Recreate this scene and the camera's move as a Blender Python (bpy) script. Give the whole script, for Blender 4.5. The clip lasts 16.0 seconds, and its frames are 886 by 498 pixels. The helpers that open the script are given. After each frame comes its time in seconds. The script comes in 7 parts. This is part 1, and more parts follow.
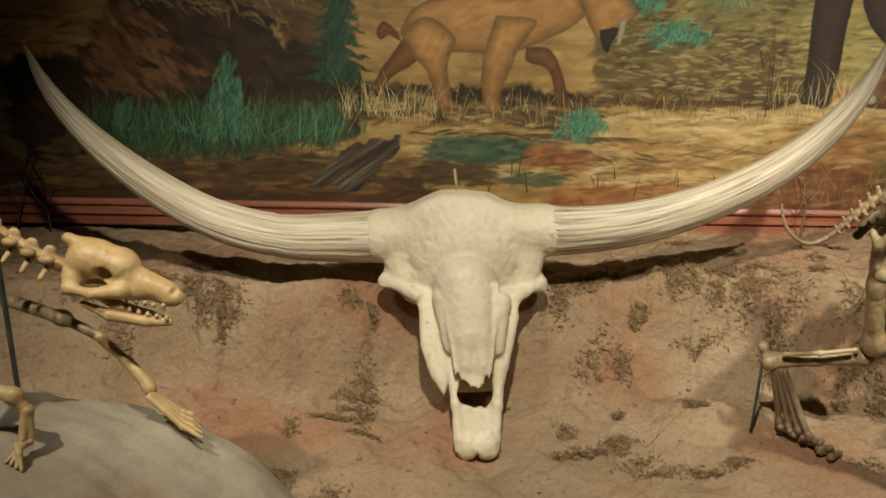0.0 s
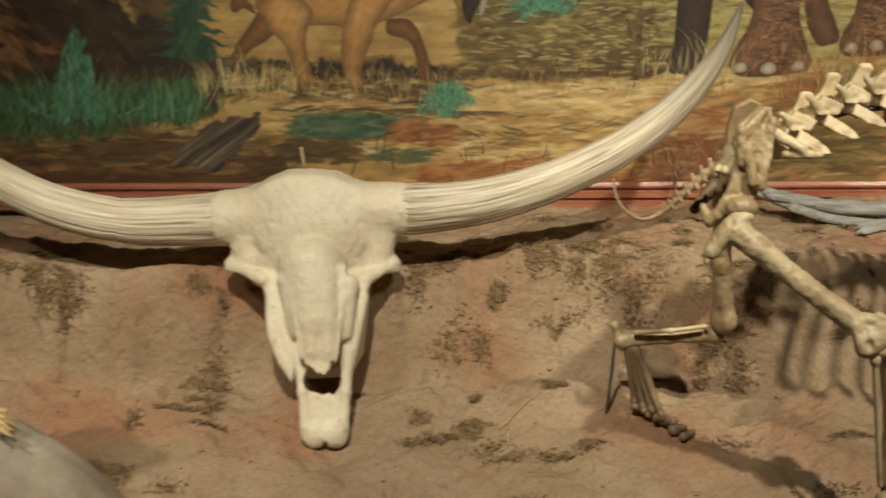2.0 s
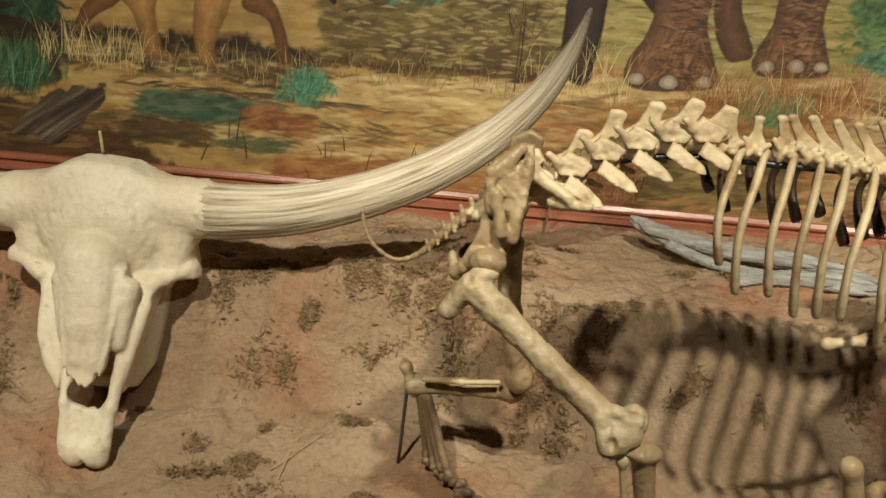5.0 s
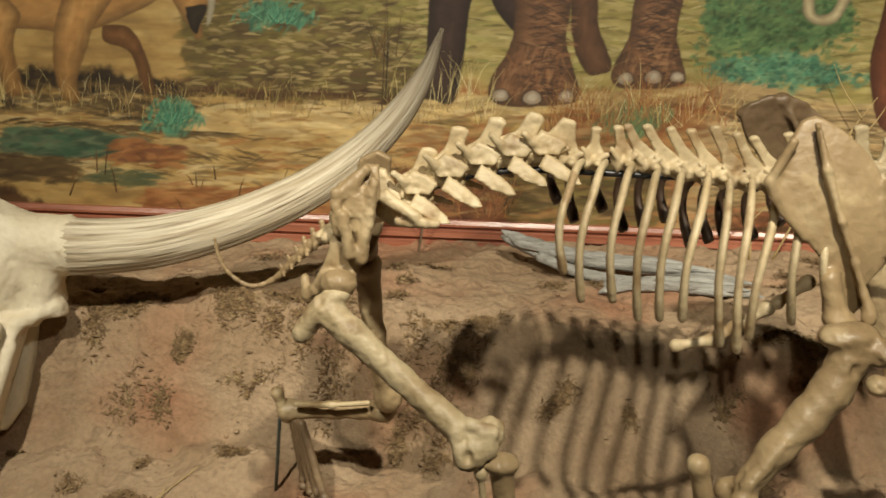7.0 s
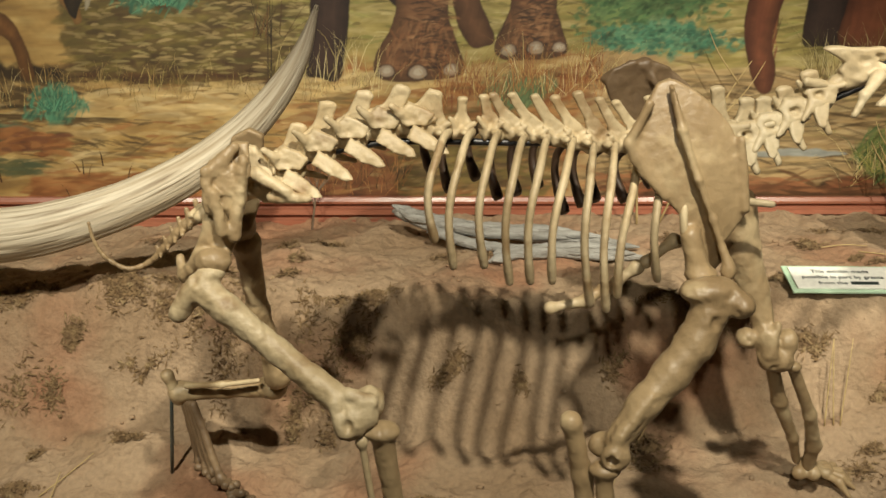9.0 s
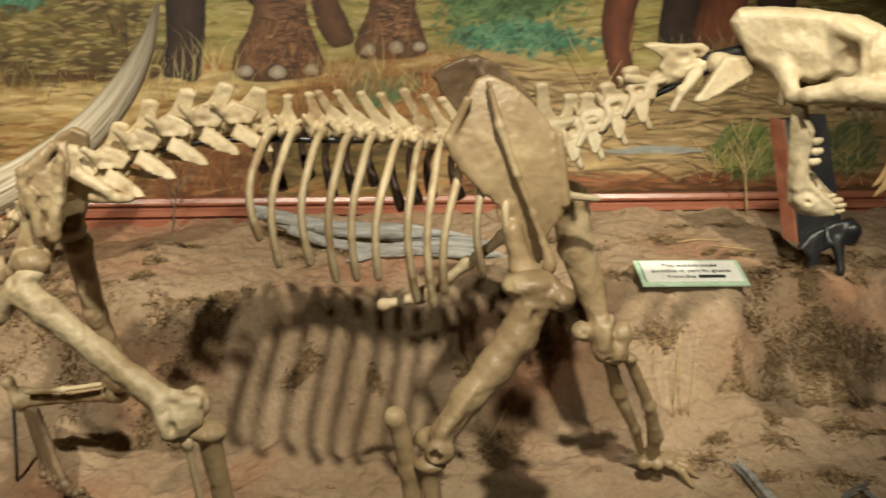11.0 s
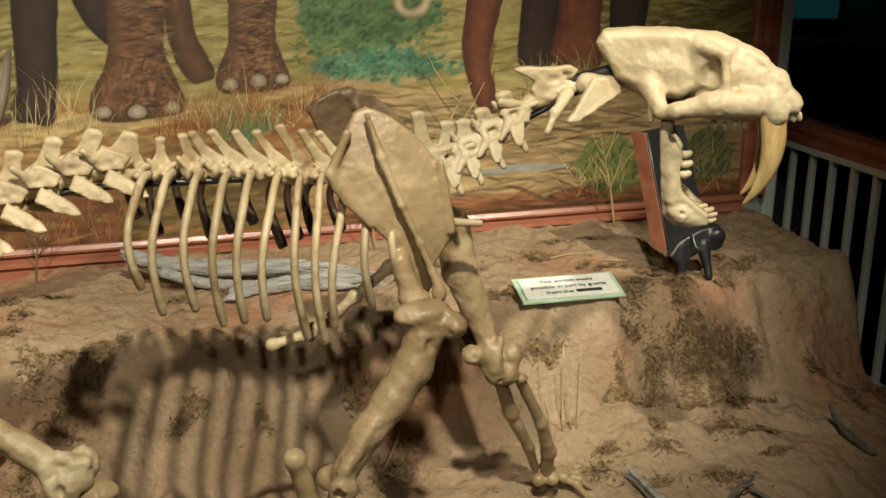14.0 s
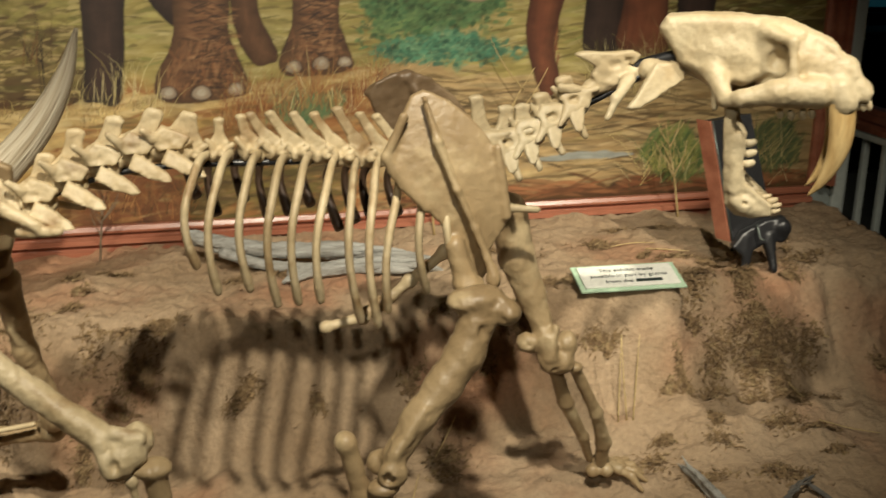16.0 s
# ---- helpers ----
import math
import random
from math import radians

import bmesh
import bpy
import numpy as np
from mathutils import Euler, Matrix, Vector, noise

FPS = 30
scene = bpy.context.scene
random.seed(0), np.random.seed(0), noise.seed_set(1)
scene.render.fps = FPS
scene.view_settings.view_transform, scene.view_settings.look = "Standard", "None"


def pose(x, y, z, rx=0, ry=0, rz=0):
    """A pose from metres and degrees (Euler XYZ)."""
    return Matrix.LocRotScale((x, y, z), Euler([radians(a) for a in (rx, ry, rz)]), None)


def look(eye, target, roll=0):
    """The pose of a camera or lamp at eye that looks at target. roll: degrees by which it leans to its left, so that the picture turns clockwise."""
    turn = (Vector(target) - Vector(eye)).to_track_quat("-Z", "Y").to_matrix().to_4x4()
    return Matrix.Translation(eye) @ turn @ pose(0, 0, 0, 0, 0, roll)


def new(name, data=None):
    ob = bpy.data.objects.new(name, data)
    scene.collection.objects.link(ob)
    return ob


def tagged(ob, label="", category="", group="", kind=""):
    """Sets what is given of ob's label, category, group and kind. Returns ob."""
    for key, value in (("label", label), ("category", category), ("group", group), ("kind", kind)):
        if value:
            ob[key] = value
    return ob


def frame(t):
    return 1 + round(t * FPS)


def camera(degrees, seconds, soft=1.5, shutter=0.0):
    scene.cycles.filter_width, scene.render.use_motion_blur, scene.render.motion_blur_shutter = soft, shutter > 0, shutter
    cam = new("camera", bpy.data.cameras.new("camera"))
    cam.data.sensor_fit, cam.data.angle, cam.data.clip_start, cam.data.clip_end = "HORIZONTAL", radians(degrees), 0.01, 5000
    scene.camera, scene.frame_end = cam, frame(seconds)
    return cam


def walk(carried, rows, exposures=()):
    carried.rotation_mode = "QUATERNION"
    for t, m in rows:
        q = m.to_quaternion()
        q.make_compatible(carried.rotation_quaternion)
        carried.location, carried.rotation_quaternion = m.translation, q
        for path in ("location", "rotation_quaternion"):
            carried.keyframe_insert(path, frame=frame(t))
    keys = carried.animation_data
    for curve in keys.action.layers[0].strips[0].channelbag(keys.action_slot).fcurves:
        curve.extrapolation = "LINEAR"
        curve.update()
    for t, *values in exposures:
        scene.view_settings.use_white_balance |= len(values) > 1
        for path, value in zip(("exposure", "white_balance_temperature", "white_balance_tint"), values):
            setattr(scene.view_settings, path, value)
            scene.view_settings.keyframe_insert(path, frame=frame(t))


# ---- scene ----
cam = camera(43.6, 16.0, shutter=0.5)
PATH = [
    (0, (0.06, -0.14, 1.576), (0.02, 1.796, 1.075), 2.4),
    (0.5, (0.077, -0.131, 1.575), (0.045, 1.799, 1.053), 1.8),
    (1, (0.143, -0.123, 1.58), (0.091, 1.809, 1.065), 2.1),
    (1.5, (0.267, -0.127, 1.571), (0.194, 1.804, 1.055), 2.6),
    (2, (0.355, -0.035, 1.579), (0.379, 1.889, 1.033), 1.7),
    (2.5, (0.482, 0.129, 1.599), (0.572, 2.044, 1.03), 1.9),
    (3, (0.544, 0.172, 1.633), (0.764, 2.065, 1.026), 1.1),
    (3.2, (0.611, 0.148, 1.635), (0.736, 2.059, 1.056), 2.6),
    (5.3, (1.038, 0.359, 1.671), (0.869, 2.248, 1.037), 5.4),
    (5.5, (1.054, 0.348, 1.673), (0.867, 2.236, 1.039), 5.2),
    (6, (1.094, 0.347, 1.675), (0.959, 2.245, 1.058), 4.6),
    (6.5, (1.106, 0.341, 1.678), (1.059, 2.252, 1.09), 4.4),
    (7, (1.122, 0.342, 1.676), (1.123, 2.255, 1.095), 4.0),
    (7.5, (1.152, 0.348, 1.674), (1.206, 2.255, 1.072), 3.4),
    (8, (1.171, 0.347, 1.676), (1.268, 2.251, 1.07), 3.0),
    (8.2, (1.174, 0.337, 1.672), (1.29, 2.239, 1.066), 2.8),
    (10.3, (1.339, 0.301, 1.676), (1.486, 2.201, 1.069), 2.8),
    (10.5, (1.36, 0.298, 1.668), (1.518, 2.199, 1.068), 2.9),
    (11, (1.372, 0.293, 1.672), (1.64, 2.183, 1.077), 3.1),
    (11.5, (1.338, 0.296, 1.679), (1.738, 2.168, 1.099), 2.8),
    (12, (1.313, 0.31, 1.678), (1.774, 2.159, 1.071), 2.7),
    (12.5, (1.316, 0.313, 1.681), (1.821, 2.155, 1.089), 2.2),
    (13, (1.323, 0.309, 1.685), (1.835, 2.163, 1.136), 1.4),
    (13.5, (1.326, 0.309, 1.685), (1.84, 2.166, 1.148), 1.2),
    (14, (1.328, 0.314, 1.684), (1.846, 2.165, 1.135), 1.3),
    (14.5, (1.329, 0.316, 1.685), (1.839, 2.169, 1.13), 1.2),
    (15, (1.331, 0.315, 1.683), (1.839, 2.166, 1.119), 1.3),
    (15.5, (1.338, 0.317, 1.681), (1.824, 2.18, 1.142), 0.9),
    (16, (1.348, 0.323, 1.678), (1.75, 2.196, 1.103), 1.5),
]
walk(cam, [(t, look(eye, target, roll)) for t, eye, target, roll in PATH])

# ---- light ----
world = bpy.data.worlds.new("hall_gloom")
world.use_nodes = True
world.node_tree.nodes["Background"].inputs[0].default_value = (0.75, 0.8, 0.9, 1)
world.node_tree.nodes["Background"].inputs[1].default_value = 0.02
scene.world = world


def spot(name, eye, target, watts, size, cone, colour):
    data = bpy.data.lights.new(name, "SPOT")
    data.energy, data.shadow_soft_size, data.spot_size, data.spot_blend, data.color = watts, size, radians(cone), 0.9, colour
    ob = new(name, data)
    ob.matrix_world = look(eye, target)
    return ob


WARM = (1.0, 0.915, 0.725)
spot("spot_lamp", (0.0, 0.35, 3.3), (0.12, 2.75, 0.85), 400, 0.05, 50, WARM)
spot("spot_lamp", (1.48, 0.45, 3.25), (1.62, 2.66, 1.0), 385, 0.045, 54, WARM)
spot("spot_lamp", (0.6, -1.9, 3.2), (2.12, 2.74, 1.02), 165, 0.05, 25, WARM)
spot("spot_lamp", (3.0, 0.7, 3.3), (2.20, 2.80, 0.90), 360, 0.04, 26, WARM)
spot("spot_lamp", (-1.7, 0.6, 3.2), (-0.85, 2.0, 0.72), 220, 0.05, 34, WARM)

# ---- materials ----


def material(name, base, dark, scale=8.0, rough=0.7, bump=0.3, fine=60.0, stain=None, stain_scale=3.0, metallic=0.0, stretch=(1, 1, 1), spread=0.0, cover=0.5, grain="", relief=0.0, speck=0.08):
    """Two colours mixed by coarse noise, a third one in stains, fine grain as bump."""
    m = bpy.data.materials.new(name)
    m.use_nodes = True
    nt = m.node_tree
    b = nt.nodes["Principled BSDF"]
    geo = nt.nodes.new("ShaderNodeNewGeometry")
    mapping = nt.nodes.new("ShaderNodeMapping")
    mapping.inputs["Scale"].default_value = stretch
    if grain:
        geo = nt.nodes.new("ShaderNodeAttribute")
        geo.attribute_name = grain
    nt.links.new(geo.outputs["Vector" if grain else "Position"], mapping.inputs["Vector"])

    def noise_node(s, detail=5.0):
        n = nt.nodes.new("ShaderNodeTexNoise")
        n.inputs["Scale"].default_value, n.inputs["Detail"].default_value = s, detail
        nt.links.new(mapping.outputs[0], n.inputs["Vector"])
        return n

    def ramp(source, lo, hi):
        r = nt.nodes.new("ShaderNodeMapRange")
        r.inputs["From Min"].default_value, r.inputs["From Max"].default_value = lo, hi
        nt.links.new(source, r.inputs["Value"])
        return r.outputs[0]

    def mix(fac, a, bb):
        x = nt.nodes.new("ShaderNodeMix")
        x.data_type = "RGBA"
        nt.links.new(fac, x.inputs["Factor"])
        for slot, v in (("A", a), ("B", bb)):
            s = [i for i in x.inputs if i.name == slot and i.type == "RGBA"][0]
            if isinstance(v, tuple):
                s.default_value = (*v, 1)
            else:
                nt.links.new(v, s)
        return [o for o in x.outputs if o.type == "RGBA"][0]

    coarse, fleck_noise = noise_node(scale), noise_node(fine, 6.0)
    colour = mix(ramp(coarse.outputs[0], 0.35, 0.68), base, dark)
    if stain:
        colour = mix(ramp(noise_node(stain_scale, 7.0).outputs[0], cover, cover + 0.16), colour, stain)
    if spread:
        info = nt.nodes.new("ShaderNodeObjectInfo")
        hsv = nt.nodes.new("ShaderNodeHueSaturation")
        nt.links.new(colour, hsv.inputs["Color"])
        r = nt.nodes.new("ShaderNodeMapRange")
        r.inputs["To Min"].default_value, r.inputs["To Max"].default_value = 1 - spread, 1 + spread
        nt.links.new(info.outputs["Random"], r.inputs["Value"])
        nt.links.new(r.outputs[0], hsv.inputs["Value"])
        colour = hsv.outputs[0]
    fleck = nt.nodes.new("ShaderNodeHueSaturation")
    r = nt.nodes.new("ShaderNodeMapRange")
    r.inputs["From Min"].default_value, r.inputs["From Max"].default_value = 0.3, 0.7
    r.inputs["To Min"].default_value, r.inputs["To Max"].default_value = 1 - speck, 1 + speck
    nt.links.new(fleck_noise.outputs[0], r.inputs["Value"])
    nt.links.new(r.outputs[0], fleck.inputs["Value"])
    nt.links.new(colour, fleck.inputs["Color"])
    nt.links.new(fleck.outputs[0], b.inputs["Base Color"])
    bp = nt.nodes.new("ShaderNodeBump")
    bp.inputs["Strength"].default_value, bp.inputs["Distance"].default_value = bump, 0.004
    nt.links.new(fleck_noise.outputs[0], bp.inputs["Height"])
    if relief:
        clods = nt.nodes.new("ShaderNodeBump")
        clods.inputs["Strength"].default_value, clods.inputs["Distance"].default_value = 1.0, relief
        nt.links.new(noise_node(fine * 0.28, 8.0).outputs[0], clods.inputs["Height"])
        nt.links.new(bp.outputs[0], clods.inputs["Normal"])
        bp = clods
    nt.links.new(bp.outputs[0], b.inputs["Normal"])
    b.inputs["Roughness"].default_value, b.inputs["Metallic"].default_value = rough, metallic
    return m


def painted(name, rough=0.55):
    """Paint whose colour is laid on stroke by stroke (colour attribute 'paint')."""
    m = bpy.data.materials.new(name)
    m.use_nodes = True
    nt = m.node_tree
    a = nt.nodes.new("ShaderNodeAttribute")
    a.attribute_name = "paint"
    nt.links.new(a.outputs["Color"], nt.nodes["Principled BSDF"].inputs["Base Color"])
    nt.nodes["Principled BSDF"].inputs["Roughness"].default_value = rough
    return m


BONE = material("aged_bone", (0.58, 0.475, 0.30), (0.42, 0.32, 0.18), 13, 0.5, 0.45, 90, (0.30, 0.20, 0.10), 16, spread=0.12, cover=0.55)
# bone for the far ribs, their shade mixed into the base colour
BONE_SHADED = material("shade_darkened_bone", (0.085, 0.05, 0.03), (0.05, 0.03, 0.02), 12, 0.5, 0.25, 110, spread=0.1)
UMBER = material("dark_brown_bone", (0.20, 0.135, 0.075), (0.13, 0.085, 0.048), 11, 0.5, 0.4, 80, (0.27, 0.19, 0.11), 9, spread=0.1, cover=0.55)
BONE_DARK = material("brown_bone", (0.37, 0.27, 0.15), (0.26, 0.18, 0.095), 7, 0.42, 0.45, 80, (0.54, 0.43, 0.26), 9, spread=0.1, cover=0.53)
SKULL = material("pale_bone", (0.50, 0.42, 0.275), (0.39, 0.305, 0.18), 12, 0.5, 0.3, 110, (0.36, 0.25, 0.12), 14, cover=0.6)
PLASTER = material("bleached_bone", (0.76, 0.69, 0.53), (0.66, 0.57, 0.415), 8, 0.6, 0.5, 70, (0.45, 0.36, 0.23), 30, cover=0.63, speck=0.05)
HORN = material("grey_horn_sheath", (0.70, 0.63, 0.49), (0.40, 0.32, 0.21), 1.3, 0.42, 1.0, 3.4, (0.25, 0.19, 0.12), 1.7, cover=0.56, grain="grain")
nodes, links = HORN.node_tree.nodes, HORN.node_tree.links
along, tip = nodes.new("ShaderNodeAttribute"), nodes.new("ShaderNodeMix")
along.attribute_name, tip.data_type, tip.blend_type = "along", "RGBA", "MULTIPLY"
old = nodes["Principled BSDF"].inputs["Base Color"].links[0].from_socket
links.new(along.outputs["Fac"], tip.inputs[0])
links.new(old, tip.inputs[6])
tip.inputs[7].default_value = (0.42, 0.41, 0.40, 1)
links.new(tip.outputs[2], nodes["Principled BSDF"].inputs["Base Color"])
TOOTH = material("ivory_tooth", (0.55, 0.40, 0.19), (0.36, 0.22, 0.08), 25, 0.3, 0.15, 120, stretch=(2, 2, 0.5))
WOLFBONE = material("golden_bone", (0.54, 0.385, 0.19), (0.42, 0.275, 0.12), 18, 0.45, 0.25, 130, (0.25, 0.13, 0.05), 14, spread=0.1, cover=0.58)
DIRT = material("reddish_dirt", (0.36, 0.262, 0.168), (0.265, 0.18, 0.105), 4.5, 0.95, 0.8, 90, (0.30, 0.16, 0.09), 2.6, cover=0.50, relief=0.016, speck=0.12)
LITTER = material("dry_leaf_litter", (0.25, 0.165, 0.08), (0.12, 0.072, 0.035), 70, 0.9, 0.3, 120, (0.34, 0.25, 0.13), 45, cover=0.54)
STRAW = material("pale_straw", (0.50, 0.38, 0.18), (0.36, 0.26, 0.11), 30, 0.8, 0.2, 90)
ROCK = material("grey_boulder_paint", (0.36, 0.315, 0.245), (0.29, 0.235, 0.175), 4, 0.9, 0.7, 60, (0.30, 0.19, 0.12), 3, cover=0.55)
WOODRED = material("reddish_varnished_wood", (0.36, 0.14, 0.085), (0.24, 0.08, 0.045), 12, 0.28, 0.12, 80, stretch=(0.3, 2, 2))
DRIFT = material("grey_driftwood", (0.40, 0.395, 0.37), (0.24, 0.23, 0.205), 22, 0.85, 1.0, 120, (0.12, 0.10, 0.08), 20, stretch=(0.5, 3, 3), cover=0.58)
DRIFTDARK = material("dark_driftwood", (0.15, 0.14, 0.125), (0.085, 0.08, 0.07), 14, 0.85, 0.6, 90, stretch=(0.5, 3, 3))
TWIG = material("dead_twig", (0.20, 0.14, 0.09), (0.12, 0.08, 0.05), 40, 0.8, 0.3, 150)
TWIGDARK = material("black_twig", (0.05, 0.035, 0.03), (0.03, 0.02, 0.02), 40, 0.8, 0.3, 150)
WHITE = material("white_gloss_paint", (0.62, 0.66, 0.62), (0.52, 0.57, 0.54), 6, 0.35, 0.08, 60)
WALLPAINT = material("grey_green_wall_paint", (0.36, 0.40, 0.38), (0.31, 0.35, 0.33), 3, 0.8, 0.12, 90)
BLACK = material("black_plastic", (0.012, 0.012, 0.013), (0.02, 0.02, 0.022), 10, 0.35, 0.1, 80)
CARPET = material("dark_carpet", (0.035, 0.045, 0.04), (0.02, 0.026, 0.024), 14, 0.95, 0.6, 160)
CEIL = material("dark_ceiling_paint", (0.10, 0.10, 0.10), (0.07, 0.07, 0.07), 3, 0.9, 0.2, 60)
GREENCARD = material("pale_green_card", (0.50, 0.68, 0.50), (0.44, 0.61, 0.45), 10, 0.6, 0.05, 80)
PAPER = material("white_paper", (0.88, 0.88, 0.82), (0.83, 0.83, 0.77), 10, 0.6, 0.05, 80)
INK = material("black_ink", (0.03, 0.05, 0.04), (0.02, 0.03, 0.03), 10, 0.6, 0.02, 80)
STEEL = material("grey_steel_rod", (0.16, 0.18, 0.17), (0.10, 0.12, 0.11), 20, 0.4, 0.1, 90, metallic=0.7)
PAINT = painted("mural_oil_paint")

# ---- mesh tools ----


def finish(name, mesh, mat, parent=None, label="", smooth=True):
    if smooth:
        mesh.polygons.foreach_set("use_smooth", np.ones(len(mesh.polygons), bool))
    mesh.materials.append(mat)
    ob = new(name, mesh)
    if parent is not None:
        ob.parent = parent
    if label:
        ob["label"] = label
    return ob


def part(name, bm, mat, parent=None, label="", smooth=False):
    mesh = bpy.data.meshes.new(name)
    bm.to_mesh(mesh)
    bm.free()
    return finish(name, mesh, mat, parent, label, smooth)


def grid_mesh(name, verts, quads):
    """A mesh from an array of places and an array of four-cornered faces."""
    mesh = bpy.data.meshes.new(name)
    n = len(quads)
    mesh.vertices.add(len(verts))
    mesh.vertices.foreach_set("co", np.asarray(verts, np.float32).ravel())
    mesh.loops.add(4 * n)
    mesh.loops.foreach_set("vertex_index", np.asarray(quads, np.int32).ravel())
    mesh.polygons.add(n)
    mesh.polygons.foreach_set("loop_start", np.arange(0, 4 * n, 4, dtype=np.int32))
    mesh.update(calc_edges=True)
    return mesh


def raw(name, verts, faces, mat, parent=None, label="", smooth=True):
    mesh = grid_mesh(name, verts, faces) if isinstance(faces, np.ndarray) else bpy.data.meshes.new(name)
    if not len(mesh.vertices):
        mesh.from_pydata([tuple(map(float, v)) for v in verts], [], [tuple(map(int, f)) for f in faces])
        mesh.update()
    return finish(name, mesh, mat, parent, label, smooth)


def thing(name, label, category, at=(0, 0, 0), group=""):
    return tagged(new(name), label, category, group)


def spline(points, n):
    """n places along a Catmull-Rom curve through rows of any width."""
    p = np.array(points, float)
    p = np.vstack([2 * p[0] - p[1], p, 2 * p[-1] - p[-2]])
    out = []
    for u in np.linspace(0, len(p) - 3 - 1e-6, n):
        i = int(u)
        t = u - i
        a, b, c, d = p[i : i + 4]
        out.append(0.5 * (2 * b + (c - a) * t + (2 * a - 5 * b + 4 * c - d) * t**2 + (3 * b - a - 3 * c + d) * t**3))
    return np.array(out)


def tube(rows, n=24, seg=12, flat=1.0, rough=0.0, flute=0.0, seed=0):
    """A closed tube along rows of (x, y, z, radius); flat squeezes it sideways; flute cuts grooves along it."""
    rng = np.random.default_rng(seed)
    p = spline(rows, n)
    c, r = p[:, :3], np.maximum(p[:, 3], 0.0004)
    t = np.gradient(c, axis=0)
    t /= np.linalg.norm(t, axis=1)[:, None]
    along = np.r_[0, np.cumsum(np.linalg.norm(np.diff(c, axis=0), axis=1))]
    up = np.array([0.0, 1.0, 0.0]) if abs(t[:, 1]).max() < 0.9 else np.array([1.0, 0, 0])
    a = np.cross(t, up)
    a /= np.linalg.norm(a, axis=1)[:, None]
    b = np.cross(a, t)
    ang = np.arange(seg) * 2 * np.pi / seg
    groove = rng.normal(0, 1, seg)
    fade = np.linspace(1, 0.1, n)[:, None]
    rr = r[:, None] * (1 + rough * rng.normal(0, 1, (n, 1)) + flute * fade * groove[None])
    v = c[:, None] + rr[..., None] * (np.cos(ang)[None, :, None] * a[:, None] + flat * np.sin(ang)[None, :, None] * b[:, None])
    verts = list(v.reshape(-1, 3)) + [c[0], c[-1]]
    faces = []
    for i in range(n - 1):
        for j in range(seg):
            k = (j + 1) % seg
            faces.append((i * seg + j, i * seg + k, (i + 1) * seg + k, (i + 1) * seg + j))
    e = n * seg
    for j in range(seg):
        k = (j + 1) % seg
        faces.append((e, k, j))
        faces.append((e + 1, (n - 1) * seg + j, (n - 1) * seg + k))
    return verts, faces


def join(*pieces):
    verts, faces = [], []
    for v, f in pieces:
        o = len(verts)
        verts += list(v)
        faces += [tuple(i + o for i in q) for q in f]
    return verts, faces


def block(x0, y0, z0, x1, y1, z1, bevel=0.003):
    bm = bmesh.new()
    bmesh.ops.create_cube(bm, size=1, matrix=Matrix.Translation(((x0 + x1) / 2, (y0 + y1) / 2, (z0 + z1) / 2)) @ Matrix.Diagonal((x1 - x0, y1 - y0, z1 - z0, 1)))
    if bevel:
        bmesh.ops.bevel(bm, geom=bm.edges[:], offset=bevel, segments=2, affect="EDGES", profile=0.5)
    return bm


# solid shapes as distance fields, meshed on a grid


def ball(c, r):
    c, r = np.array(c, float), np.array(r if isinstance(r, tuple) else (r, r, r), float)

    def f(p):
        q = (p - c) / r
        k = np.sqrt((q * q).sum(-1))
        return (k - 1) * r.min() * np.where(k > 1e-9, 1.0, 1.0)

    return f, c - r, c + r


def cone(a, b, ra, rb):
    a, b = np.array(a, float), np.array(b, float)
    d = b - a
    dd = d @ d

    def f(p):
        t = np.clip(((p - a) @ d) / dd, 0, 1)
        return np.linalg.norm(p - a - t[..., None] * d, axis=-1) - (ra + (rb - ra) * t)

    m = max(ra, rb)
    return f, np.minimum(a, b) - m, np.maximum(a, b) + m


def plate(pts, y, thick, bend=0.0, lean=0.0):
    """A rounded slab whose outline is drawn in x and z; bend curves it in y, lean tips it."""
    q = np.array(pts, float)
    mid = q.mean(0)
    span = np.abs(q - mid).max()

    def f(p):
        x, z = p[..., 0], p[..., 2]
        d = np.full(x.shape, 1e9)
        s = np.ones(x.shape)
        for i in range(len(q)):
            a, b = q[i], q[i - 1]
            ex, ez = b - a
            wx, wz = x - a[0], z - a[1]
            t = np.clip((wx * ex + wz * ez) / (ex * ex + ez * ez), 0, 1)
            d = np.minimum(d, (wx - ex * t) ** 2 + (wz - ez * t) ** 2)
            c1, c2, c3 = z >= a[1], z < b[1], ex * wz > ez * wx
            s = np.where((c1 & c2 & c3) | (~c1 & ~c2 & ~c3), -s, s)
        d2 = s * np.sqrt(d) + thick * 0.4
        yy = y + bend * (((x - mid[0]) ** 2 + (z - mid[1]) ** 2) / span**2) + lean * (z - mid[1])
        w = np.stack([np.maximum(d2, 0), np.maximum(np.abs(p[..., 1] - yy) - thick * 0.6, 0)], -1)
        return np.minimum(np.maximum(d2, np.abs(p[..., 1] - yy) - thick * 0.6), 0) + np.linalg.norm(w, axis=-1) - thick * 0.4

    e = thick + abs(bend) + abs(lean) * span
    return f, np.array([q[:, 0].min() - thick, y - e, q[:, 1].min() - thick]), np.array([q[:, 0].max() + thick, y + e, q[:, 1].max() + thick])


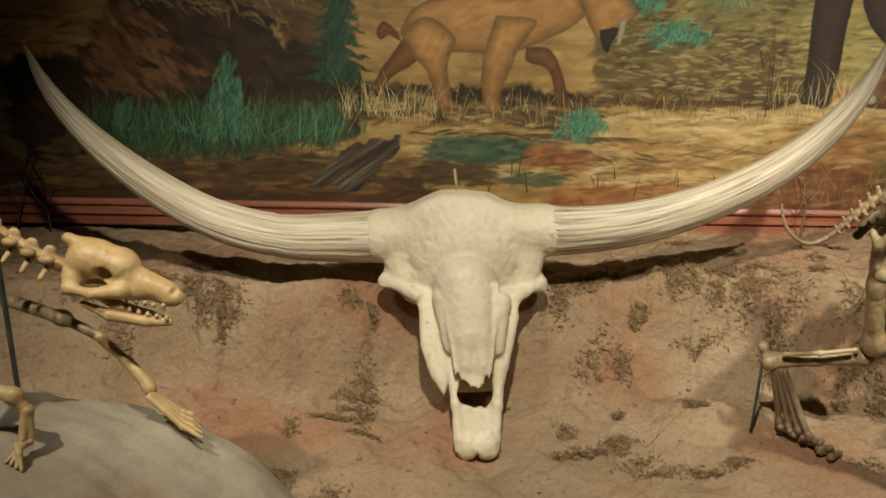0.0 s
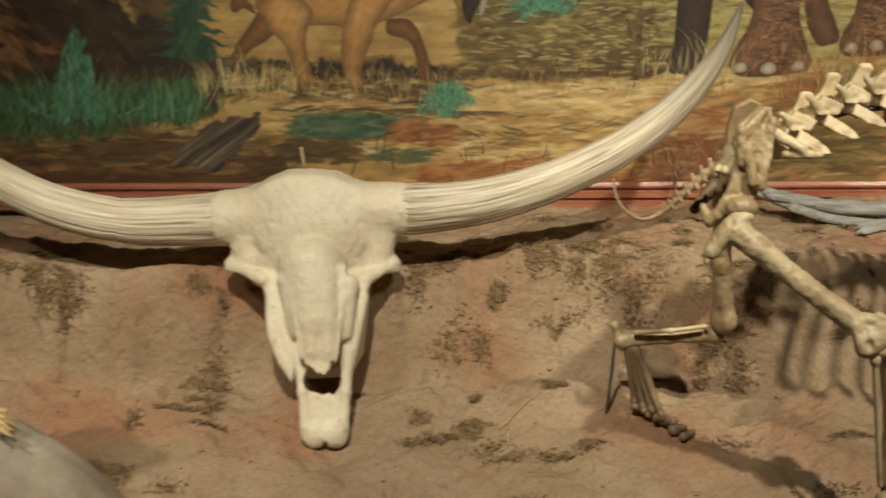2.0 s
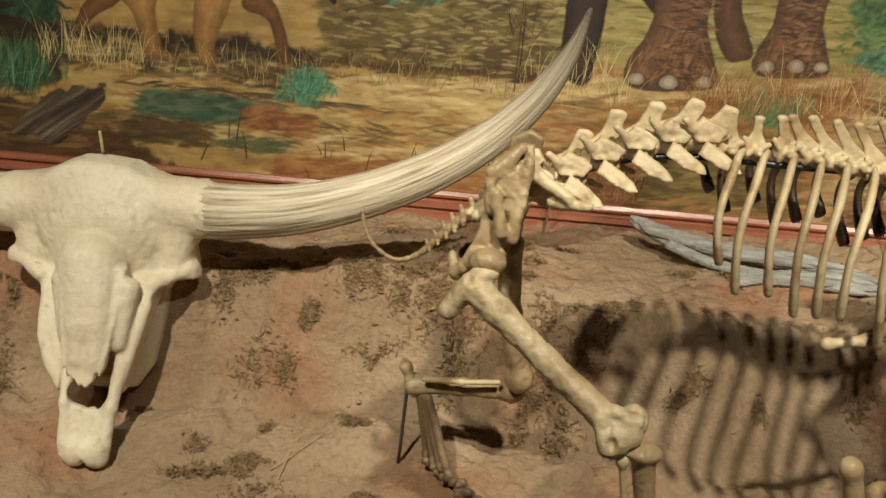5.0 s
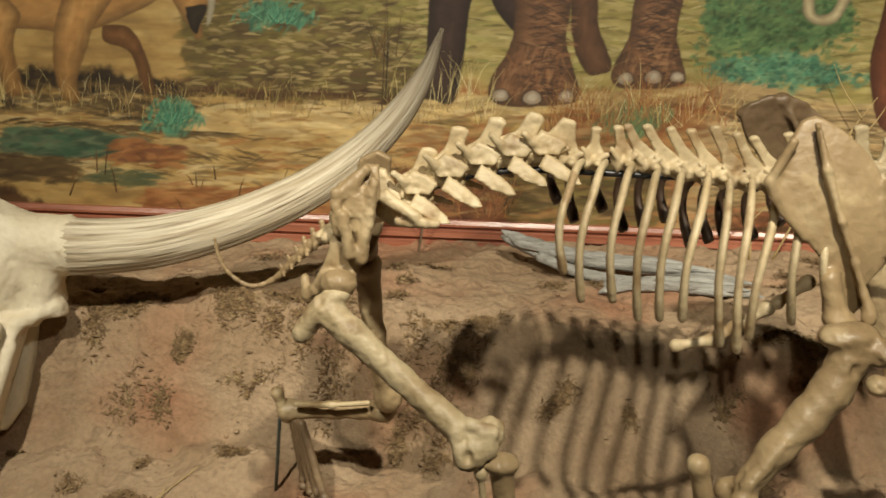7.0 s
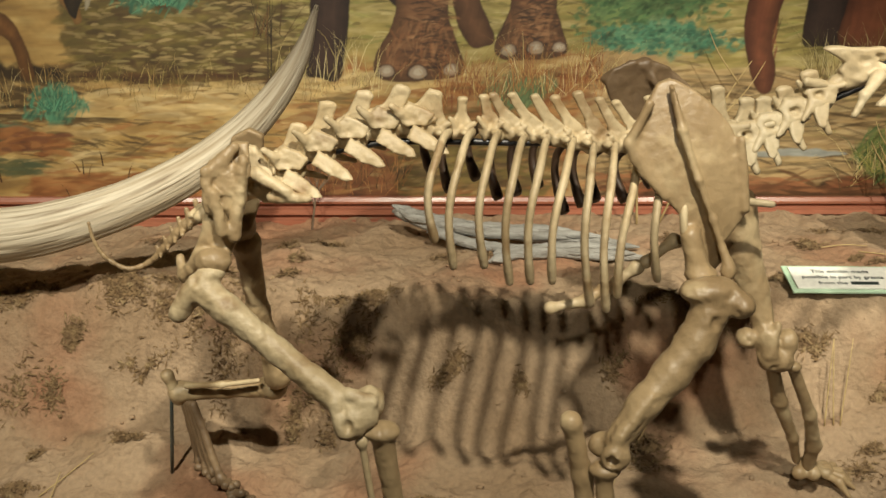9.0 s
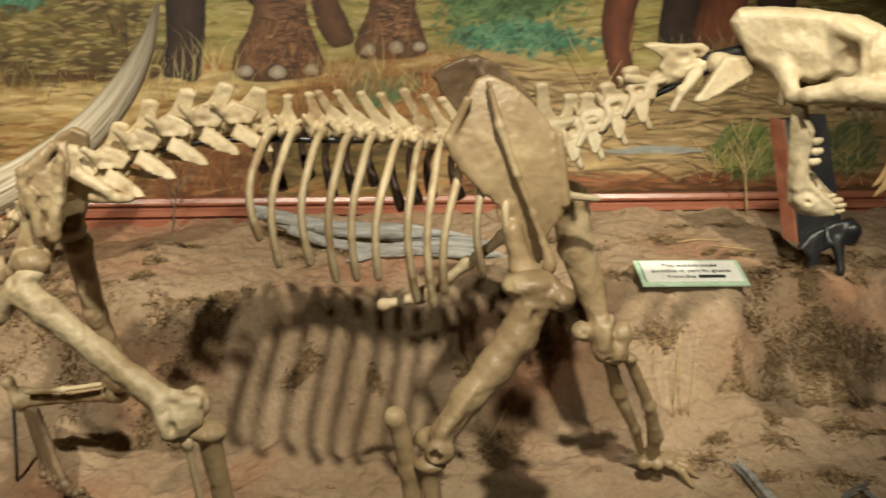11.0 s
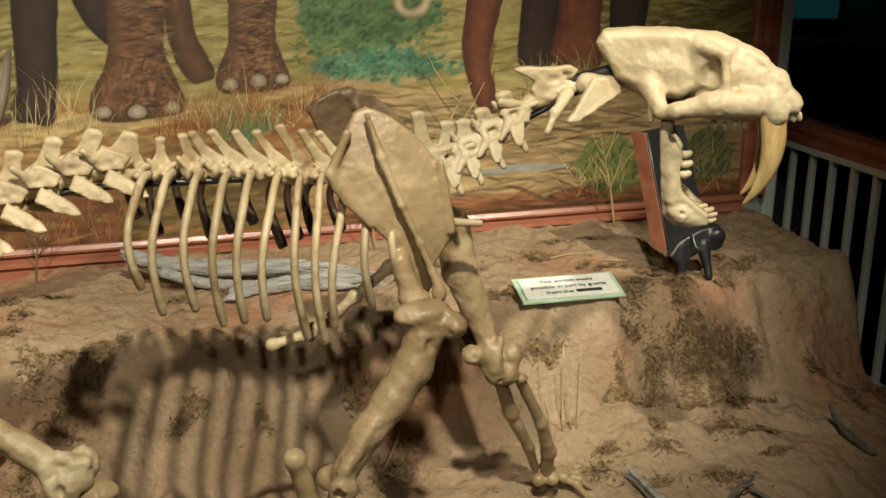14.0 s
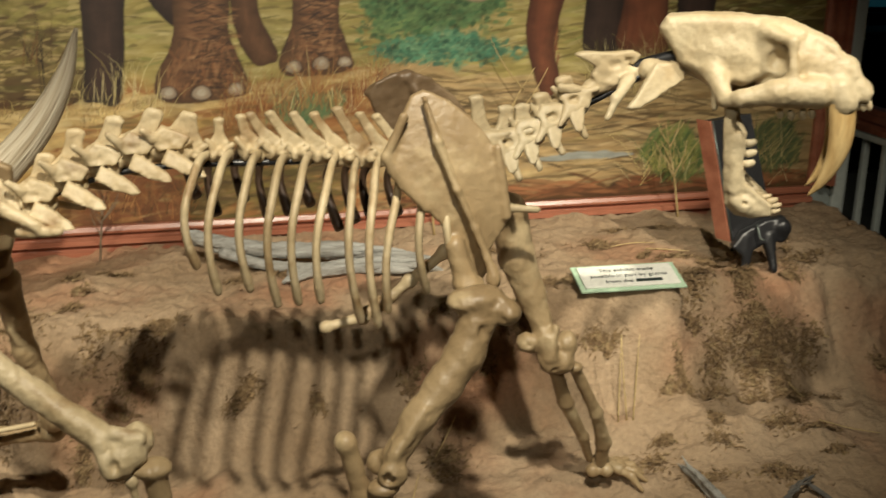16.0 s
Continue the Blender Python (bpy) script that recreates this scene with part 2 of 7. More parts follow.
def sculpt(name, adds, cuts, h, mat, parent=None, label="", k=0.01, lump=0.0, m=None):
    """Melts the solids of adds together, takes cuts away, and meshes the rest with cells of h metres."""
    lo = np.min([a[1] for a in adds], 0) - 2.5 * h
    hi = np.max([a[2] for a in adds], 0) + 2.5 * h
    n = np.ceil((hi - lo) / h).astype(int) + 1
    ax = [lo[i] + h * np.arange(n[i]) for i in range(3)]
    F = np.full(tuple(n), 1.0)

    def near(solid):
        """The part of the grid that a solid can touch: its slices and places."""
        s0 = np.clip(((solid[1] - 3 * k - lo) / h).astype(int), 0, n - 1)
        s1 = np.clip(np.ceil((solid[2] + 3 * k - lo) / h).astype(int) + 1, s0 + 1, n)
        box = tuple(slice(i, j) for i, j in zip(s0, s1))
        return box, np.stack(np.meshgrid(*[ax[i][box[i]] for i in range(3)], indexing="ij"), -1)

    for a in adds:
        box, P = near(a)
        g, old = a[0](P), F[box]
        w = np.clip(0.5 + 0.5 * (g - old) / k, 0, 1)
        F[box] = g + (old - g) * w - k * w * (1 - w)
    for c in cuts:
        box, P = near(c)
        g, old = -c[0](P), F[box]
        w = np.clip(0.5 - 0.5 * (g - old) / (k * 0.5), 0, 1)
        F[box] = g + (old - g) * w + k * 0.5 * w * (1 - w)
    if lump:
        skin = np.abs(F) < 3 * h + 4 * lump
        x, y, z = (lo[:, None] + h * np.argwhere(skin).T)
        F[skin] += lump * (rubble(70 * x + 29 * y, 70 * z - 37 * y, 3) + 0.5 * rubble(170 * x - 90 * y, 170 * z + 70 * y, 2))
    S = F < 0
    corner = [(i, j, l) for i in (0, 1) for j in (0, 1) for l in (0, 1)]
    full = sum(S[o[0] : n[0] - 1 + o[0], o[1] : n[1] - 1 + o[1], o[2] : n[2] - 1 + o[2]].astype(np.int8) for o in corner)
    mask = (full > 0) & (full < 8)
    cells = np.argwhere(mask)
    acc, cnt = np.zeros((len(cells), 3)), np.zeros(len(cells))
    for o in corner:
        for d in range(3):
            if o[d]:
                continue
            p0 = cells + np.array(o)
            f0, f1 = F[tuple(p0.T)], F[tuple((p0 + np.eye(3, dtype=int)[d]).T)]
            cr = (f0 < 0) != (f1 < 0)
            pos = np.tile(np.array(o, float), (len(cells), 1))
            pos[:, d] += np.where(cr, f0 / np.where(cr, f0 - f1, 1), 0)
            acc += pos * cr[:, None]
            cnt += cr
    idx = np.full(mask.shape, -1)
    idx[mask] = np.arange(len(cells))
    verts = lo + h * (cells + acc / cnt[:, None])
    faces = []
    for d in range(3):
        e, g = (d + 1) % 3, (d + 2) % 3
        s0 = [slice(None)] * 3
        s1 = [slice(None)] * 3
        s0[d], s1[d] = slice(0, n[d] - 1), slice(1, n[d])
        cr = np.argwhere(S[tuple(s0)] != S[tuple(s1)])
        cr = cr[(cr[:, e] > 0) & (cr[:, g] > 0) & (cr[:, e] < n[e] - 1) & (cr[:, g] < n[g] - 1)]
        if not len(cr):
            continue
        inside = S[tuple(cr.T)]
        E, G = np.eye(3, dtype=int)[e], np.eye(3, dtype=int)[g]
        q = np.stack([idx[tuple((cr - E - G).T)], idx[tuple((cr - G).T)], idx[tuple(cr.T)], idx[tuple((cr - E).T)]], 1)
        q[~inside] = q[~inside][:, ::-1]
        faces.append(q)
    faces = np.vstack(faces)
    if m is not None:
        turn = np.array(m)
        verts = verts @ turn[:3, :3].T + turn[:3, 3]
    return raw(name, verts, faces, mat, parent, label)


# ---- ground ----


def table(x, rows):
    a = np.array(rows)
    return np.interp(x, a[:, 0], a[:, 1])


def smooth01(t):
    t = np.clip(t, 0, 1)
    return t * t * (3 - 2 * t)


def wave(x, y):
    return (np.sin(9.1 * x + 1.7 * y + 0.4) * np.sin(7.3 * y - 2.1 * x + 1.1) + 0.5 * np.sin(21.0 * x - 9 * y) * np.sin(19 * y + 6 * x + 2.0)
            + 0.28 * np.sin(47 * x + 23 * y) * np.sin(43 * y - 17 * x))


LATTICE = np.random.default_rng(9).random((64, 64))


def rubble(x, y, octaves=5):
    """Fractal value noise, about -1 to 1."""
    out, amp, f = 0, 1.0, 1.0
    for k in range(octaves):
        u, v = x * f + 7.3 * k, y * f + 3.1 * k
        i, j = np.floor(u).astype(int), np.floor(v).astype(int)
        a, b = smooth01(u - i), smooth01(v - j)
        q = lambda di, dj: LATTICE[(i + di) % 64, (j + dj) % 64]
        out = out + amp * ((q(0, 0) * (1 - a) + q(1, 0) * a) * (1 - b) + (q(0, 1) * (1 - a) + q(1, 1) * a) * b - 0.5) * 2
        amp, f = amp * 0.52, f * 2.03
    return out


def ledge_edge(x):
    return table(x, [(-1.8, 2.7), (-0.5, 2.74), (0.3, 2.79), (0.7, 2.79), (1.2, 2.66), (2.2, 2.62), (2.8, 2.66), (3.2, 2.8)]) + 0.035 * rubble(x * 5, x * 0 + 1.5, 4)


def ground_height(x, y):
    x, y = np.asarray(x, float), np.asarray(y, float)
    shelf = table(x, [(-1.8, 0.68), (-0.5, 0.715), (0.3, 0.735), (0.7, 0.785), (1.2, 0.805), (2.2, 0.852), (3.1, 0.868)])
    edge = ledge_edge(x)
    low = table(x, [(-1.8, 0.45), (-0.1, 0.43), (0.4, 0.45), (0.6, 0.48), (1.5, 0.53), (2.4, 0.62), (3.1, 0.62)])
    width = 0.15 + 0.03 * np.sin(5 * x)
    up = shelf + 0.05 * (y - edge)
    down = low - 0.24 * np.maximum(edge - width - y, 0)
    t = (y - edge + width) / width
    z = down + (up - down) * smooth01(t)
    face = np.clip(1 - np.abs(t - 0.5), 0, 1)
    z = z + 0.006 * wave(x, y) + (0.011 + 0.017 * face) * rubble(x * 9, y * 9) + 0.0050 * rubble(x * 36, y * 36, 3)
    z = z - 0.045 * np.exp(-(((x - 0.113) / 0.10) ** 2) - ((y - 2.41) / 0.09) ** 2)
    end = smooth01((3.235 - x) / 0.13)
    front = smooth01((y - 0.95) / 0.25)
    return np.maximum(z, 0.0) * end * front + 0.004


nx, ny = 760, 330
away = np.concatenate([np.linspace(-1.95, -0.34, 130), np.linspace(-0.335, 0.06, 130), np.linspace(0.065, 0.56, ny - 260)])
gx = np.tile(np.linspace(-1.9, 3.5, nx), (ny, 1))
gy = np.clip(ledge_edge(gx) * 0 + np.interp(gx, [-1.9, 0.3, 0.7, 1.2, 2.2, 3.5], [2.72, 2.79, 2.79, 2.66, 2.62, 2.75]) + away[:, None], 0.9, 3.215)
gz = ground_height(gx, gy)
verts = np.stack([gx, gy, gz], -1).reshape(-1, 3)
i = (np.arange(ny - 1)[:, None] * nx + np.arange(nx - 1)[None]).ravel()
quads = np.stack([i, i + 1, i + nx + 1, i + nx], 1)
quads = quads[(verts[quads[:, 3], 1] - verts[quads[:, 0], 1]) > 1e-5]
ground = raw("ground", verts, quads, DIRT)
tagged(ground, "sculpted reddish brown dirt bank with a crumbling ledge", "ground", kind="structure")


def on_ground(x, y):
    return float(ground_height(x, y))


# ---- hall ----


def setting(name, bm, mat, label, category):
    return tagged(part(name, bm, mat), label, category, kind="structure")


setting("floor", block(-3.2, -3.2, -0.1, 6.6, 6.6, 0.0, 0), CARPET, "dark green-grey carpeted museum floor", "floor")
setting("ceiling", block(-3.2, -3.2, 3.6, 6.6, 6.6, 3.7, 0), CEIL, "dark painted hall ceiling", "ceiling")
setting("wall_north", block(-3.1, 3.225, 0.0, 3.145, 3.40, 3.6, 0.004), WALLPAINT, "grey-green painted wall behind the mural", "wall")
setting("wall_west", block(-3.2, -3.1, 0.0, -3.1, 6.5, 3.6, 0), WALLPAINT, "plain grey-green painted hall wall", "wall")
setting("wall_east", block(6.5, -3.1, 0.0, 6.6, 6.5, 3.6, 0), WALLPAINT, "plain grey-green painted hall wall", "wall")
setting("wall_south", block(-3.2, -3.2, 0.0, 6.6, -3.1, 3.6, 0), WALLPAINT, "plain grey-green painted hall wall", "wall")
setting("wall_far", block(-3.2, 6.5, 0.0, 6.6, 6.6, 3.6, 0), WALLPAINT, "plain grey-green painted hall wall", "wall")
setting("trim", block(3.147, 3.215, 0.0, 3.185, 3.41, 3.6, 0.004), WHITE, "white painted corner trim at the wall's end", "trim")

# ---- bison skull with horns ----
bison = thing("bison_skull", "bleached long-horned bison skull leaning on the dirt bank", "skull")
sculpt("skull", [
    plate([(-0.165, 0.925), (-0.10, 0.945), (-0.045, 0.975), (-0.01, 0.990), (0.05, 0.993), (0.11, 0.990), (0.145, 0.975), (0.20, 0.955), (0.268, 0.955), (0.276, 0.87), (0.255, 0.80), (0.262, 0.755), (0.21, 0.72), (0.16, 0.69), (-0.04, 0.685), (-0.09, 0.70), (-0.15, 0.745), (-0.135, 0.80), (-0.165, 0.86)], 2.685, 0.055, 0.05, 0.12),
    ball((0.05, 2.72, 0.905), (0.12, 0.10, 0.085)),
    ball((0.055, 2.655, 0.82), (0.14, 0.06, 0.12)),
    cone((0.05, 2.725, 0.885), (-0.165, 2.715, 0.866), 0.070, 0.072),
    cone((0.05, 2.725, 0.895), (0.27, 2.715, 0.902), 0.070, 0.069),
    cone((0.0, 2.66, 0.78), (-0.128, 2.675, 0.745), 0.052, 0.040),
    cone((0.1, 2.66, 0.785), (0.245, 2.69, 0.752), 0.052, 0.040),
    cone((0.065, 2.61, 0.77), (0.085, 2.54, 0.66), 0.085, 0.062),
    plate([(0.004, 0.79), (0.022, 0.69), (0.042, 0.60), (0.050, 0.578), (0.058, 0.586), (0.064, 0.570), (0.080, 0.566), (0.092, 0.552), (0.100, 0.556), (0.108, 0.550), (0.122, 0.562), (0.128, 0.588), (0.134, 0.572), (0.142, 0.592), (0.150, 0.69), (0.152, 0.79)], 2.487, 0.013, 0.0, 0.50),
    cone((0.055, 2.562, 0.765), (0.078, 2.478, 0.600), 0.030, 0.020), cone((0.098, 2.562, 0.767), (0.116, 2.478, 0.600), 0.030, 0.020),
    plate([(-0.07, 0.76), (-0.052, 0.70), (-0.043, 0.62), (-0.012, 0.55), (0.026, 0.50), (0.040, 0.545), (0.046, 0.60), (0.03, 0.70), (0.0, 0.765)], 2.575, 0.040, 0.02, 0.48),
    plate([(0.150, 0.765), (0.152, 0.70), (0.150, 0.60), (0.158, 0.52), (0.172, 0.52), (0.186, 0.59), (0.198, 0.65), (0.208, 0.71), (0.212, 0.765)], 2.575, 0.040, 0.02, 0.48),
    plate([(-0.035, 0.70), (-0.03, 0.62), (0.02, 0.50), (0.05, 0.47), (0.16, 0.48), (0.190, 0.53), (0.200, 0.63), (0.20, 0.71)], 2.670, 0.05, 0.03, 0.40),
    cone((0.030, 2.560, 0.640), (0.056, 2.465, 0.50), 0.018, 0.013), cone((0.056, 2.462, 0.50), (0.068, 2.430, 0.425), 0.012, 0.016),
    cone((0.160, 2.560, 0.640), (0.160, 2.465, 0.50), 0.018, 0.013), cone((0.160, 2.462, 0.50), (0.156, 2.430, 0.425), 0.012, 0.016),
    ball((0.090, 2.425, 0.402), (0.033, 0.020, 0.033)), ball((0.139, 2.425, 0.403), (0.031, 0.020, 0.032)),
    plate([(0.058, 0.512), (0.066, 0.498), (0.085, 0.507), (0.100, 0.492), (0.118, 0.497), (0.134, 0.484), (0.146, 0.510), (0.158, 0.515), (0.160, 0.41), (0.066, 0.41)], 2.462, 0.011, 0.0, 0.42),
    cone((0.078, 2.468, 0.49), (0.090, 2.432, 0.42), 0.009, 0.012), cone((0.140, 2.468, 0.49), (0.134, 2.432, 0.42), 0.009, 0.012),
    cone((0.158, 2.565, 0.745), (0.152, 2.520, 0.630), 0.026, 0.018), cone((0.004, 2.570, 0.745), (0.034, 2.520, 0.630), 0.024, 0.016),
    cone((-0.118, 2.70, 0.86), (-0.105, 2.672, 0.77), 0.046, 0.040), cone((0.232, 2.70, 0.87), (0.222, 2.680, 0.78), 0.044, 0.038),
    cone((-0.150, 2.66, 0.762), (-0.060, 2.60, 0.740), 0.010, 0.016), cone((0.266, 2.67, 0.772), (0.200, 2.61, 0.745), 0.010, 0.016),
], [
    ball((-0.142, 2.66, 0.708), (0.046, 0.12, 0.036)), ball((-0.092, 2.60, 0.712), (0.024, 0.05, 0.018)),
    ball((0.262, 2.66, 0.712), (0.044, 0.12, 0.036)), ball((0.222, 2.60, 0.716), (0.020, 0.05, 0.018)),
    ball((0.098, 2.50, 0.520), (0.047, 0.06, 0.028)), ball((0.098, 2.56, 0.540), (0.044, 0.09, 0.040)),
    ball((0.1145, 2.405, 0.372), (0.004, 0.022, 0.016)),
    cone((-0.004, 2.530, 0.735), (0.014, 2.508, 0.715), 0.005, 0.006), cone((0.014, 2.508, 0.715), (0.036, 2.474, 0.60), 0.005, 0.006),
    cone((0.190, 2.530, 0.742), (0.160, 2.505, 0.722), 0.005, 0.006),
    cone((-0.030, 2.520, 0.655), (0.034, 2.490, 0.625), 0.004, 0.004),
], 0.0038, PLASTER, bison, k=0.012, lump=0.0009)
horn_left = [(-0.15, 2.715, 0.866, 0.070), (-0.24, 2.705, 0.860, 0.066), (-0.42, 2.69, 0.858, 0.058), (-0.60, 2.69, 0.895, 0.053), (-0.76, 2.69, 0.975, 0.047), (-0.90, 2.70, 1.072, 0.038),
             (-0.995, 2.70, 1.165, 0.027), (-1.052, 2.70, 1.245, 0.017), (-1.092, 2.70, 1.328, 0.003)]
horn_right = [(0.255, 2.715, 0.902, 0.066), (0.34, 2.705, 0.908, 0.063), (0.50, 2.69, 0.938, 0.057), (0.66, 2.69, 0.992, 0.051), (0.80, 2.69, 1.064, 0.046), (0.915, 2.69, 1.150, 0.040),
              (1.002, 2.685, 1.247, 0.032), (1.058, 2.68, 1.345, 0.020), (1.090, 2.676, 1.445, 0.004)]


def horn(rows, seed, label, crack):
    v, f = tube(rows, 150, 96, 0.9, 0.003, 0.026, seed)
    v = np.array(v)
    ring = np.arange(len(v) - 2) // 96
    if crack:
        c = v[:-2].reshape(150, 96, 3)
        mid = c.mean(1, keepdims=True)
        for k, depth in ((38, 0.965), (39, 0.95), (40, 0.975)):
            c[k] = mid[k] + (c[k] - mid[k]) * depth
        v[:-2] = c.reshape(-1, 3)
    ob = raw("horn", v, f, HORN, bison, label)
    at = ob.data.attributes.new("grain", "FLOAT_VECTOR", "POINT")
    ang = (np.arange(len(v) - 2) % 96) * 2 * np.pi / 96
    g = np.zeros((len(v), 3))
    g[:-2] = np.stack([ring * 0.022, 2.6 * np.cos(ang), 2.6 * np.sin(ang)], 1) + seed
    g[-2:] = g[0]
    at.data.foreach_set("vector", g.ravel())
    # the sheath is polished and greyer towards its tip
    worn = ob.data.attributes.new("along", "FLOAT", "POINT")
    w = np.zeros(len(v))
    w[:-2] = smooth01((ring / 149 - 0.52) / 0.48)
    w[-1] = 1
    worn.data.foreach_set("value", w)


horn(horn_left, 3, "long weathered horn, cracked across near its base", True)
horn(horn_right, 8, "long weathered horn with a grooved sheath", False)
raw("mount_pin", *tube([(0.03, 2.74, 1.0, 0.004), (0.022, 2.74, 1.05, 0.004)], 4, 8), STRAW, bison)
raw("mount_post", *tube([(0.06, 2.80, 0.88, 0.02), (0.06, 2.80, 0.60, 0.02)], 4, 10), STEEL, bison)

# ---- sabre-toothed cat skeleton ----
cat = thing("cat_skeleton", "brown-stained walking skeleton of a sabre-toothed cat", "skeleton")


def long_bone(name, a, b, shaft, head, foot, mat=BONE, h=0.0036, bow=(0, 0, 0), parent=None, twist=(0, 1, 0)):
    """A limb bone: shaft with a knobbed head at a and two condyles at b."""
    a, b, bow = Vector(a), Vector(b), Vector(bow)
    mid = (a + b) / 2 + bow
    s = Vector(twist).normalized()
    return sculpt(name, [cone(a, mid, shaft * 1.25, shaft), cone(mid, b, shaft, shaft * 1.2),
                         ball(a + s * head * 0.35, (head, head, head)), ball(a - s * head * 0.5, (head * 0.8, head * 0.8, head * 0.7)),
                         ball(b + s * foot * 0.55, (foot, foot * 0.8, foot)), ball(b - s * foot * 0.55, (foot, foot * 0.8, foot))],
                  [], h, mat, parent or cat, k=shaft * 0.8, lump=0.0010)


def vertebra(c, tip, trans, size, name="vertebra", both=True, mat=BONE, blade=0.0):
    """A centrum at c, a spine up to tip (x, z), side processes ending at trans (dx, dy, dz) from c."""
    c = np.array(c, float)
    tipv = np.array([tip[0], c[1], tip[1]])
    axis = np.array([0.012, 0, -0.002])
    d = tipv - c
    n = np.linalg.norm(d)
    d /= n
    side = np.array([d[2], 0, -d[0]])
    w0, w1 = 0.017 * size, (0.0105 if size < 1 else 0.0125) * size
    low = c + d * 0.012
    out = [low + side * w0 * 1.35, low * 0.55 + tipv * 0.45 + side * w1 * 0.95, tipv * 0.97 + low * 0.03 + side * w1 * 0.75, tipv, tipv * 0.98 + low * 0.02 - side * w1 * 0.75, low * 0.55 + tipv * 0.45 - side * w1 * 0.9, low - side * w0 * 1.5]
    adds = [cone(c - axis * size, c + axis * size, 0.0125 * size, 0.0125 * size),
            ball(c - axis * size * 1.1, (0.004, 0.0155 * size, 0.0155 * size)), ball(c + axis * size * 1.1, (0.004, 0.0155 * size, 0.0155 * size)),
            plate([(q[0], q[2]) for q in out], c[1], 0.0055),
            ball(tipv - d * 0.003, (w1 * 0.75, 0.0065, w1 * 0.40)),
            cone(c + d * 0.014 + np.array([-0.012, -0.010, 0.0]) * size, c + d * 0.02 + np.array([-0.022, -0.012, 0.008]) * size, 0.006 * size, 0.004),
            cone(c + d * 0.014 + np.array([0.010, -0.010, 0.0]) * size, c + d * 0.016 + np.array([0.022, -0.012, 0.004]) * size, 0.006 * size, 0.005)]
    t = np.array(trans, float)
    if blade:
        e = np.array([t[0], t[2]])
        e /= np.linalg.norm(e)
        g = np.array([-e[1], e[0]]) * blade
        p0, p1 = np.array([c[0], c[2]]), np.array([c[0] + t[0], c[2] + t[2]])
        adds.append(plate([tuple(p0 + g), tuple((p0 + p1) / 2 + g * 0.9), tuple(p0 * 0.15 + p1 * 0.85 + g * 0.6), tuple(p1 + g * 0.05), tuple(p0 * 0.1 + p1 * 0.9 - g * 0.5), tuple((p0 + p1) / 2 - g * 1.0), tuple(p0 - g)], c[1] - 0.045, 0.0055, 0, 0.5))
        adds.append(cone(c, c + t * 0.6, 0.010, 0.006))
    else:
        adds.append(cone(c + d * 0.004, c + t, 0.008 * size, 0.0045))
        adds.append(ball(c + t * 0.85, (0.008 * size, 0.005, 0.006 * size)))
    if both:
        adds.append(cone(c + d * 0.005, c + t * np.array([1, -1, 1]), 0.007 * size, 0.004))
    return sculpt(name, adds, [ball(c + d * 0.019 + np.array([0.0, -0.014, 0]), (0.006, 0.008, 0.005))], 0.0030, mat, cat, k=0.006, lump=0.0009)


# lumbar and thoracic row
lumbar = [(1.068, 1.222, 1.090, 1.300), (1.118, 1.254, 1.138, 1.338), (1.170, 1.278, 1.199, 1.357), (1.222, 1.296, 1.262, 1.368), (1.274, 1.303, 1.316, 1.362)]
for x, z, tx, tz in lumbar:
    vertebra((x, 2.14, z), (tx, tz), (0.064, -0.080, -0.032), 1.40, blade=0.0120)
    # joint processes and the rough arch between two spines
    sculpt("vertebra_arch", [plate([(x - 0.022, z + 0.022), (x - 0.004, z + 0.044), (x + 0.022, z + 0.036), (x + 0.040, z + 0.026), (x + 0.026, z + 0.008), (x - 0.012, z + 0.006)], 2.122, 0.008, 0, 0.3),
                             cone((x - 0.018, 2.115, z + 0.026), (x - 0.034, 2.11, z + 0.040), 0.008, 0.006)], [ball((x + 0.004, 2.108, z + 0.018), (0.007, 0.008, 0.006))], 0.003, BONE, cat, k=0.008, lump=0.0012)
thorax = [(1.318, 1.293, 1.318, 1.362), (1.360, 1.294, 1.360, 1.356), (1.412, 1.297, 1.395, 1.361), (1.455, 1.295, 1.408, 1.364), (1.493, 1.292, 1.440, 1.365), (1.530, 1.288, 1.478, 1.364),
          (1.566, 1.284, 1.512, 1.363), (1.603, 1.282, 1.550, 1.371), (1.640, 1.281, 1.588, 1.363), (1.676, 1.284, 1.616, 1.358), (1.716, 1.290, 1.672, 1.368), (1.755, 1.300, 1.735, 1.380)]
for x, z, tx, tz in thorax:
    vertebra((x, 2.14, z), (tx, tz), (0.004, -0.035, 0.008), 0.92)
neck = [(1.800, 1.302, 1.785, 1.390, 1.1), (1.840, 1.306, 1.838, 1.372, 1.2), (1.876, 1.322, 1.866, 1.374, 1.3), (1.914, 1.348, 1.898, 1.392, 1.35), (1.952, 1.376, 1.936, 1.420, 1.4)]
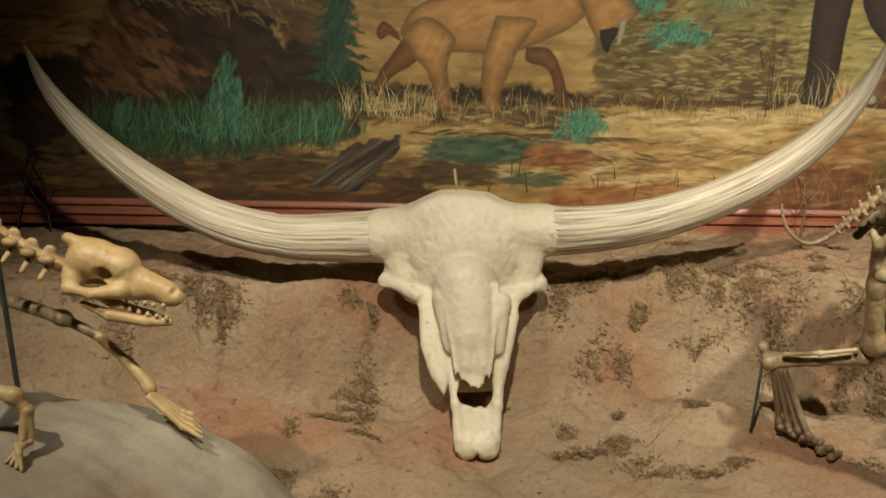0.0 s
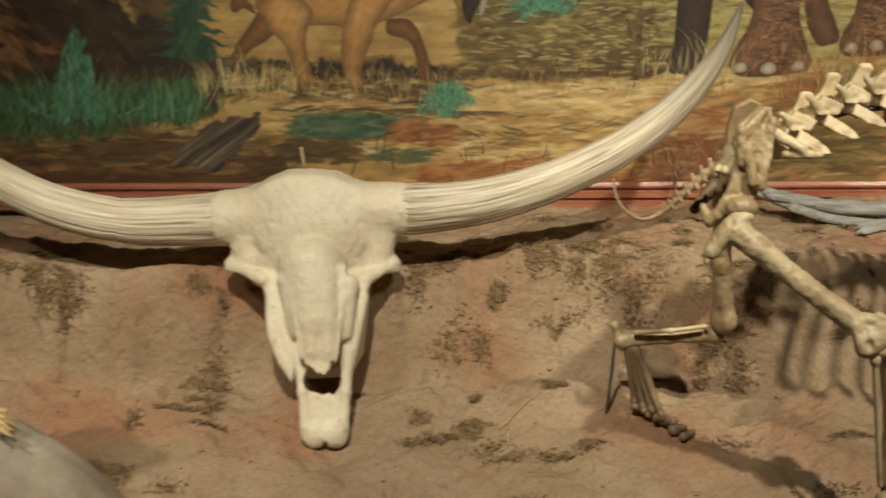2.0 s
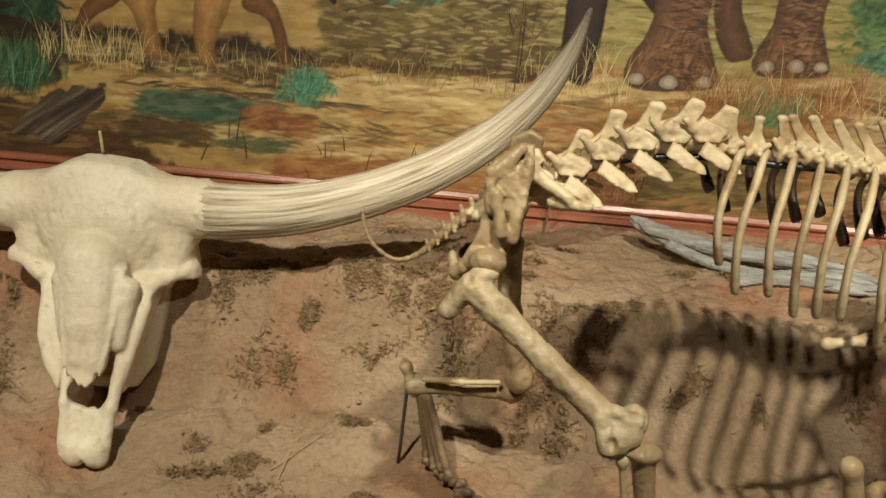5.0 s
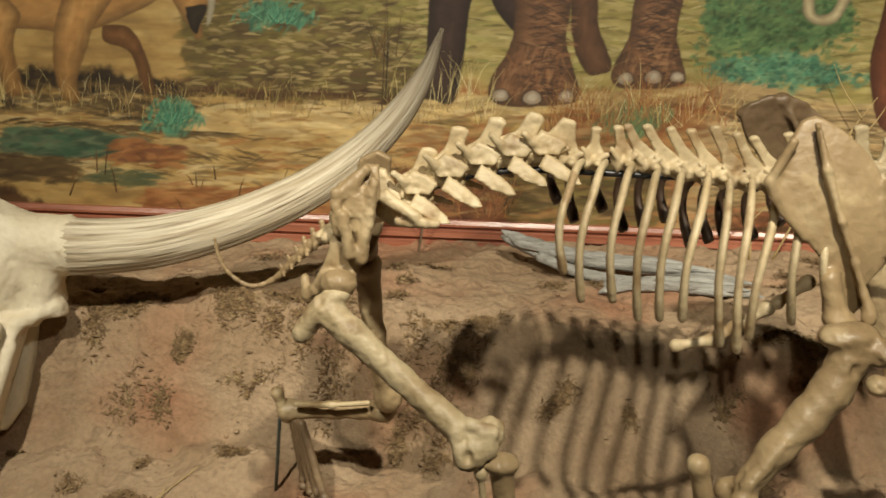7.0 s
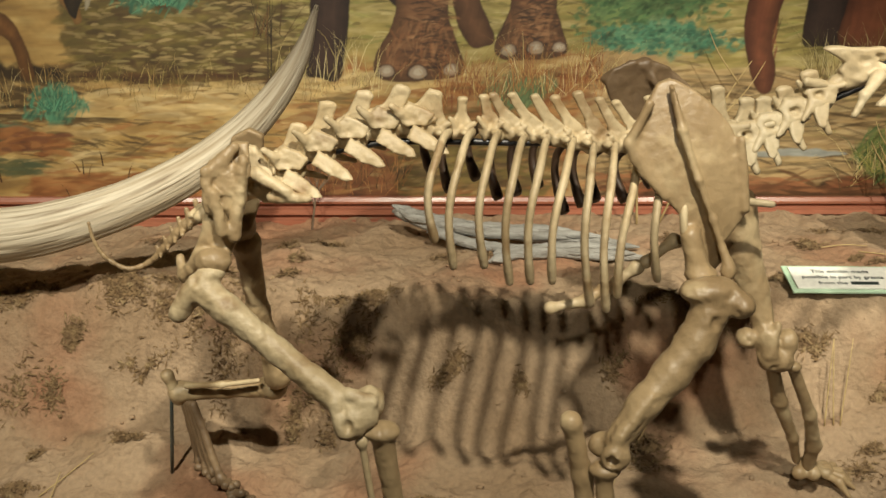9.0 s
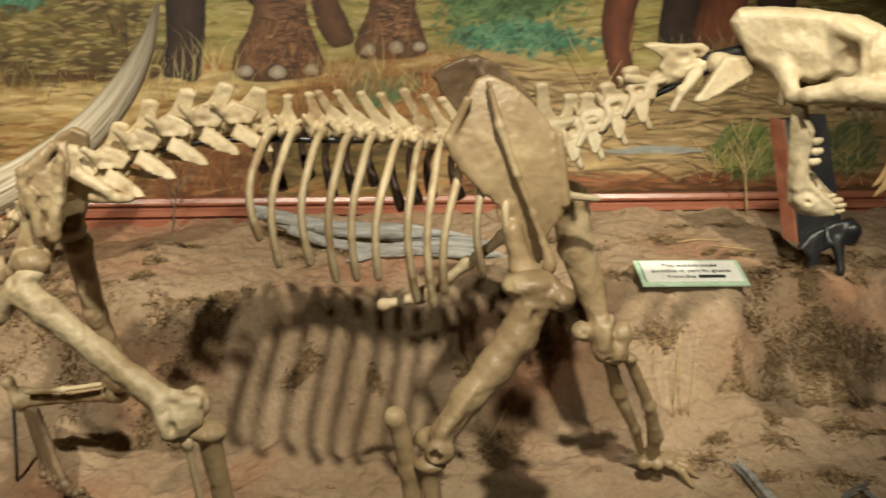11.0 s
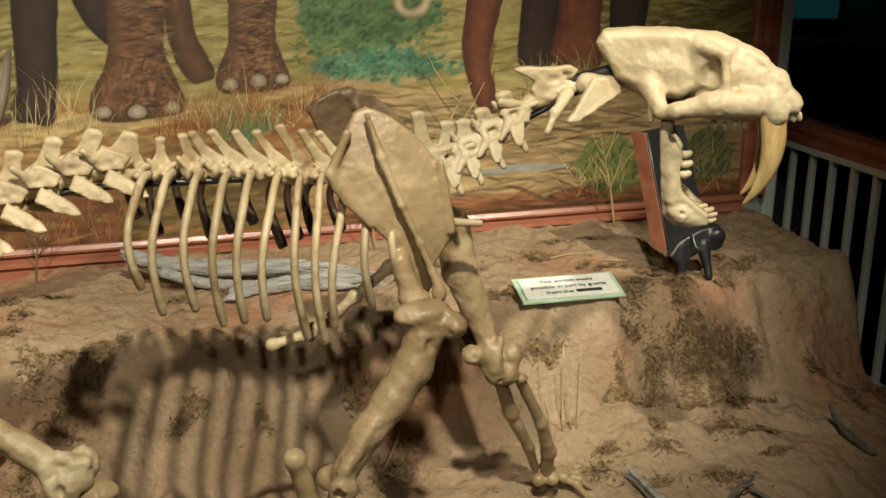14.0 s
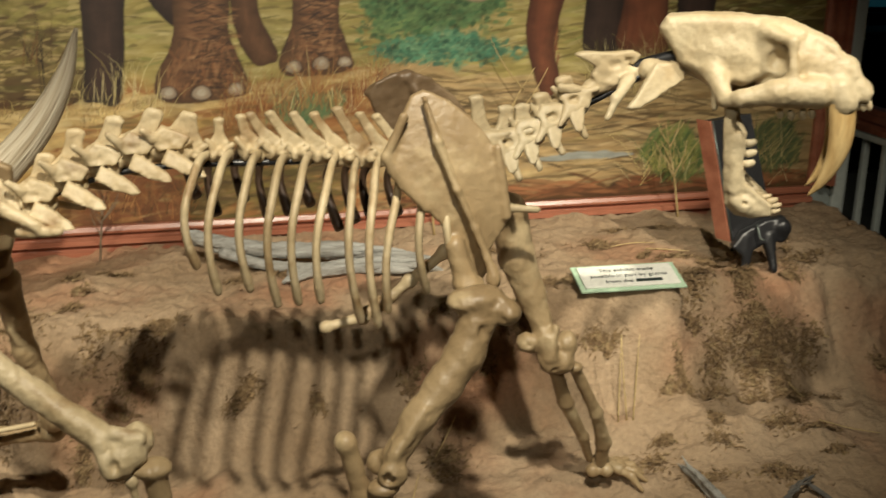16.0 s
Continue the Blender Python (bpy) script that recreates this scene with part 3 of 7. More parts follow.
for x, z, tx, tz, s in neck:
    vertebra((x, 2.13, z), (tx, tz), (0.000, -0.050, -0.040), s, "neck_vertebra", mat=SKULL, blade=0.013)
    sculpt("neck_vertebra_wing", [plate([(x - 0.030, z + 0.012), (x - 0.020, z + 0.030), (x + 0.012, z + 0.034), (x + 0.030, z + 0.018), (x + 0.022, z - 0.006), (x - 0.012, z - 0.004)], 2.102, 0.008, 0.006, 0.35),
                                  cone((x - 0.010, 2.10, z - 0.002), (x + 0.012, 2.078, z - 0.046), 0.010, 0.006), cone((x - 0.012, 2.10, z), (x - 0.030, 2.085, z - 0.028), 0.008, 0.005),
                                  cone((x + 0.018, 2.105, z + 0.024), (x + 0.036, 2.10, z + 0.030), 0.007, 0.006)],
           [ball((x - 0.004, 2.092, z + 0.012), (0.010, 0.012, 0.007)), ball((x + 0.016, 2.092, z - 0.010), (0.007, 0.012, 0.007))], 0.003, SKULL, cat, k=0.008, lump=0.0012)
sculpt("axis_vertebra", [plate([(1.950, 1.462), (1.963, 1.467), (2.012, 1.466), (2.050, 1.470), (2.066, 1.462), (2.058, 1.448), (2.040, 1.444), (2.052, 1.432), (2.044, 1.418), (2.022, 1.412), (1.992, 1.414), (1.980, 1.426), (1.986, 1.442)], 2.11, 0.008, 0.006),
                         cone((1.985, 2.12, 1.405), (2.07, 2.12, 1.432), 0.016, 0.017), cone((2.040, 2.09, 1.422), (2.010, 2.065, 1.395), 0.012, 0.008), cone((2.010, 2.065, 1.395), (1.994, 2.055, 1.364), 0.008, 0.006),
                         cone((1.965, 2.11, 1.40), (1.925, 2.10, 1.408), 0.010, 0.008)], [ball((2.018, 2.098, 1.446), (0.016, 0.008, 0.008)), ball((2.045, 2.10, 1.452), (0.010, 0.010, 0.006))], 0.0028, SKULL, cat, k=0.009, lump=0.0011)
sculpt("atlas_vertebra", [plate([(2.028, 1.378), (2.045, 1.398), (2.066, 1.430), (2.082, 1.452), (2.126, 1.454), (2.132, 1.425), (2.104, 1.410), (2.082, 1.396), (2.050, 1.378)], 2.07, 0.007, 0.0, 0.25),
                          cone((2.080, 2.10, 1.437), (2.128, 2.10, 1.440), 0.020, 0.019)], [ball((2.100, 2.058, 1.440), (0.010, 0.010, 0.014))], 0.0028, SKULL, cat, k=0.008, lump=0.0008)
sculpt("neck_rod", [cone((2.06, 2.12, 1.44), (2.14, 2.08, 1.47), 0.011, 0.011)], [], 0.003, BLACK, cat)

# ribs: near and far side
ribs = [(1.325, 1.300, 1.320, 1.139), (1.363, 1.302, 1.352, 1.095), (1.407, 1.300, 1.402, 1.100), (1.450, 1.296, 1.445, 1.074), (1.490, 1.297, 1.478, 1.078), (1.533, 1.293, 1.513, 1.081),
        (1.568, 1.285, 1.578, 1.045), (1.604, 1.287, 1.606, 1.036), (1.645, 1.275, 1.622, 1.062), (1.683, 1.27, 1.685, 1.092), (1.72, 1.27, 1.74, 1.115)]
for n, (x, z, bx, bz) in enumerate(ribs):
    for side in (-1, 1):
        out = 0.125 + 0.006 * min(n, 6)
        rows = [(x + 0.016, 2.14 + side * 0.020, z, 0.0075)]
        reach = 1.0 if side < 0 else 0.62 + 0.06 * math.sin(2.3 * n)
        for u, o, r in ((0.05, 0.48, 0.0098), (0.18, 0.80, 0.0108), (0.36, 0.97, 0.0102), (0.56, 1.0, 0.0098), (0.76, 0.97, 0.0104), (0.93, 0.88, 0.0118), (1.0, 0.84, 0.0100)):
            v = u * reach
            rows.append((x + (bx - x) * v + 0.012 * (1 - u) ** 2 - 0.022 * math.sin(math.pi * u ** 0.8) - 0.002, 2.14 + side * out * o, z + (bz - z) * v + (0.006 if u < 0.1 else 0), r * (1 if side < 0 else 0.75 + 0.6 * u)))
        # far-side ribs get the darkened bone: the cage's inner shade as colour
        raw("rib", *tube(rows, 34, 14, 0.66, 0.022, 0.03, n + 20 * (side > 0)), BONE if side < 0 else BONE_SHADED, cat, "" if side < 0 else "dark asphalt-stained rib")
for a, b in [((1.528, 2.10, 1.0), (1.592, 2.10, 1.015)), ((1.60, 2.11, 1.02), (1.625, 2.11, 1.035)), ((1.64, 2.11, 1.045), (1.675, 2.11, 1.075)), ((1.69, 2.11, 1.085), (1.735, 2.11, 1.125))]:
    sculpt("sternum_bone", [cone(a, b, 0.008, 0.010), ball(a, 0.011), ball(b, 0.013)], [], 0.003, BONE, cat, k=0.008)

# shoulder blades
scapula = [(1.675, 1.418), (1.655, 1.408), (1.622, 1.345), (1.611, 1.316), (1.616, 1.293), (1.634, 1.268), (1.673, 1.237), (1.701, 1.208), (1.718, 1.172), (1.726, 1.115), (1.745, 1.098), (1.772, 1.104), (1.787, 1.130), (1.779, 1.155), (1.791, 1.176), (1.810, 1.202), (1.811, 1.235), (1.803, 1.290), (1.774, 1.350), (1.741, 1.382), (1.709, 1.405)]
sculpt("shoulder_blade", [plate(scapula, 1.985, 0.006, 0.03, 0.06), cone((1.671, 1.998, 1.408), (1.690, 1.974, 1.345), 0.004, 0.006), cone((1.690, 1.974, 1.345), (1.720, 1.962, 1.270), 0.006, 0.006), cone((1.720, 1.962, 1.270), (1.750, 1.958, 1.208), 0.006, 0.0055), cone((1.750, 1.958, 1.208), (1.776, 1.948, 1.145), 0.0055, 0.007),
                          plate([(1.671, 1.408), (1.682, 1.375), (1.700, 1.335), (1.728, 1.262), (1.756, 1.205), (1.784, 1.150), (1.772, 1.146), (1.748, 1.205), (1.716, 1.268), (1.688, 1.335)], 1.978, 0.008, 0, 0.06),
                          cone((1.640, 1.995, 1.380), (1.613, 2.0, 1.315), 0.008, 0.007), cone((1.613, 2.0, 1.315), (1.675, 1.985, 1.236), 0.007, 0.007), cone((1.790, 1.99, 1.330), (1.808, 1.985, 1.220), 0.006, 0.008),
                          ball((1.745, 1.968, 1.112), (0.026, 0.024, 0.018)), ball((1.780, 1.945, 1.128), (0.012, 0.012, 0.018)), cone((1.722, 1.975, 1.175), (1.740, 1.968, 1.115), 0.016, 0.018)],
       [ball((1.768, 1.925, 1.100), (0.014, 0.018, 0.010))], 0.0034, BONE_DARK, cat, "broad brown shoulder blade with a raised ridge", k=0.009, lump=0.0007)
far = [(1.620, 1.375), (1.631, 1.396), (1.660, 1.411), (1.695, 1.414), (1.732, 1.403), (1.779, 1.367), (1.823, 1.310), (1.852, 1.250), (1.862, 1.200), (1.858, 1.165), (1.830, 1.160), (1.800, 1.190), (1.740, 1.230), (1.690, 1.275), (1.635, 1.335)]
sculpt("shoulder_blade", [plate(far, 2.27, 0.007, -0.01, -0.08), cone((1.690, 2.250, 1.405), (1.760, 2.235, 1.300), 0.006, 0.008), cone((1.624, 2.262, 1.378), (1.690, 2.262, 1.410), 0.009, 0.009), ball((1.845, 2.27, 1.172), (0.030, 0.026, 0.022))], [], 0.0042, UMBER, cat, "dark brown shoulder blade", k=0.010, lump=0.0014)
sculpt("collar_bone", [cone((1.825, 2.09, 1.206), (1.888, 2.08, 1.203), 0.008, 0.006), ball((1.83, 2.09, 1.205), (0.012, 0.012, 0.012))], [], 0.003, SKULL, cat)

# fore limbs
sculpt("humerus", [cone((1.752, 1.915, 1.082), (1.728, 1.905, 1.020), 0.030, 0.030), cone((1.728, 1.905, 1.020), (1.692, 1.895, 0.970), 0.030, 0.0285), cone((1.692, 1.895, 0.970), (1.650, 1.88, 0.925), 0.0285, 0.025), cone((1.650, 1.88, 0.925), (1.612, 1.87, 0.868), 0.025, 0.021),
                   ball((1.724, 1.92, 1.100), (0.026, 0.028, 0.016)), ball((1.755, 1.92, 1.108), (0.036, 0.03, 0.017)), ball((1.792, 1.90, 1.086), (0.022, 0.026, 0.020)), ball((1.604, 1.845, 0.848), (0.024, 0.018, 0.023)), ball((1.595, 1.89, 0.848), (0.026, 0.02, 0.022)), cone((1.655, 1.862, 0.945), (1.608, 1.848, 0.880), 0.006, 0.011)],
       [cone((1.735, 1.882, 1.090), (1.775, 1.875, 1.080), 0.006, 0.009), ball((1.752, 1.878, 1.062), (0.010, 0.012, 0.012)), ball((1.597, 1.835, 0.846), (0.009, 0.010, 0.009)), cone((1.58, 1.87, 0.86), (1.60, 1.86, 0.815), 0.006, 0.008)], 0.0032, BONE_DARK, cat, k=0.012, lump=0.0010)
sculpt("ulna", [ball((1.533, 1.87, 0.898), (0.016, 0.017, 0.016)), cone((1.536, 1.87, 0.892), (1.562, 1.875, 0.80), 0.015, 0.017), cone((1.562, 1.875, 0.80), (1.60, 1.86, 0.53), 0.017, 0.01)], [ball((1.578, 1.87, 0.84), 0.012)], 0.0036, BONE_DARK, cat, k=0.012, lump=0.0005)
sculpt("radius", [ball((1.592, 1.855, 0.822), (0.026, 0.022, 0.012)), cone((1.59, 1.855, 0.815), (1.635, 1.83, 0.53), 0.014, 0.019)], [], 0.0036, BONE_DARK, cat, k=0.012, lump=0.0005)
sculpt("humerus", [cone((1.872, 2.21, 1.165), (1.890, 2.20, 1.080), 0.036, 0.033), cone((1.890, 2.20, 1.080), (1.918, 2.19, 1.010), 0.033, 0.027), cone((1.918, 2.19, 1.010), (1.940, 2.17, 0.945), 0.027, 0.020),
                   ball((1.908, 2.165, 0.925), (0.020, 0.020, 0.020)), cone((1.938, 2.155, 0.935), (1.950, 2.150, 0.890), 0.019, 0.021), ball((1.972, 2.155, 0.886), (0.026, 0.022, 0.022)), ball((1.985, 2.165, 0.920), (0.020, 0.022, 0.024)), cone((1.955, 2.145, 0.96), (1.945, 2.135, 0.905), 0.007, 0.010)],
       [ball((1.922, 2.140, 0.905), (0.009, 0.012, 0.012)), ball((1.966, 2.135, 0.915), (0.009, 0.012, 0.014)), ball((1.952, 2.128, 0.880), (0.007, 0.008, 0.006)), ball((1.905, 2.142, 0.926), (0.006, 0.008, 0.006))], 0.0032, BONE_DARK, cat, k=0.009, lump=0.0012)
sculpt("ulna", [cone((1.968, 2.18, 0.865), (2.005, 2.21, 0.778), 0.013, 0.014), cone((2.005, 2.21, 0.778), (2.060, 2.25, 0.680), 0.014, 0.011), cone((2.060, 2.25, 0.680), (2.088, 2.28, 0.615), 0.011, 0.009)], [], 0.0034, BONE_DARK, cat, lump=0.0007)
sculpt("radius", [ball((2.006, 2.17, 0.868), (0.016, 0.014, 0.010)), cone((2.010, 2.18, 0.860), (2.070, 2.21, 0.750), 0.011, 0.012), cone((2.070, 2.21, 0.750), (2.105, 2.25, 0.665), 0.012, 0.015), cone((2.105, 2.25, 0.665), (2.110, 2.27, 0.610), 0.015, 0.013)], [], 0.0034, BONE_DARK, cat, lump=0.0007)


def paw(x, y, toe, mat=BONE_DARK, size=1.0, wrist=None):
    """Foot bones that fan out over the ground towards toe degrees; returns nothing."""
    z = on_ground(x, y)
    c, s = math.cos(radians(toe)), math.sin(radians(toe))
    top = wrist or (x - 0.05 * c, y - 0.05 * s, z + 0.12)
    sculpt("foot_bone", [ball((top[0] + dx, top[1] + dy, top[2] + dz), 0.015 * size) for dx, dy, dz in ((0, 0, 0), (0.02, 0.012, -0.012), (-0.015, -0.012, -0.015), (0.012, -0.02, -0.012))], [], 0.0034, mat, cat, k=0.008)
    for n in range(4):
        a = radians(toe - 36 + 24 * n)
        kx, ky = x + 0.03 * size * math.cos(a), y + 0.03 * size * math.sin(a)
        tx, ty = x + 0.085 * size * math.cos(a), y + 0.085 * size * math.sin(a)
        sculpt("foot_bone", [cone(top, (kx, ky, z + 0.035 * size), 0.010 * size, 0.008 * size), ball((kx, ky, z + 0.036 * size), 0.012 * size)], [], 0.0036, mat, cat, k=0.006)
        zt = on_ground(tx, ty)
        sculpt("toe_bone", [cone((kx, ky, z + 0.034 * size), ((kx + tx) / 2, (ky + ty) / 2, z + 0.03 * size), 0.009 * size, 0.008 * size), cone(((kx + tx) / 2, (ky + ty) / 2, z + 0.028 * size), (tx, ty, zt + 0.006), 0.009 * size, 0.004)], [], 0.0034, mat, cat, k=0.006)


paw(1.66, 1.81, -15, wrist=(1.628, 1.84, 0.52))
paw(2.135, 2.30, -10, wrist=(2.11, 2.285, 0.605))

# pelvis, tail, hind limbs
sculpt("pelvis", [ball((0.978, 2.072, 1.20), (0.026, 0.014, 0.05)), plate([(0.944, 1.240), (0.984, 1.275), (1.010, 1.277), (1.016, 1.235), (1.006, 1.182), (0.998, 1.143), (0.990, 1.113), (0.982, 1.085), (0.980, 1.062), (0.930, 1.058), (0.912, 1.075), (0.934, 1.124), (0.944, 1.177), (0.936, 1.206)], 2.075, 0.008, 0.012, 0.14),
                  cone((0.950, 2.065, 1.23), (0.990, 2.08, 1.272), 0.008, 0.009), cone((0.944, 2.06, 1.235), (0.950, 2.058, 1.17), 0.008, 0.008), cone((1.006, 2.07, 1.255), (0.990, 2.055, 1.13), 0.008, 0.012), cone((0.958, 2.052, 1.20), (0.975, 2.048, 1.14), 0.009, 0.011),
                  ball((0.958, 2.045, 1.088), (0.030, 0.024, 0.022)), cone((0.940, 2.06, 1.09), (0.905, 2.08, 1.05), 0.014, 0.011), cone((0.905, 2.08, 1.05), (0.895, 2.10, 1.075), 0.010, 0.007)],
       [ball((0.957, 2.022, 1.066), (0.020, 0.012, 0.010)), ball((0.978, 2.035, 1.112), (0.014, 0.012, 0.004)), ball((0.962, 2.032, 1.126), (0.012, 0.010, 0.0035))], 0.0032, BONE_DARK, cat, k=0.008, lump=0.0016)
sculpt("pelvis", [plate([(0.968, 1.259), (0.998, 1.277), (1.024, 1.266), (1.022, 1.20), (1.013, 1.13), (0.998, 1.085), (0.962, 1.08), (0.955, 1.11), (0.962, 1.164), (0.96, 1.211)], 2.235, 0.012, -0.01, -0.12),
                  ball((0.975, 2.255, 1.085), (0.032, 0.026, 0.028)), cone((0.955, 2.25, 1.09), (0.908, 2.22, 1.04), 0.015, 0.011)], [], 0.0036, BONE_DARK, cat, k=0.014, lump=0.0006)
sculpt("sacrum", [cone((0.955, 2.15, 1.17), (1.04, 2.14, 1.205), 0.022, 0.024), plate([(1.000, 1.262), (1.018, 1.260), (1.040, 1.228), (1.092, 1.206), (1.072, 1.172), (1.034, 1.168), (1.006, 1.186), (0.98, 1.18)], 2.13, 0.010, 0.008, 0.2),
                  cone((1.02, 2.10, 1.225), (1.075, 2.085, 1.198), 0.012, 0.009), cone((1.05, 2.10, 1.185), (1.108, 2.08, 1.190), 0.011, 0.008), cone((0.97, 2.12, 1.175), (0.930, 2.09, 1.150), 0.013, 0.010), cone((0.945, 2.13, 1.165), (0.915, 2.10, 1.150), 0.010, 0.007)],
       [ball((1.046, 2.108, 1.206), (0.012, 0.012, 0.008)), ball((1.022, 2.108, 1.200), (0.008, 0.012, 0.010))], 0.0032, BONE, cat, k=0.009, lump=0.0014)
tail = spline([(0.945, 2.15, 1.155, 0.015), (0.902, 2.16, 1.120, 0.012), (0.866, 2.17, 1.080, 0.0085), (0.830, 2.18, 1.040, 0.006), (0.79, 2.18, 1.025, 0.0048), (0.752, 2.18, 1.046, 0.0042), (0.734, 2.18, 1.075, 0.0038), (0.726, 2.18, 1.108, 0.003)], 19)
for p, q in zip(tail[:-1], tail[1:]):
    c, d, r = (p[:3] + q[:3]) / 2, (q[:3] - p[:3]) * 0.40, p[3]
    adds = [cone(c - d, c + d, r * 0.8, r * 0.75), ball(c - d, r * 0.95), ball(c + d, r * 0.9)]
    if r > 0.007:
        adds += [cone(c, c + np.array([-0.006, 0, 1.7 * r]), r * 0.5, r * 0.35), cone(c, c + np.array([0.004, -2.0 * r, -0.3 * r]), r * 0.5, r * 0.35)]
    sculpt("tail_vertebra", adds, [], 0.0020, BONE_DARK, cat, k=0.003)
sculpt("femur", [ball((0.956, 2.035, 1.072), (0.022, 0.022, 0.016)), cone((0.922, 2.03, 1.035), (0.902, 2.03, 1.002), 0.020, 0.016), cone((0.940, 2.03, 1.048), (0.985, 2.01, 1.018), 0.026, 0.024), cone((0.985, 2.01, 1.018), (1.07, 1.985, 0.955), 0.024, 0.0205), cone((1.07, 1.985, 0.955), (1.165, 1.95, 0.892), 0.0205, 0.024),
                 ball((1.190, 1.925, 0.858), (0.024, 0.018, 0.026)), ball((1.218, 1.965, 0.878), (0.026, 0.020, 0.030)), ball((1.204, 1.940, 0.872), (0.030, 0.024, 0.032)), cone((1.185, 1.938, 0.905), (1.222, 1.935, 0.895), 0.010, 0.010), cone((1.160, 1.93, 0.890), (1.178, 1.92, 0.846), 0.008, 0.012)],
       [ball((0.930, 2.0, 1.068), (0.010, 0.02, 0.012)), ball((0.918, 2.0, 1.0), (0.007, 0.014, 0.010)), ball((1.186, 1.908, 0.862), (0.008, 0.01, 0.012)), ball((1.180, 1.908, 0.836), (0.010, 0.01, 0.004))], 0.0030, BONE, cat, k=0.009, lump=0.0012)
sculpt("tibia", [ball((1.235, 1.945, 0.838), (0.034, 0.028, 0.014)), cone((1.24, 1.945, 0.83), (1.265, 1.95, 0.70), 0.020, 0.0155), cone((1.265, 1.95, 0.70), (1.275, 1.95, 0.56), 0.0155, 0.016)], [], 0.0036, BONE_DARK, cat, k=0.010, lump=0.0010)
sculpt("fibula", [ball((1.207, 1.93, 0.826), (0.011, 0.011, 0.012)), cone((1.208, 1.93, 0.82), (1.255, 1.935, 0.56), 0.006, 0.006)], [], 0.003, BONE, cat, k=0.008)
paw(1.33, 1.93, 5, wrist=(1.28, 1.95, 0.54))
long_bone("femur", (0.985, 2.27, 1.05), (1.035, 2.37, 0.745), 0.020, 0.022, 0.026, BONE_DARK, bow=(-0.008, 0, 0))
long_bone("tibia", (1.025, 2.40, 0.700), (0.822, 2.46, 0.658), 0.017, 0.025, 0.019, BONE_DARK)
sculpt("fibula", [cone((0.995, 2.37, 0.728), (0.92, 2.39, 0.708), 0.0055, 0.005), cone((0.92, 2.39, 0.708), (0.845, 2.42, 0.69), 0.005, 0.0065)], [], 0.003, BONE, cat)
sculpt("heel_bone", [cone((0.80, 2.45, 0.70), (0.822, 2.455, 0.645), 0.010, 0.015), ball((0.80, 2.45, 0.70), (0.013, 0.013, 0.012))], [], 0.003, BONE, cat, k=0.01)
for n in range(4):
    x, y = 0.862 + 0.018 * n, 2.45 - 0.022 * n
    zf = on_ground(x, y)
    sculpt("foot_bone", [cone((0.834 + 0.007 * n, 2.452 - 0.006 * n, 0.640), (x, y, zf + 0.040), 0.0095, 0.0085), ball((x, y, zf + 0.040), 0.012)], [], 0.0032, UMBER, cat, k=0.006, lump=0.0008)
    for m in range(3):
        tx, ty = x + 0.012 + 0.022 * m, y - 0.012 - 0.016 * m + 0.006 * (n % 2)
        zt, g = on_ground(tx, ty), 0.5 * n + 1.1 * m
        dx, dy = 0.013 * math.cos(g), 0.011 * math.sin(g)
        sculpt("toe_bone", [cone((tx - dx, ty - dy, zt + 0.032 - 0.007 * m), (tx + dx, ty + dy, zt + 0.026 - 0.007 * m), 0.0095, 0.0075), ball((tx + dx, ty + dy, zt + 0.025 - 0.006 * m), 0.0105)], [], 0.0032, UMBER, cat, k=0.005, lump=0.0009)
raw("support_rod", *tube([(0.806, 2.46, 0.66, 0.004), (0.80, 2.47, on_ground(0.80, 2.47), 0.004)], 4, 8), STEEL, cat)
raw("spine_rod", *tube([(1.0, 2.14, 1.19, 0.006), (1.2, 2.14, 1.27, 0.006), (1.5, 2.14, 1.283, 0.006), (1.8, 2.14, 1.30, 0.006), (1.95, 2.13, 1.36, 0.006), (2.1, 2.1, 1.445, 0.006)], 24, 8), BLACK, cat)

# skull with sabres, and the wide-open lower jaw
HEAD = pose(2.2, 2.06, 0, 0, 0, -26.5)
cranium = [(-0.115, 1.509), (-0.104, 1.530), (-0.049, 1.536), (0.018, 1.537), (0.084, 1.530), (0.120, 1.516), (0.110, 1.46), (0.03, 1.420), (-0.020, 1.424), (-0.038, 1.432), (-0.076, 1.450)]
face = [(0.050, 1.533), (0.084, 1.530), (0.142, 1.510), (0.173, 1.495), (0.191, 1.471), (0.224, 1.436), (0.236, 1.420), (0.231, 1.404), (0.203, 1.402), (0.166, 1.396), (0.134, 1.386), (0.087, 1.386), (0.075, 1.42), (0.06, 1.48)]
both = (-1, 1)
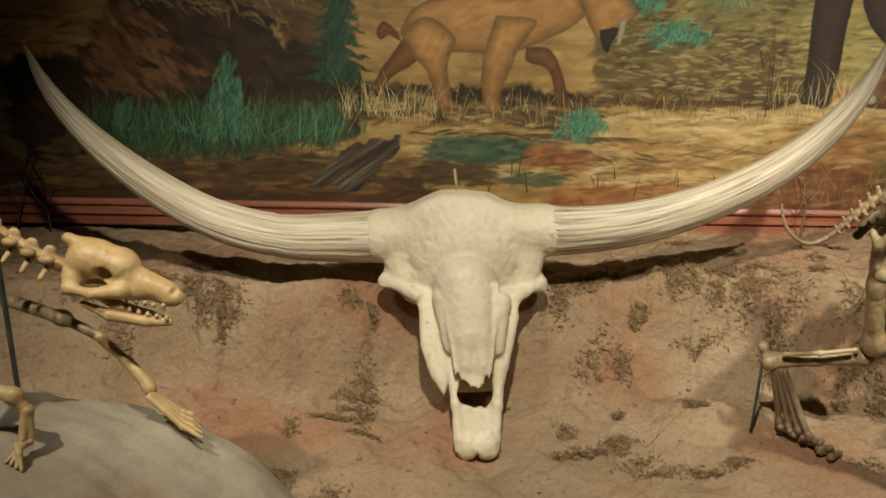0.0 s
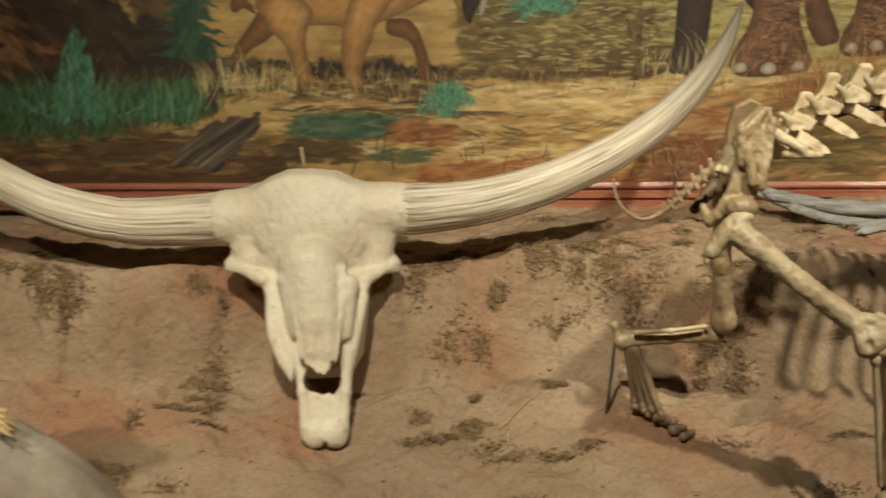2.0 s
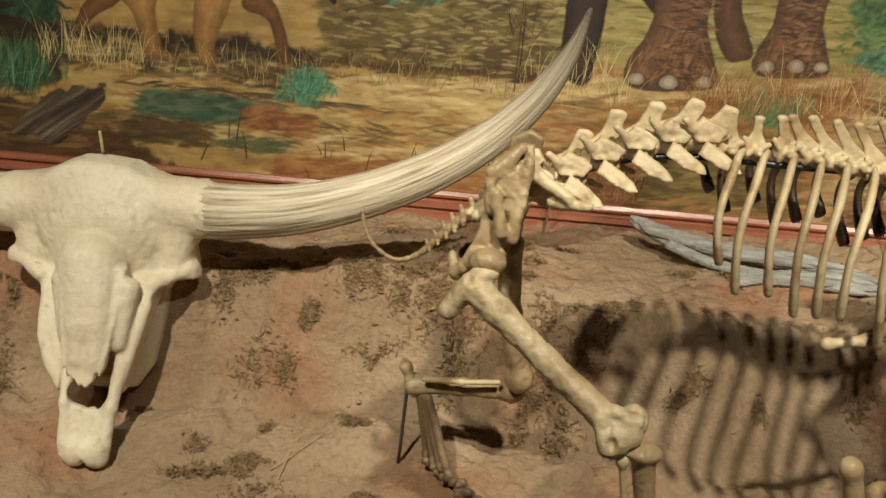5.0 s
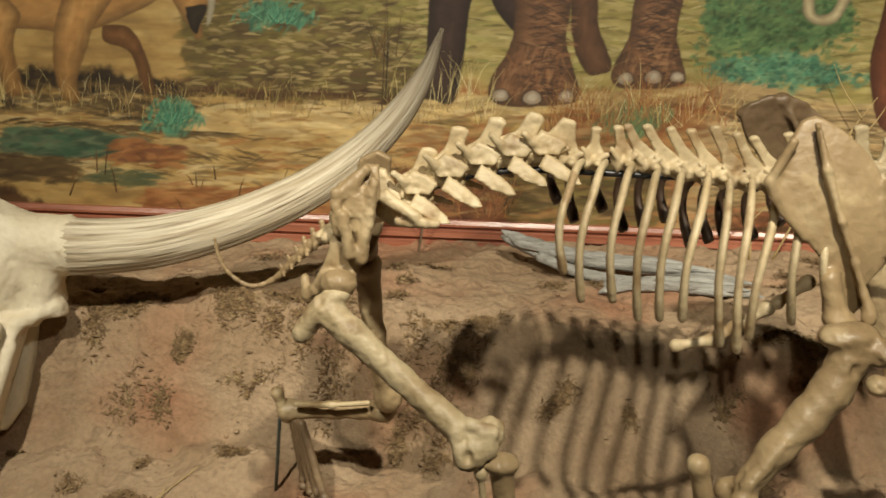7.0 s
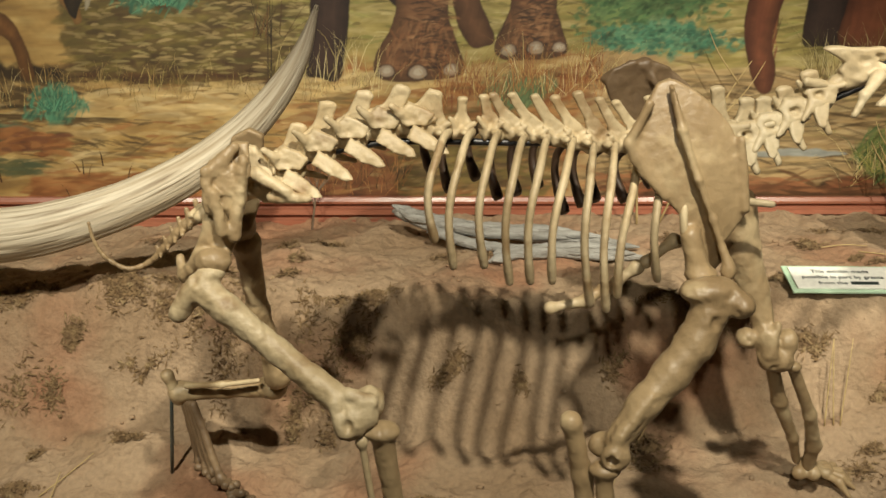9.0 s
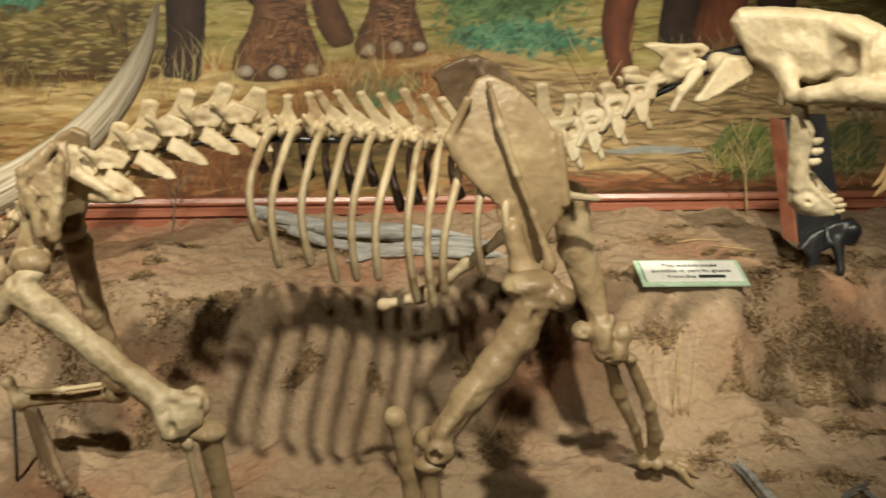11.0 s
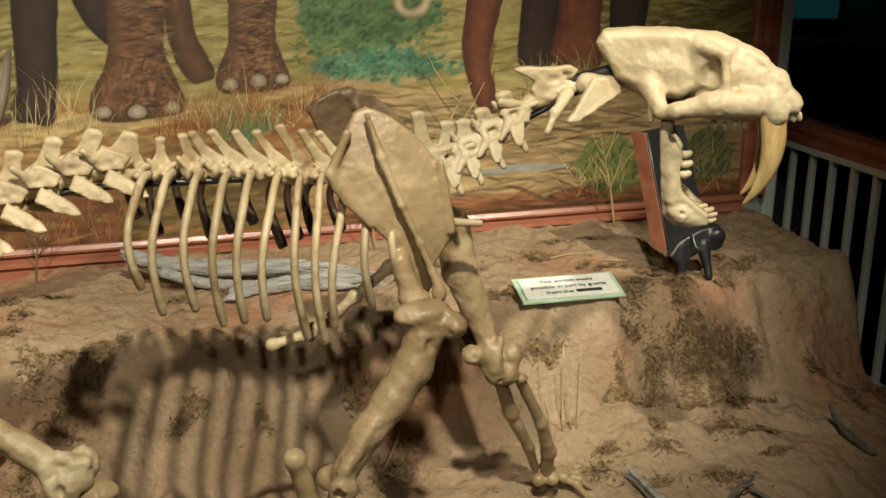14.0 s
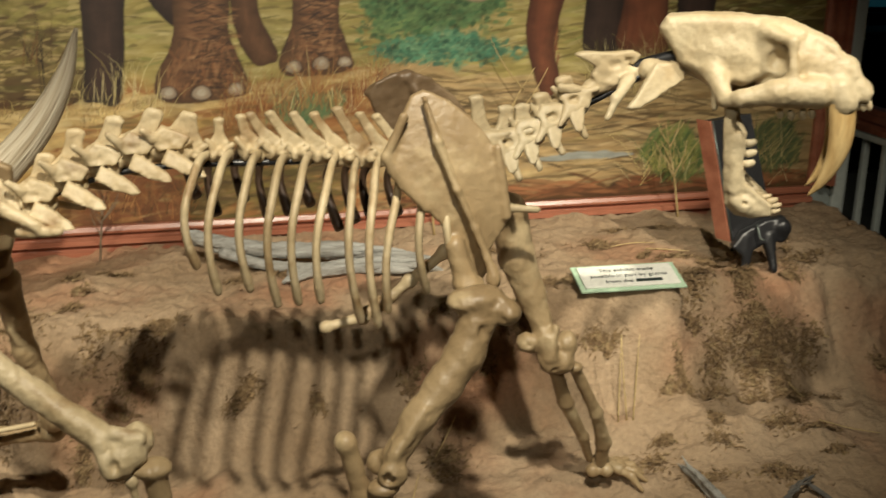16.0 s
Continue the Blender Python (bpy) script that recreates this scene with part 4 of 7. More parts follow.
skull = sculpt("skull", [
    plate(cranium, 0.0, 0.040), ball((0.0, 0, 1.475), (0.075, 0.046, 0.040)), ball((-0.01, 0, 1.50), (0.075, 0.028, 0.030)),
    plate(face, 0.0, 0.030), cone((0.10, 0, 1.470), (0.175, 0, 1.445), 0.052, 0.040), cone((0.085, 0, 1.505), (0.150, 0, 1.487), 0.026, 0.018),
    ball((0.208, 0, 1.424), (0.027, 0.026, 0.020)), ball((0.11, 0, 1.418), (0.06, 0.050, 0.026)),
    *[cone((0.180, y * 0.034, 1.425), (0.190, y * 0.036, 1.404), 0.022, 0.022) for y in both],
    *[cone((0.002, y * 0.066, 1.400), (0.030, y * 0.080, 1.408), 0.010, 0.013) for y in both],
    *[cone((0.030, y * 0.080, 1.408), (0.080, y * 0.076, 1.420), 0.013, 0.020) for y in both],
    *[cone((0.080, y * 0.076, 1.420), (0.145, y * 0.044, 1.420), 0.020, 0.028) for y in both],
    *[cone((0.100, y * 0.058, 1.500), (0.106, y * 0.064, 1.440), 0.008, 0.012) for y in both],
    *[cone((0.060, y * 0.035, 1.512), (0.100, y * 0.058, 1.500), 0.014, 0.008) for y in both],
    *[cone((-0.020, y * 0.030, 1.445), (0.004, y * 0.066, 1.404), 0.022, 0.011) for y in both],
    cone((-0.078, 0, 1.455), (-0.02, 0, 1.440), 0.014, 0.026), ball((-0.012, -0.05, 1.398), (0.008, 0.010, 0.020)),
], [
    *[ball((0.078, y * 0.062, 1.466), (0.019, 0.034, 0.024)) for y in both], *[ball((0.046, y * 0.066, 1.452), (0.018, 0.016, 0.020)) for y in both],
    *[ball((0.124, y * 0.062, 1.456), (0.009, 0.016, 0.014)) for y in both], ball((0.184, 0, 1.484), (0.018, 0.018, 0.010)), ball((0.10, 0, 1.376), (0.05, 0.026, 0.016)),
    ball((-0.060, -0.022, 1.512), (0.004, 0.008, 0.003)), ball((0.165, -0.044, 1.482), (0.006, 0.012, 0.003)),
], 0.0030, SKULL, cat, "large pale skull with deep eye sockets", k=0.009, lump=0.0009, m=HEAD)


def sabre(y):
    rows = []
    for x, z, r in ((0.188, 1.408, 0.0235), (0.190, 1.388, 0.0235), (0.193, 1.358, 0.0225), (0.191, 1.328, 0.0195), (0.183, 1.298, 0.0145), (0.170, 1.270, 0.009), (0.152, 1.246, 0.0015)):
        rows.append((*(HEAD @ Vector((x, y, z))), r))
    raw("sabre_tooth", *tube(rows, 32, 18, 0.55), TOOTH, skull, "long curved brown-ivory sabre tooth")


for y in both:
    sabre(y * 0.038)
for n, (x, z) in enumerate([(0.212, 1.400), (0.222, 1.399), (0.231, 1.401), (0.092, 1.383), (0.110, 1.381), (0.128, 1.383), (0.142, 1.386)]):
    y = -0.012 if n < 3 else -0.040
    sculpt("tooth", [ball((x, y, z), (0.006, 0.006, 0.008)), ball((x + 0.003, y, z - 0.005), (0.004, 0.004, 0.006))], [], 0.002, SKULL, skull, k=0.003, m=HEAD)
ramus = [(0.004, 1.395), (0.022, 1.400), (0.034, 1.350), (0.046, 1.330), (0.042, 1.291), (0.050, 1.262), (0.074, 1.240), (0.098, 1.224), (0.096, 1.206), (0.070, 1.200), (0.038, 1.202), (0.018, 1.220), (0.012, 1.275), (0.006, 1.340)]
jaw = sculpt("lower_jaw", [plate(ramus, -0.040, 0.009, 0.0, -0.10), plate(ramus, 0.040, 0.009, 0.0, 0.10), cone((0.050, -0.040, 1.222), (0.080, -0.010, 1.216), 0.016, 0.014), cone((0.050, 0.040, 1.222), (0.080, 0.010, 1.216), 0.016, 0.014),
                           cone((0.080, -0.012, 1.216), (0.080, 0.012, 1.216), 0.015, 0.015), cone((0.026, -0.044, 1.330), (0.032, -0.046, 1.250), 0.010, 0.013), cone((0.036, -0.046, 1.230), (0.070, -0.034, 1.214), 0.012, 0.012)],
             [ball((0.030, -0.052, 1.365), (0.010, 0.010, 0.020)), ball((0.052, -0.055, 1.228), (0.005, 0.008, 0.004))], 0.0028, SKULL, cat, "pale lower jaw hanging wide open", k=0.008, lump=0.0009, m=HEAD)
for x, z, r in [(0.049, 1.328, 0.009), (0.051, 1.311, 0.009), (0.050, 1.293, 0.009), (0.084, 1.234, 0.007), (0.095, 1.228, 0.008), (0.102, 1.220, 0.007), (0.102, 1.210, 0.006)]:
    sculpt("tooth", [ball((x, -0.040 if z > 1.25 else -0.02, z), (r * 1.1, r * 0.7, r * 0.8)), ball((x + 0.008, -0.040 if z > 1.25 else -0.02, z + 0.003), (r * 0.6, r * 0.5, r * 0.6))], [], 0.002, SKULL, jaw, k=0.003, m=HEAD)

# ---- mural: an oil landscape painted stroke by stroke, in a red wooden frame ----
mural = thing("mural_painting", "large oil mural of an ice-age landscape with animals", "painting")
MY = 3.205
rng = np.random.default_rng(5)


def sheet(name, label=""):
    return {"v": [], "f": [], "c": [], "name": name, "label": label}


def put(s):
    mesh = bpy.data.meshes.new(s["name"])
    mesh.from_pydata([tuple(map(float, v)) for v in s["v"]], [], s["f"])
    col = mesh.color_attributes.new("paint", "FLOAT_COLOR", "POINT")
    c = np.ones((len(s["v"]), 4))
    c[:, :3] = np.array(s["c"])
    col.data.foreach_set("color", c.ravel())
    return tagged(finish(s["name"], mesh, PAINT, mural, s["label"], False), kind="stuff")


# the painted sheet: a fine grid whose colours are brushed on, layer over layer
X0, X1, Z0, Z1, ZM = -1.9, 3.06, 0.79, 2.35, 1.56
PXS = np.concatenate([np.linspace(X0, -1.42, 60)[:-1], np.linspace(-1.42, X1, 1760)])
PZS = np.concatenate([np.arange(Z0, ZM, 0.0026), np.linspace(ZM, Z1, 24)])
GX, GZ = np.meshgrid(PXS, PZS)
PIC = np.zeros((*GX.shape, 3)) + np.array([0.30, 0.20, 0.08])


def edge_distance(x, z, poly):
    """Signed distance to an outline, negative inside."""
    q = np.array(poly)
    d, sgn = np.full(x.shape, 1e9), np.ones(x.shape)
    for i in range(len(q)):
        a, b = q[i], q[i - 1]
        e, wx, wz = b - a, x - a[0], z - a[1]
        t = np.clip((wx * e[0] + wz * e[1]) / (e @ e + 1e-12), 0, 1)
        d = np.minimum(d, (wx - e[0] * t) ** 2 + (wz - e[1] * t) ** 2)
        c1, c2, c3 = z >= a[1], z < b[1], e[0] * wz > e[1] * wx
        sgn = np.where((c1 & c2 & c3) | (~c1 & ~c2 & ~c3), -sgn, sgn)
    return sgn * np.sqrt(d)


def brush(poly, pal, angle, length, width, ragged=0.02, soft=0.012, round_off=0.0, strength=1.0, smooth=True, contrast=1.0):
    """Lays the colours of pal, dark to light, in streaks along angle inside the outline; round_off models limbs lighter along their middle."""
    q = spline(list(poly) + [poly[0]], 5 * len(poly))[:-1] if smooth else np.array(poly)
    lo, hi = q.min(0) - 0.04, q.max(0) + 0.04
    a, b = np.searchsorted(PXS, [lo[0], hi[0]])
    c, d = np.searchsorted(PZS, [lo[1], hi[1]])
    if b - a < 2 or d - c < 2:
        return
    x, z = GX[c:d, a:b], GZ[c:d, a:b]
    xw = x + ragged * (rubble(x * 28, z * 28, 4) * 0.7 + 0.5 * rubble(x * 9 + 5, z * 9, 2))
    zw = z + ragged * 0.6 * (rubble(x * 31 + 9, z * 31 + 4, 4) * 0.7 + 0.5 * rubble(x * 8 + 2, z * 8 + 7, 2))
    sd = edge_distance(xw, zw, q)
    alpha = smooth01(0.5 - sd / soft) * strength
    ca, sa = math.cos(radians(angle)), math.sin(radians(angle))
    u, v = ca * x + sa * z, -sa * x + ca * z
    v = v + 0.25 * width * rubble(x * 14, z * 14, 2)
    n = 0.62 * rubble(u / length, v / width, 3) + 0.38 * rubble(u / length * 0.3 + 4, v / width * 0.22 + 9, 3)
    p = np.array(sorted(pal, key=sum), float)
    if len(p) == 1:
        p = np.vstack([p * 0.9, p * 1.1])
    p = p.mean(0) + (p - p.mean(0)) * contrast
    f = np.clip(n * 0.62 + 0.5, 0, 1) * (len(p) - 1)
    k = np.minimum(f.astype(int), len(p) - 2)
    col = p[k] + (p[k + 1] - p[k]) * (f - k)[..., None]
    if round_off:
        r = np.clip(-sd / round_off, 0, 1)
        col = col * (0.45 + 0.80 * r * (0.75 + 0.35 * (z - q[:, 1].min()) / np.ptp(q[:, 1])))[..., None]
    PIC[c:d, a:b] = PIC[c:d, a:b] * (1 - alpha[..., None]) + np.maximum(col, 0.004) * alpha[..., None]


def dabs(poly, pal, n, angle, length, width, alpha=0.75, jitter=9, spill=0.0):
    """Single strokes of the brush, each a soft-ended streak of one colour, laid at random inside the outline."""
    q = np.array(poly, float)
    q = q.mean(0) + (q - q.mean(0)) * (1 + spill)
    lo, hi = q.min(0), q.max(0)
    p = rng.uniform(lo, hi, (int(n * np.prod(hi - lo) / max(abs(np.cross(q, np.roll(q, -1, 0)).sum()) / 2, 1e-4)), 2))
    p = p[edge_distance(p[:, 0], p[:, 1], q) < rng.normal(0, 0.006, len(p))]
    for x, z in p:
        l, w, g = length * rng.uniform(0.4, 1.4), width * rng.uniform(0.5, 1.4), radians(angle + rng.normal(0, jitter))
        ex, ez = abs(l * math.cos(g)) + 2 * w, abs(l * math.sin(g)) + 2 * w
        a, b = np.searchsorted(PXS, [x - ex, x + ex])
        c, d = np.searchsorted(PZS, [z - ez, z + ez])
        if b - a < 1 or d - c < 1:
            continue
        dx, dz = GX[c:d, a:b] - x, GZ[c:d, a:b] - z
        u, v = (math.cos(g) * dx + math.sin(g) * dz) / l, (math.cos(g) * dz - math.sin(g) * dx) / w
        v = v + 0.5 * u * u
        m = (alpha * rng.uniform(0.5, 1.0) * smooth01(1.5 * (1 - u * u - v * v)))[..., None]
        col = np.array(pal[rng.integers(len(pal))]) * rng.uniform(0.8, 1.2)
        PIC[c:d, a:b] = PIC[c:d, a:b] * (1 - m) + col * m


def tuft(s, x, z, r, n, colours, depth, width=0.0022):
    """A spiky plant: pointed leaves that fan out from one root."""
    for k in range(n):
        g, h = rng.normal(0, 0.75), r * rng.uniform(0.5, 1.1)
        c, w, y, o = np.array(colours[rng.integers(len(colours))]) * rng.uniform(0.7, 1.25), width * rng.uniform(0.6, 1.2), MY - depth - rng.uniform(0, 0.00015), len(s["v"])
        fx, fz = x + rng.normal(0, 0.25 * r), z + rng.uniform(0, 0.12 * r)
        ax, az = math.sin(g) * h, math.cos(g) * h * 0.85
        s["v"] += [(fx - w, y, fz), (fx + w, y, fz), (fx + ax * 0.5 + w * 0.8, y, fz + az * 0.55), (fx + ax * 0.5 - w * 0.8, y, fz + az * 0.55), (fx + ax, y, fz + az)]
        s["c"] += [c] * 5
        s["f"] += [(o, o + 1, o + 2, o + 3), (o + 3, o + 2, o + 4)]


def blades(s, n, x0, x1, base, rise, colours, depth, lean=0.25, width=0.0013):
    """Grass stalks that spring from a line; base(x) gives their foot."""
    for x in rng.uniform(x0, x1, n):
        z, h = base(x) + rng.normal(0, 0.02) + 0.015 * math.sin(x * 40), rise * rng.uniform(0.45, 1.25)
        b, c = rng.normal(0, lean * 1.5) * h, np.array(colours[rng.integers(len(colours))]) * rng.uniform(0.7, 1.25)
        y = MY - depth - rng.uniform(0, 0.00015)
        o = len(s["v"])
        w = width * rng.uniform(0.6, 1.2)
        s["v"] += [(x - w / 2, y, z), (x + w / 2, y, z), (x + b * 0.4 + w * 0.4, y, z + h * 0.6), (x + b * 0.4 - w * 0.4, y, z + h * 0.6), (x + b, y, z + h)]
        s["c"] += [c] * 5
        s["f"] += [(o, o + 1, o + 2, o + 3), (o + 3, o + 2, o + 4)]


GOLD = [(0.46, 0.31, 0.11), (0.54, 0.39, 0.16), (0.38, 0.235, 0.075), (0.28, 0.17, 0.06)]
BROWN = [(0.085, 0.04, 0.015), (0.05, 0.024, 0.01), (0.13, 0.065, 0.022)]
DARK = [(0.03, 0.018, 0.008), (0.045, 0.028, 0.012), (0.02, 0.013, 0.007)]
RUST = [(0.28, 0.11, 0.035), (0.36, 0.16, 0.055), (0.22, 0.08, 0.025), (0.40, 0.22, 0.08)]
OLIVE = [(0.17, 0.13, 0.035), (0.11, 0.085, 0.025), (0.24, 0.18, 0.055), (0.14, 0.095, 0.03)]
LIGHT = [(0.44, 0.36, 0.14), (0.36, 0.29, 0.095), (0.50, 0.41, 0.18), (0.27, 0.22, 0.065), (0.20, 0.16, 0.05)]
GREEN = [(0.035, 0.085, 0.03), (0.05, 0.12, 0.045), (0.02, 0.05, 0.02), (0.09, 0.15, 0.05)]
TEAL = [(0.06, 0.20, 0.12), (0.09, 0.26, 0.15), (0.04, 0.13, 0.08), (0.13, 0.30, 0.17)]
TAN = [(0.40, 0.27, 0.12), (0.48, 0.34, 0.16), (0.30, 0.19, 0.08), (0.36, 0.25, 0.12)]
field = [  # outline, palette, count, angle, length, width
    ([(X0, Z0), (X1, Z0), (X1, Z1), (X0, Z1)], GOLD, 4200, 2, 0.07, 0.010),
    ([(X0, 1.5), (X1, 1.5), (X1, Z1), (X0, Z1)], LIGHT, 1600, 3, 0.09, 0.014),
    ([(0.45, 1.17), (1.05, 1.2), (1.05, 1.75), (0.55, 1.75), (0.42, 1.45)], OLIVE, 1500, 4, 0.05, 0.008),
    ([(0.95, 1.26), (3.0, 1.30), (3.0, 1.9), (0.95, 1.9)], LIGHT, 2400, 4, 0.05, 0.008),
    ([(0.30, 0.86), (1.10, 0.86), (1.08, 0.98), (0.60, 0.95), (0.35, 0.95)], RUST, 700, 3, 0.05, 0.008),
    ([(0.95, 0.86), (1.9, 0.88), (1.95, 1.2), (1.78, 1.29), (1.45, 1.245), (0.98, 1.19)], RUST, 1500, 5, 0.05, 0.009),
    ([(1.0, 1.10), (1.35, 1.14), (1.40, 1.19), (1.0, 1.175)], GOLD, 260, 3, 0.06, 0.008),
    ([(1.75, 0.88), (X1, 0.9), (X1, 1.30), (2.2, 1.26), (1.8, 1.3)], TAN, 2000, 2, 0.08, 0.010),
    ([(2.5, 1.35), (X1, 1.30), (X1, 1.75), (2.55, 1.75)], OLIVE, 700, 3, 0.06, 0.010),
    ([(1.80, 0.88), (X1, 0.92), (X1, 0.985), (2.3, 0.97), (1.85, 0.95)], BROWN, 420, 2, 0.08, 0.010),
    ([(X0, Z0), (-0.12, Z0), (-0.10, 0.93), (-0.40, 1.0), (-1.2, 0.96), (X0, 0.98)], BROWN, 1500, 2, 0.06, 0.010),
    ([(X0, 1.02), (-1.18, 0.96), (-1.1, 1.25), (X0, 1.3)], OLIVE, 600, 2, 0.05, 0.009),
    ([(-1.36, 1.05), (-1.36, 1.23), (-1.11, 1.26), (-1.10, 1.36), (-1.0, 1.6), (-0.68, 1.6), (-0.545, 1.36), (-0.5, 1.285), (-0.5, 1.0), (-0.63, 0.96), (-1.03, 0.95), (-1.2, 0.88)], DARK, 2400, -35, 0.05, 0.012),
    ([(-1.12, 1.20), (-1.09, 1.34), (-1.02, 1.45), (-0.80, 1.36), (-0.70, 1.22), (-0.86, 1.16)], BROWN, 420, -40, 0.06, 0.014),
    ([(-1.10, 1.30), (-1.05, 1.42), (-0.92, 1.40), (-0.86, 1.26), (-0.98, 1.24)], RUST, 60, -40, 0.06, 0.014),
    ([(-0.98, 1.47), (-0.60, 1.42), (-0.48, 1.30), (-0.35, 1.30), (-0.30, 1.40), (-0.40, 1.60), (-0.9, 1.6)], [(0.12, 0.07, 0.025), (0.20, 0.125, 0.045), (0.06, 0.035, 0.015)], 520, -18, 0.06, 0.010),
    ([(-0.53, 1.0), (-0.52, 1.30), (-0.42, 1.31), (-0.27, 1.20), (-0.30, 1.05)], DARK + BROWN[:1], 300, 10, 0.05, 0.01),
    ([(X0, 1.28), (-1.12, 1.27), (-1.04, 1.6), (X0, 1.6)], GOLD, 420, 1, 0.05, 0.009),
    ([(-0.30, 1.18), (0.45, 1.17), (0.42, 1.21), (-0.25, 1.22)], DARK, 380, 4, 0.05, 0.008),
    ([(0.42, 1.17), (1.05, 1.2), (1.05, 1.25), (0.45, 1.23)], BROWN, 260, 4, 0.05, 0.007),
    ([(0.97, 0.88), (0.985, 1.01), (1.27, 1.03), (1.29, 0.89)], [(0.14, 0.05, 0.02), (0.08, 0.03, 0.014), (0.20, 0.085, 0.03)], 420, 20, 0.04, 0.009),
    ([(1.27, 0.90), (1.27, 1.10), (1.60, 1.12), (1.70, 0.92)], OLIVE, 420, 8, 0.06, 0.010),
    ([(-0.06, 0.99), (-0.03, 1.06), (0.30, 1.065), (0.29, 1.0)], [(0.07, 0.13, 0.07), (0.10, 0.16, 0.08), (0.05, 0.09, 0.05)], 300, 3, 0.04, 0.008),
    ([(0.22, 1.00), (0.24, 1.05), (0.44, 1.04), (0.40, 0.985)], RUST[:3], 120, 6, 0.04, 0.009),
    ([(-0.10, 0.93), (-0.05, 0.98), (0.12, 0.97), (0.05, 0.92)], BROWN, 90, 4, 0.05, 0.008),
    ([(0.18, 0.93), (0.20, 0.965), (0.33, 0.955), (0.30, 0.93)], GREEN, 60, 4, 0.04, 0.007),
]
for poly, pal, n, ang, l, w in field:
    brush(poly, pal, ang, l * 2.2, w * 1.9, 0.035, 0.03)
# ledges: thin dark and pale bands that run with the land
for n in range(46):
    x, z, l = rng.uniform(-0.1, 1.05), rng.uniform(0.93, 1.12), rng.uniform(0.05, 0.16)
    brush([(x, z), (x + l * 0.5, z + 0.008), (x + l, z + 0.004), (x + l * 0.5, z - 0.006)], [BROWN[0], GOLD[1], RUST[1], GOLD[0]][n % 4 : n % 4 + 1], 3, 0.1, 0.02, 0.012, 0.010, strength=0.75)
for n in range(46):
    x, z, l = rng.uniform(1.85, 2.95), rng.uniform(0.99, 1.28), rng.uniform(0.08, 0.25)
    brush([(x, z), (x + l * 0.5, z + 0.009), (x + l, z + 0.004), (x + l * 0.5, z - 0.006)], [BROWN[2] if n % 2 else LIGHT[0]], 2, 0.1, 0.02, 0.012, 0.012, strength=0.6)
for n in range(70):
    x, z, l = rng.uniform(0.5, 1.0), rng.uniform(1.24, 1.55), rng.uniform(0.03, 0.09)
    brush([(x, z), (x + l * 0.5, z + 0.006), (x + l, z + 0.003), (x + l * 0.5, z - 0.004)], [LIGHT[3] if n % 2 else BROWN[0]], 4, 0.08, 0.02, 0.010, 0.008, strength=0.6)

# single strokes over each stretch of land
UMBERS = [(0.06, 0.036, 0.015), (0.09, 0.055, 0.022), (0.13, 0.085, 0.032)]
SAND = [(0.58, 0.42, 0.18), (0.50, 0.35, 0.14), (0.62, 0.48, 0.24), (0.40, 0.26, 0.10)]
hill = [(0.44, 1.20), (1.05, 1.22), (1.05, 1.60), (0.52, 1.60), (0.42, 1.45)]
dabs(hill, UMBERS + OLIVE[:2], 900, 4, 0.040, 0.010, 0.7)
dabs(hill, [(0.34, 0.27, 0.11), (0.26, 0.19, 0.075), (0.40, 0.30, 0.13)], 520, 3, 0.022, 0.0038, 0.85)
dabs([(0.66, 1.40), (1.05, 1.40), (1.05, 1.60), (0.60, 1.60)], [(0.33, 0.29, 0.085), (0.25, 0.22, 0.06)], 160, 10, 0.03, 0.010, 0.5)
near_field = [(-0.10, 0.93), (1.05, 0.90), (1.10, 1.19), (0.45, 1.17), (-0.12, 1.14)]
dabs(near_field, SAND + GOLD, 800, 3, 0.060, 0.0075, 0.6)
dabs(near_field, UMBERS + RUST[:3], 240, 4, 0.045, 0.0045, 0.7)
dabs([(0.45, 1.06), (1.10, 1.10), (1.10, 1.19), (0.48, 1.15)], SAND, 220, 4, 0.05, 0.008, 0.75)
dabs([(0.30, 0.87), (1.0, 0.89), (0.95, 0.95), (0.35, 0.93)], RUST, 200, 3, 0.05, 0.007, 0.7)
pool = [(-0.06, 0.99), (-0.03, 1.06), (0.18, 1.065), (0.30, 1.045), (0.29, 1.0)]
dabs(pool, [(0.05, 0.11, 0.06), (0.09, 0.15, 0.08), (0.13, 0.16, 0.09), (0.04, 0.07, 0.04)], 260, 2, 0.040, 0.009, 0.85)
dabs([(0.23, 0.99), (0.25, 1.05), (0.42, 1.035), (0.40, 0.985)], RUST[:3] + [(0.15, 0.06, 0.03)], 110, 6, 0.035, 0.008, 0.85)
dabs([(-0.12, 0.92), (-0.08, 0.985), (0.14, 0.97), (0.10, 0.915)], UMBERS, 120, 3, 0.045, 0.008, 0.8)
dabs([(0.16, 0.925), (0.20, 0.965), (0.36, 0.955), (0.32, 0.925)], [(0.08, 0.10, 0.05), (0.12, 0.12, 0.05)], 70, 3, 0.035, 0.007, 0.8)
dabs([(-0.10, 1.068), (0.60, 1.075), (0.62, 1.083), (-0.10, 1.078)], UMBERS, 70, 1, 0.05, 0.0035, 0.85)
dabs([(0.40, 0.99), (0.62, 1.02), (0.60, 1.035), (0.42, 1.01)], UMBERS, 30, -12, 0.04, 0.0035, 0.85)
path = [(1.0, 1.165), (1.25, 1.185), (1.75, 1.27), (1.75, 1.285), (1.4, 1.24), (1.0, 1.205)]
dabs(path, SAND, 260, 8, 0.05, 0.007, 0.8)
rusty = [(1.0, 0.90), (1.9, 0.93), (1.92, 1.2), (1.76, 1.27), (1.4, 1.20), (1.0, 1.15)]
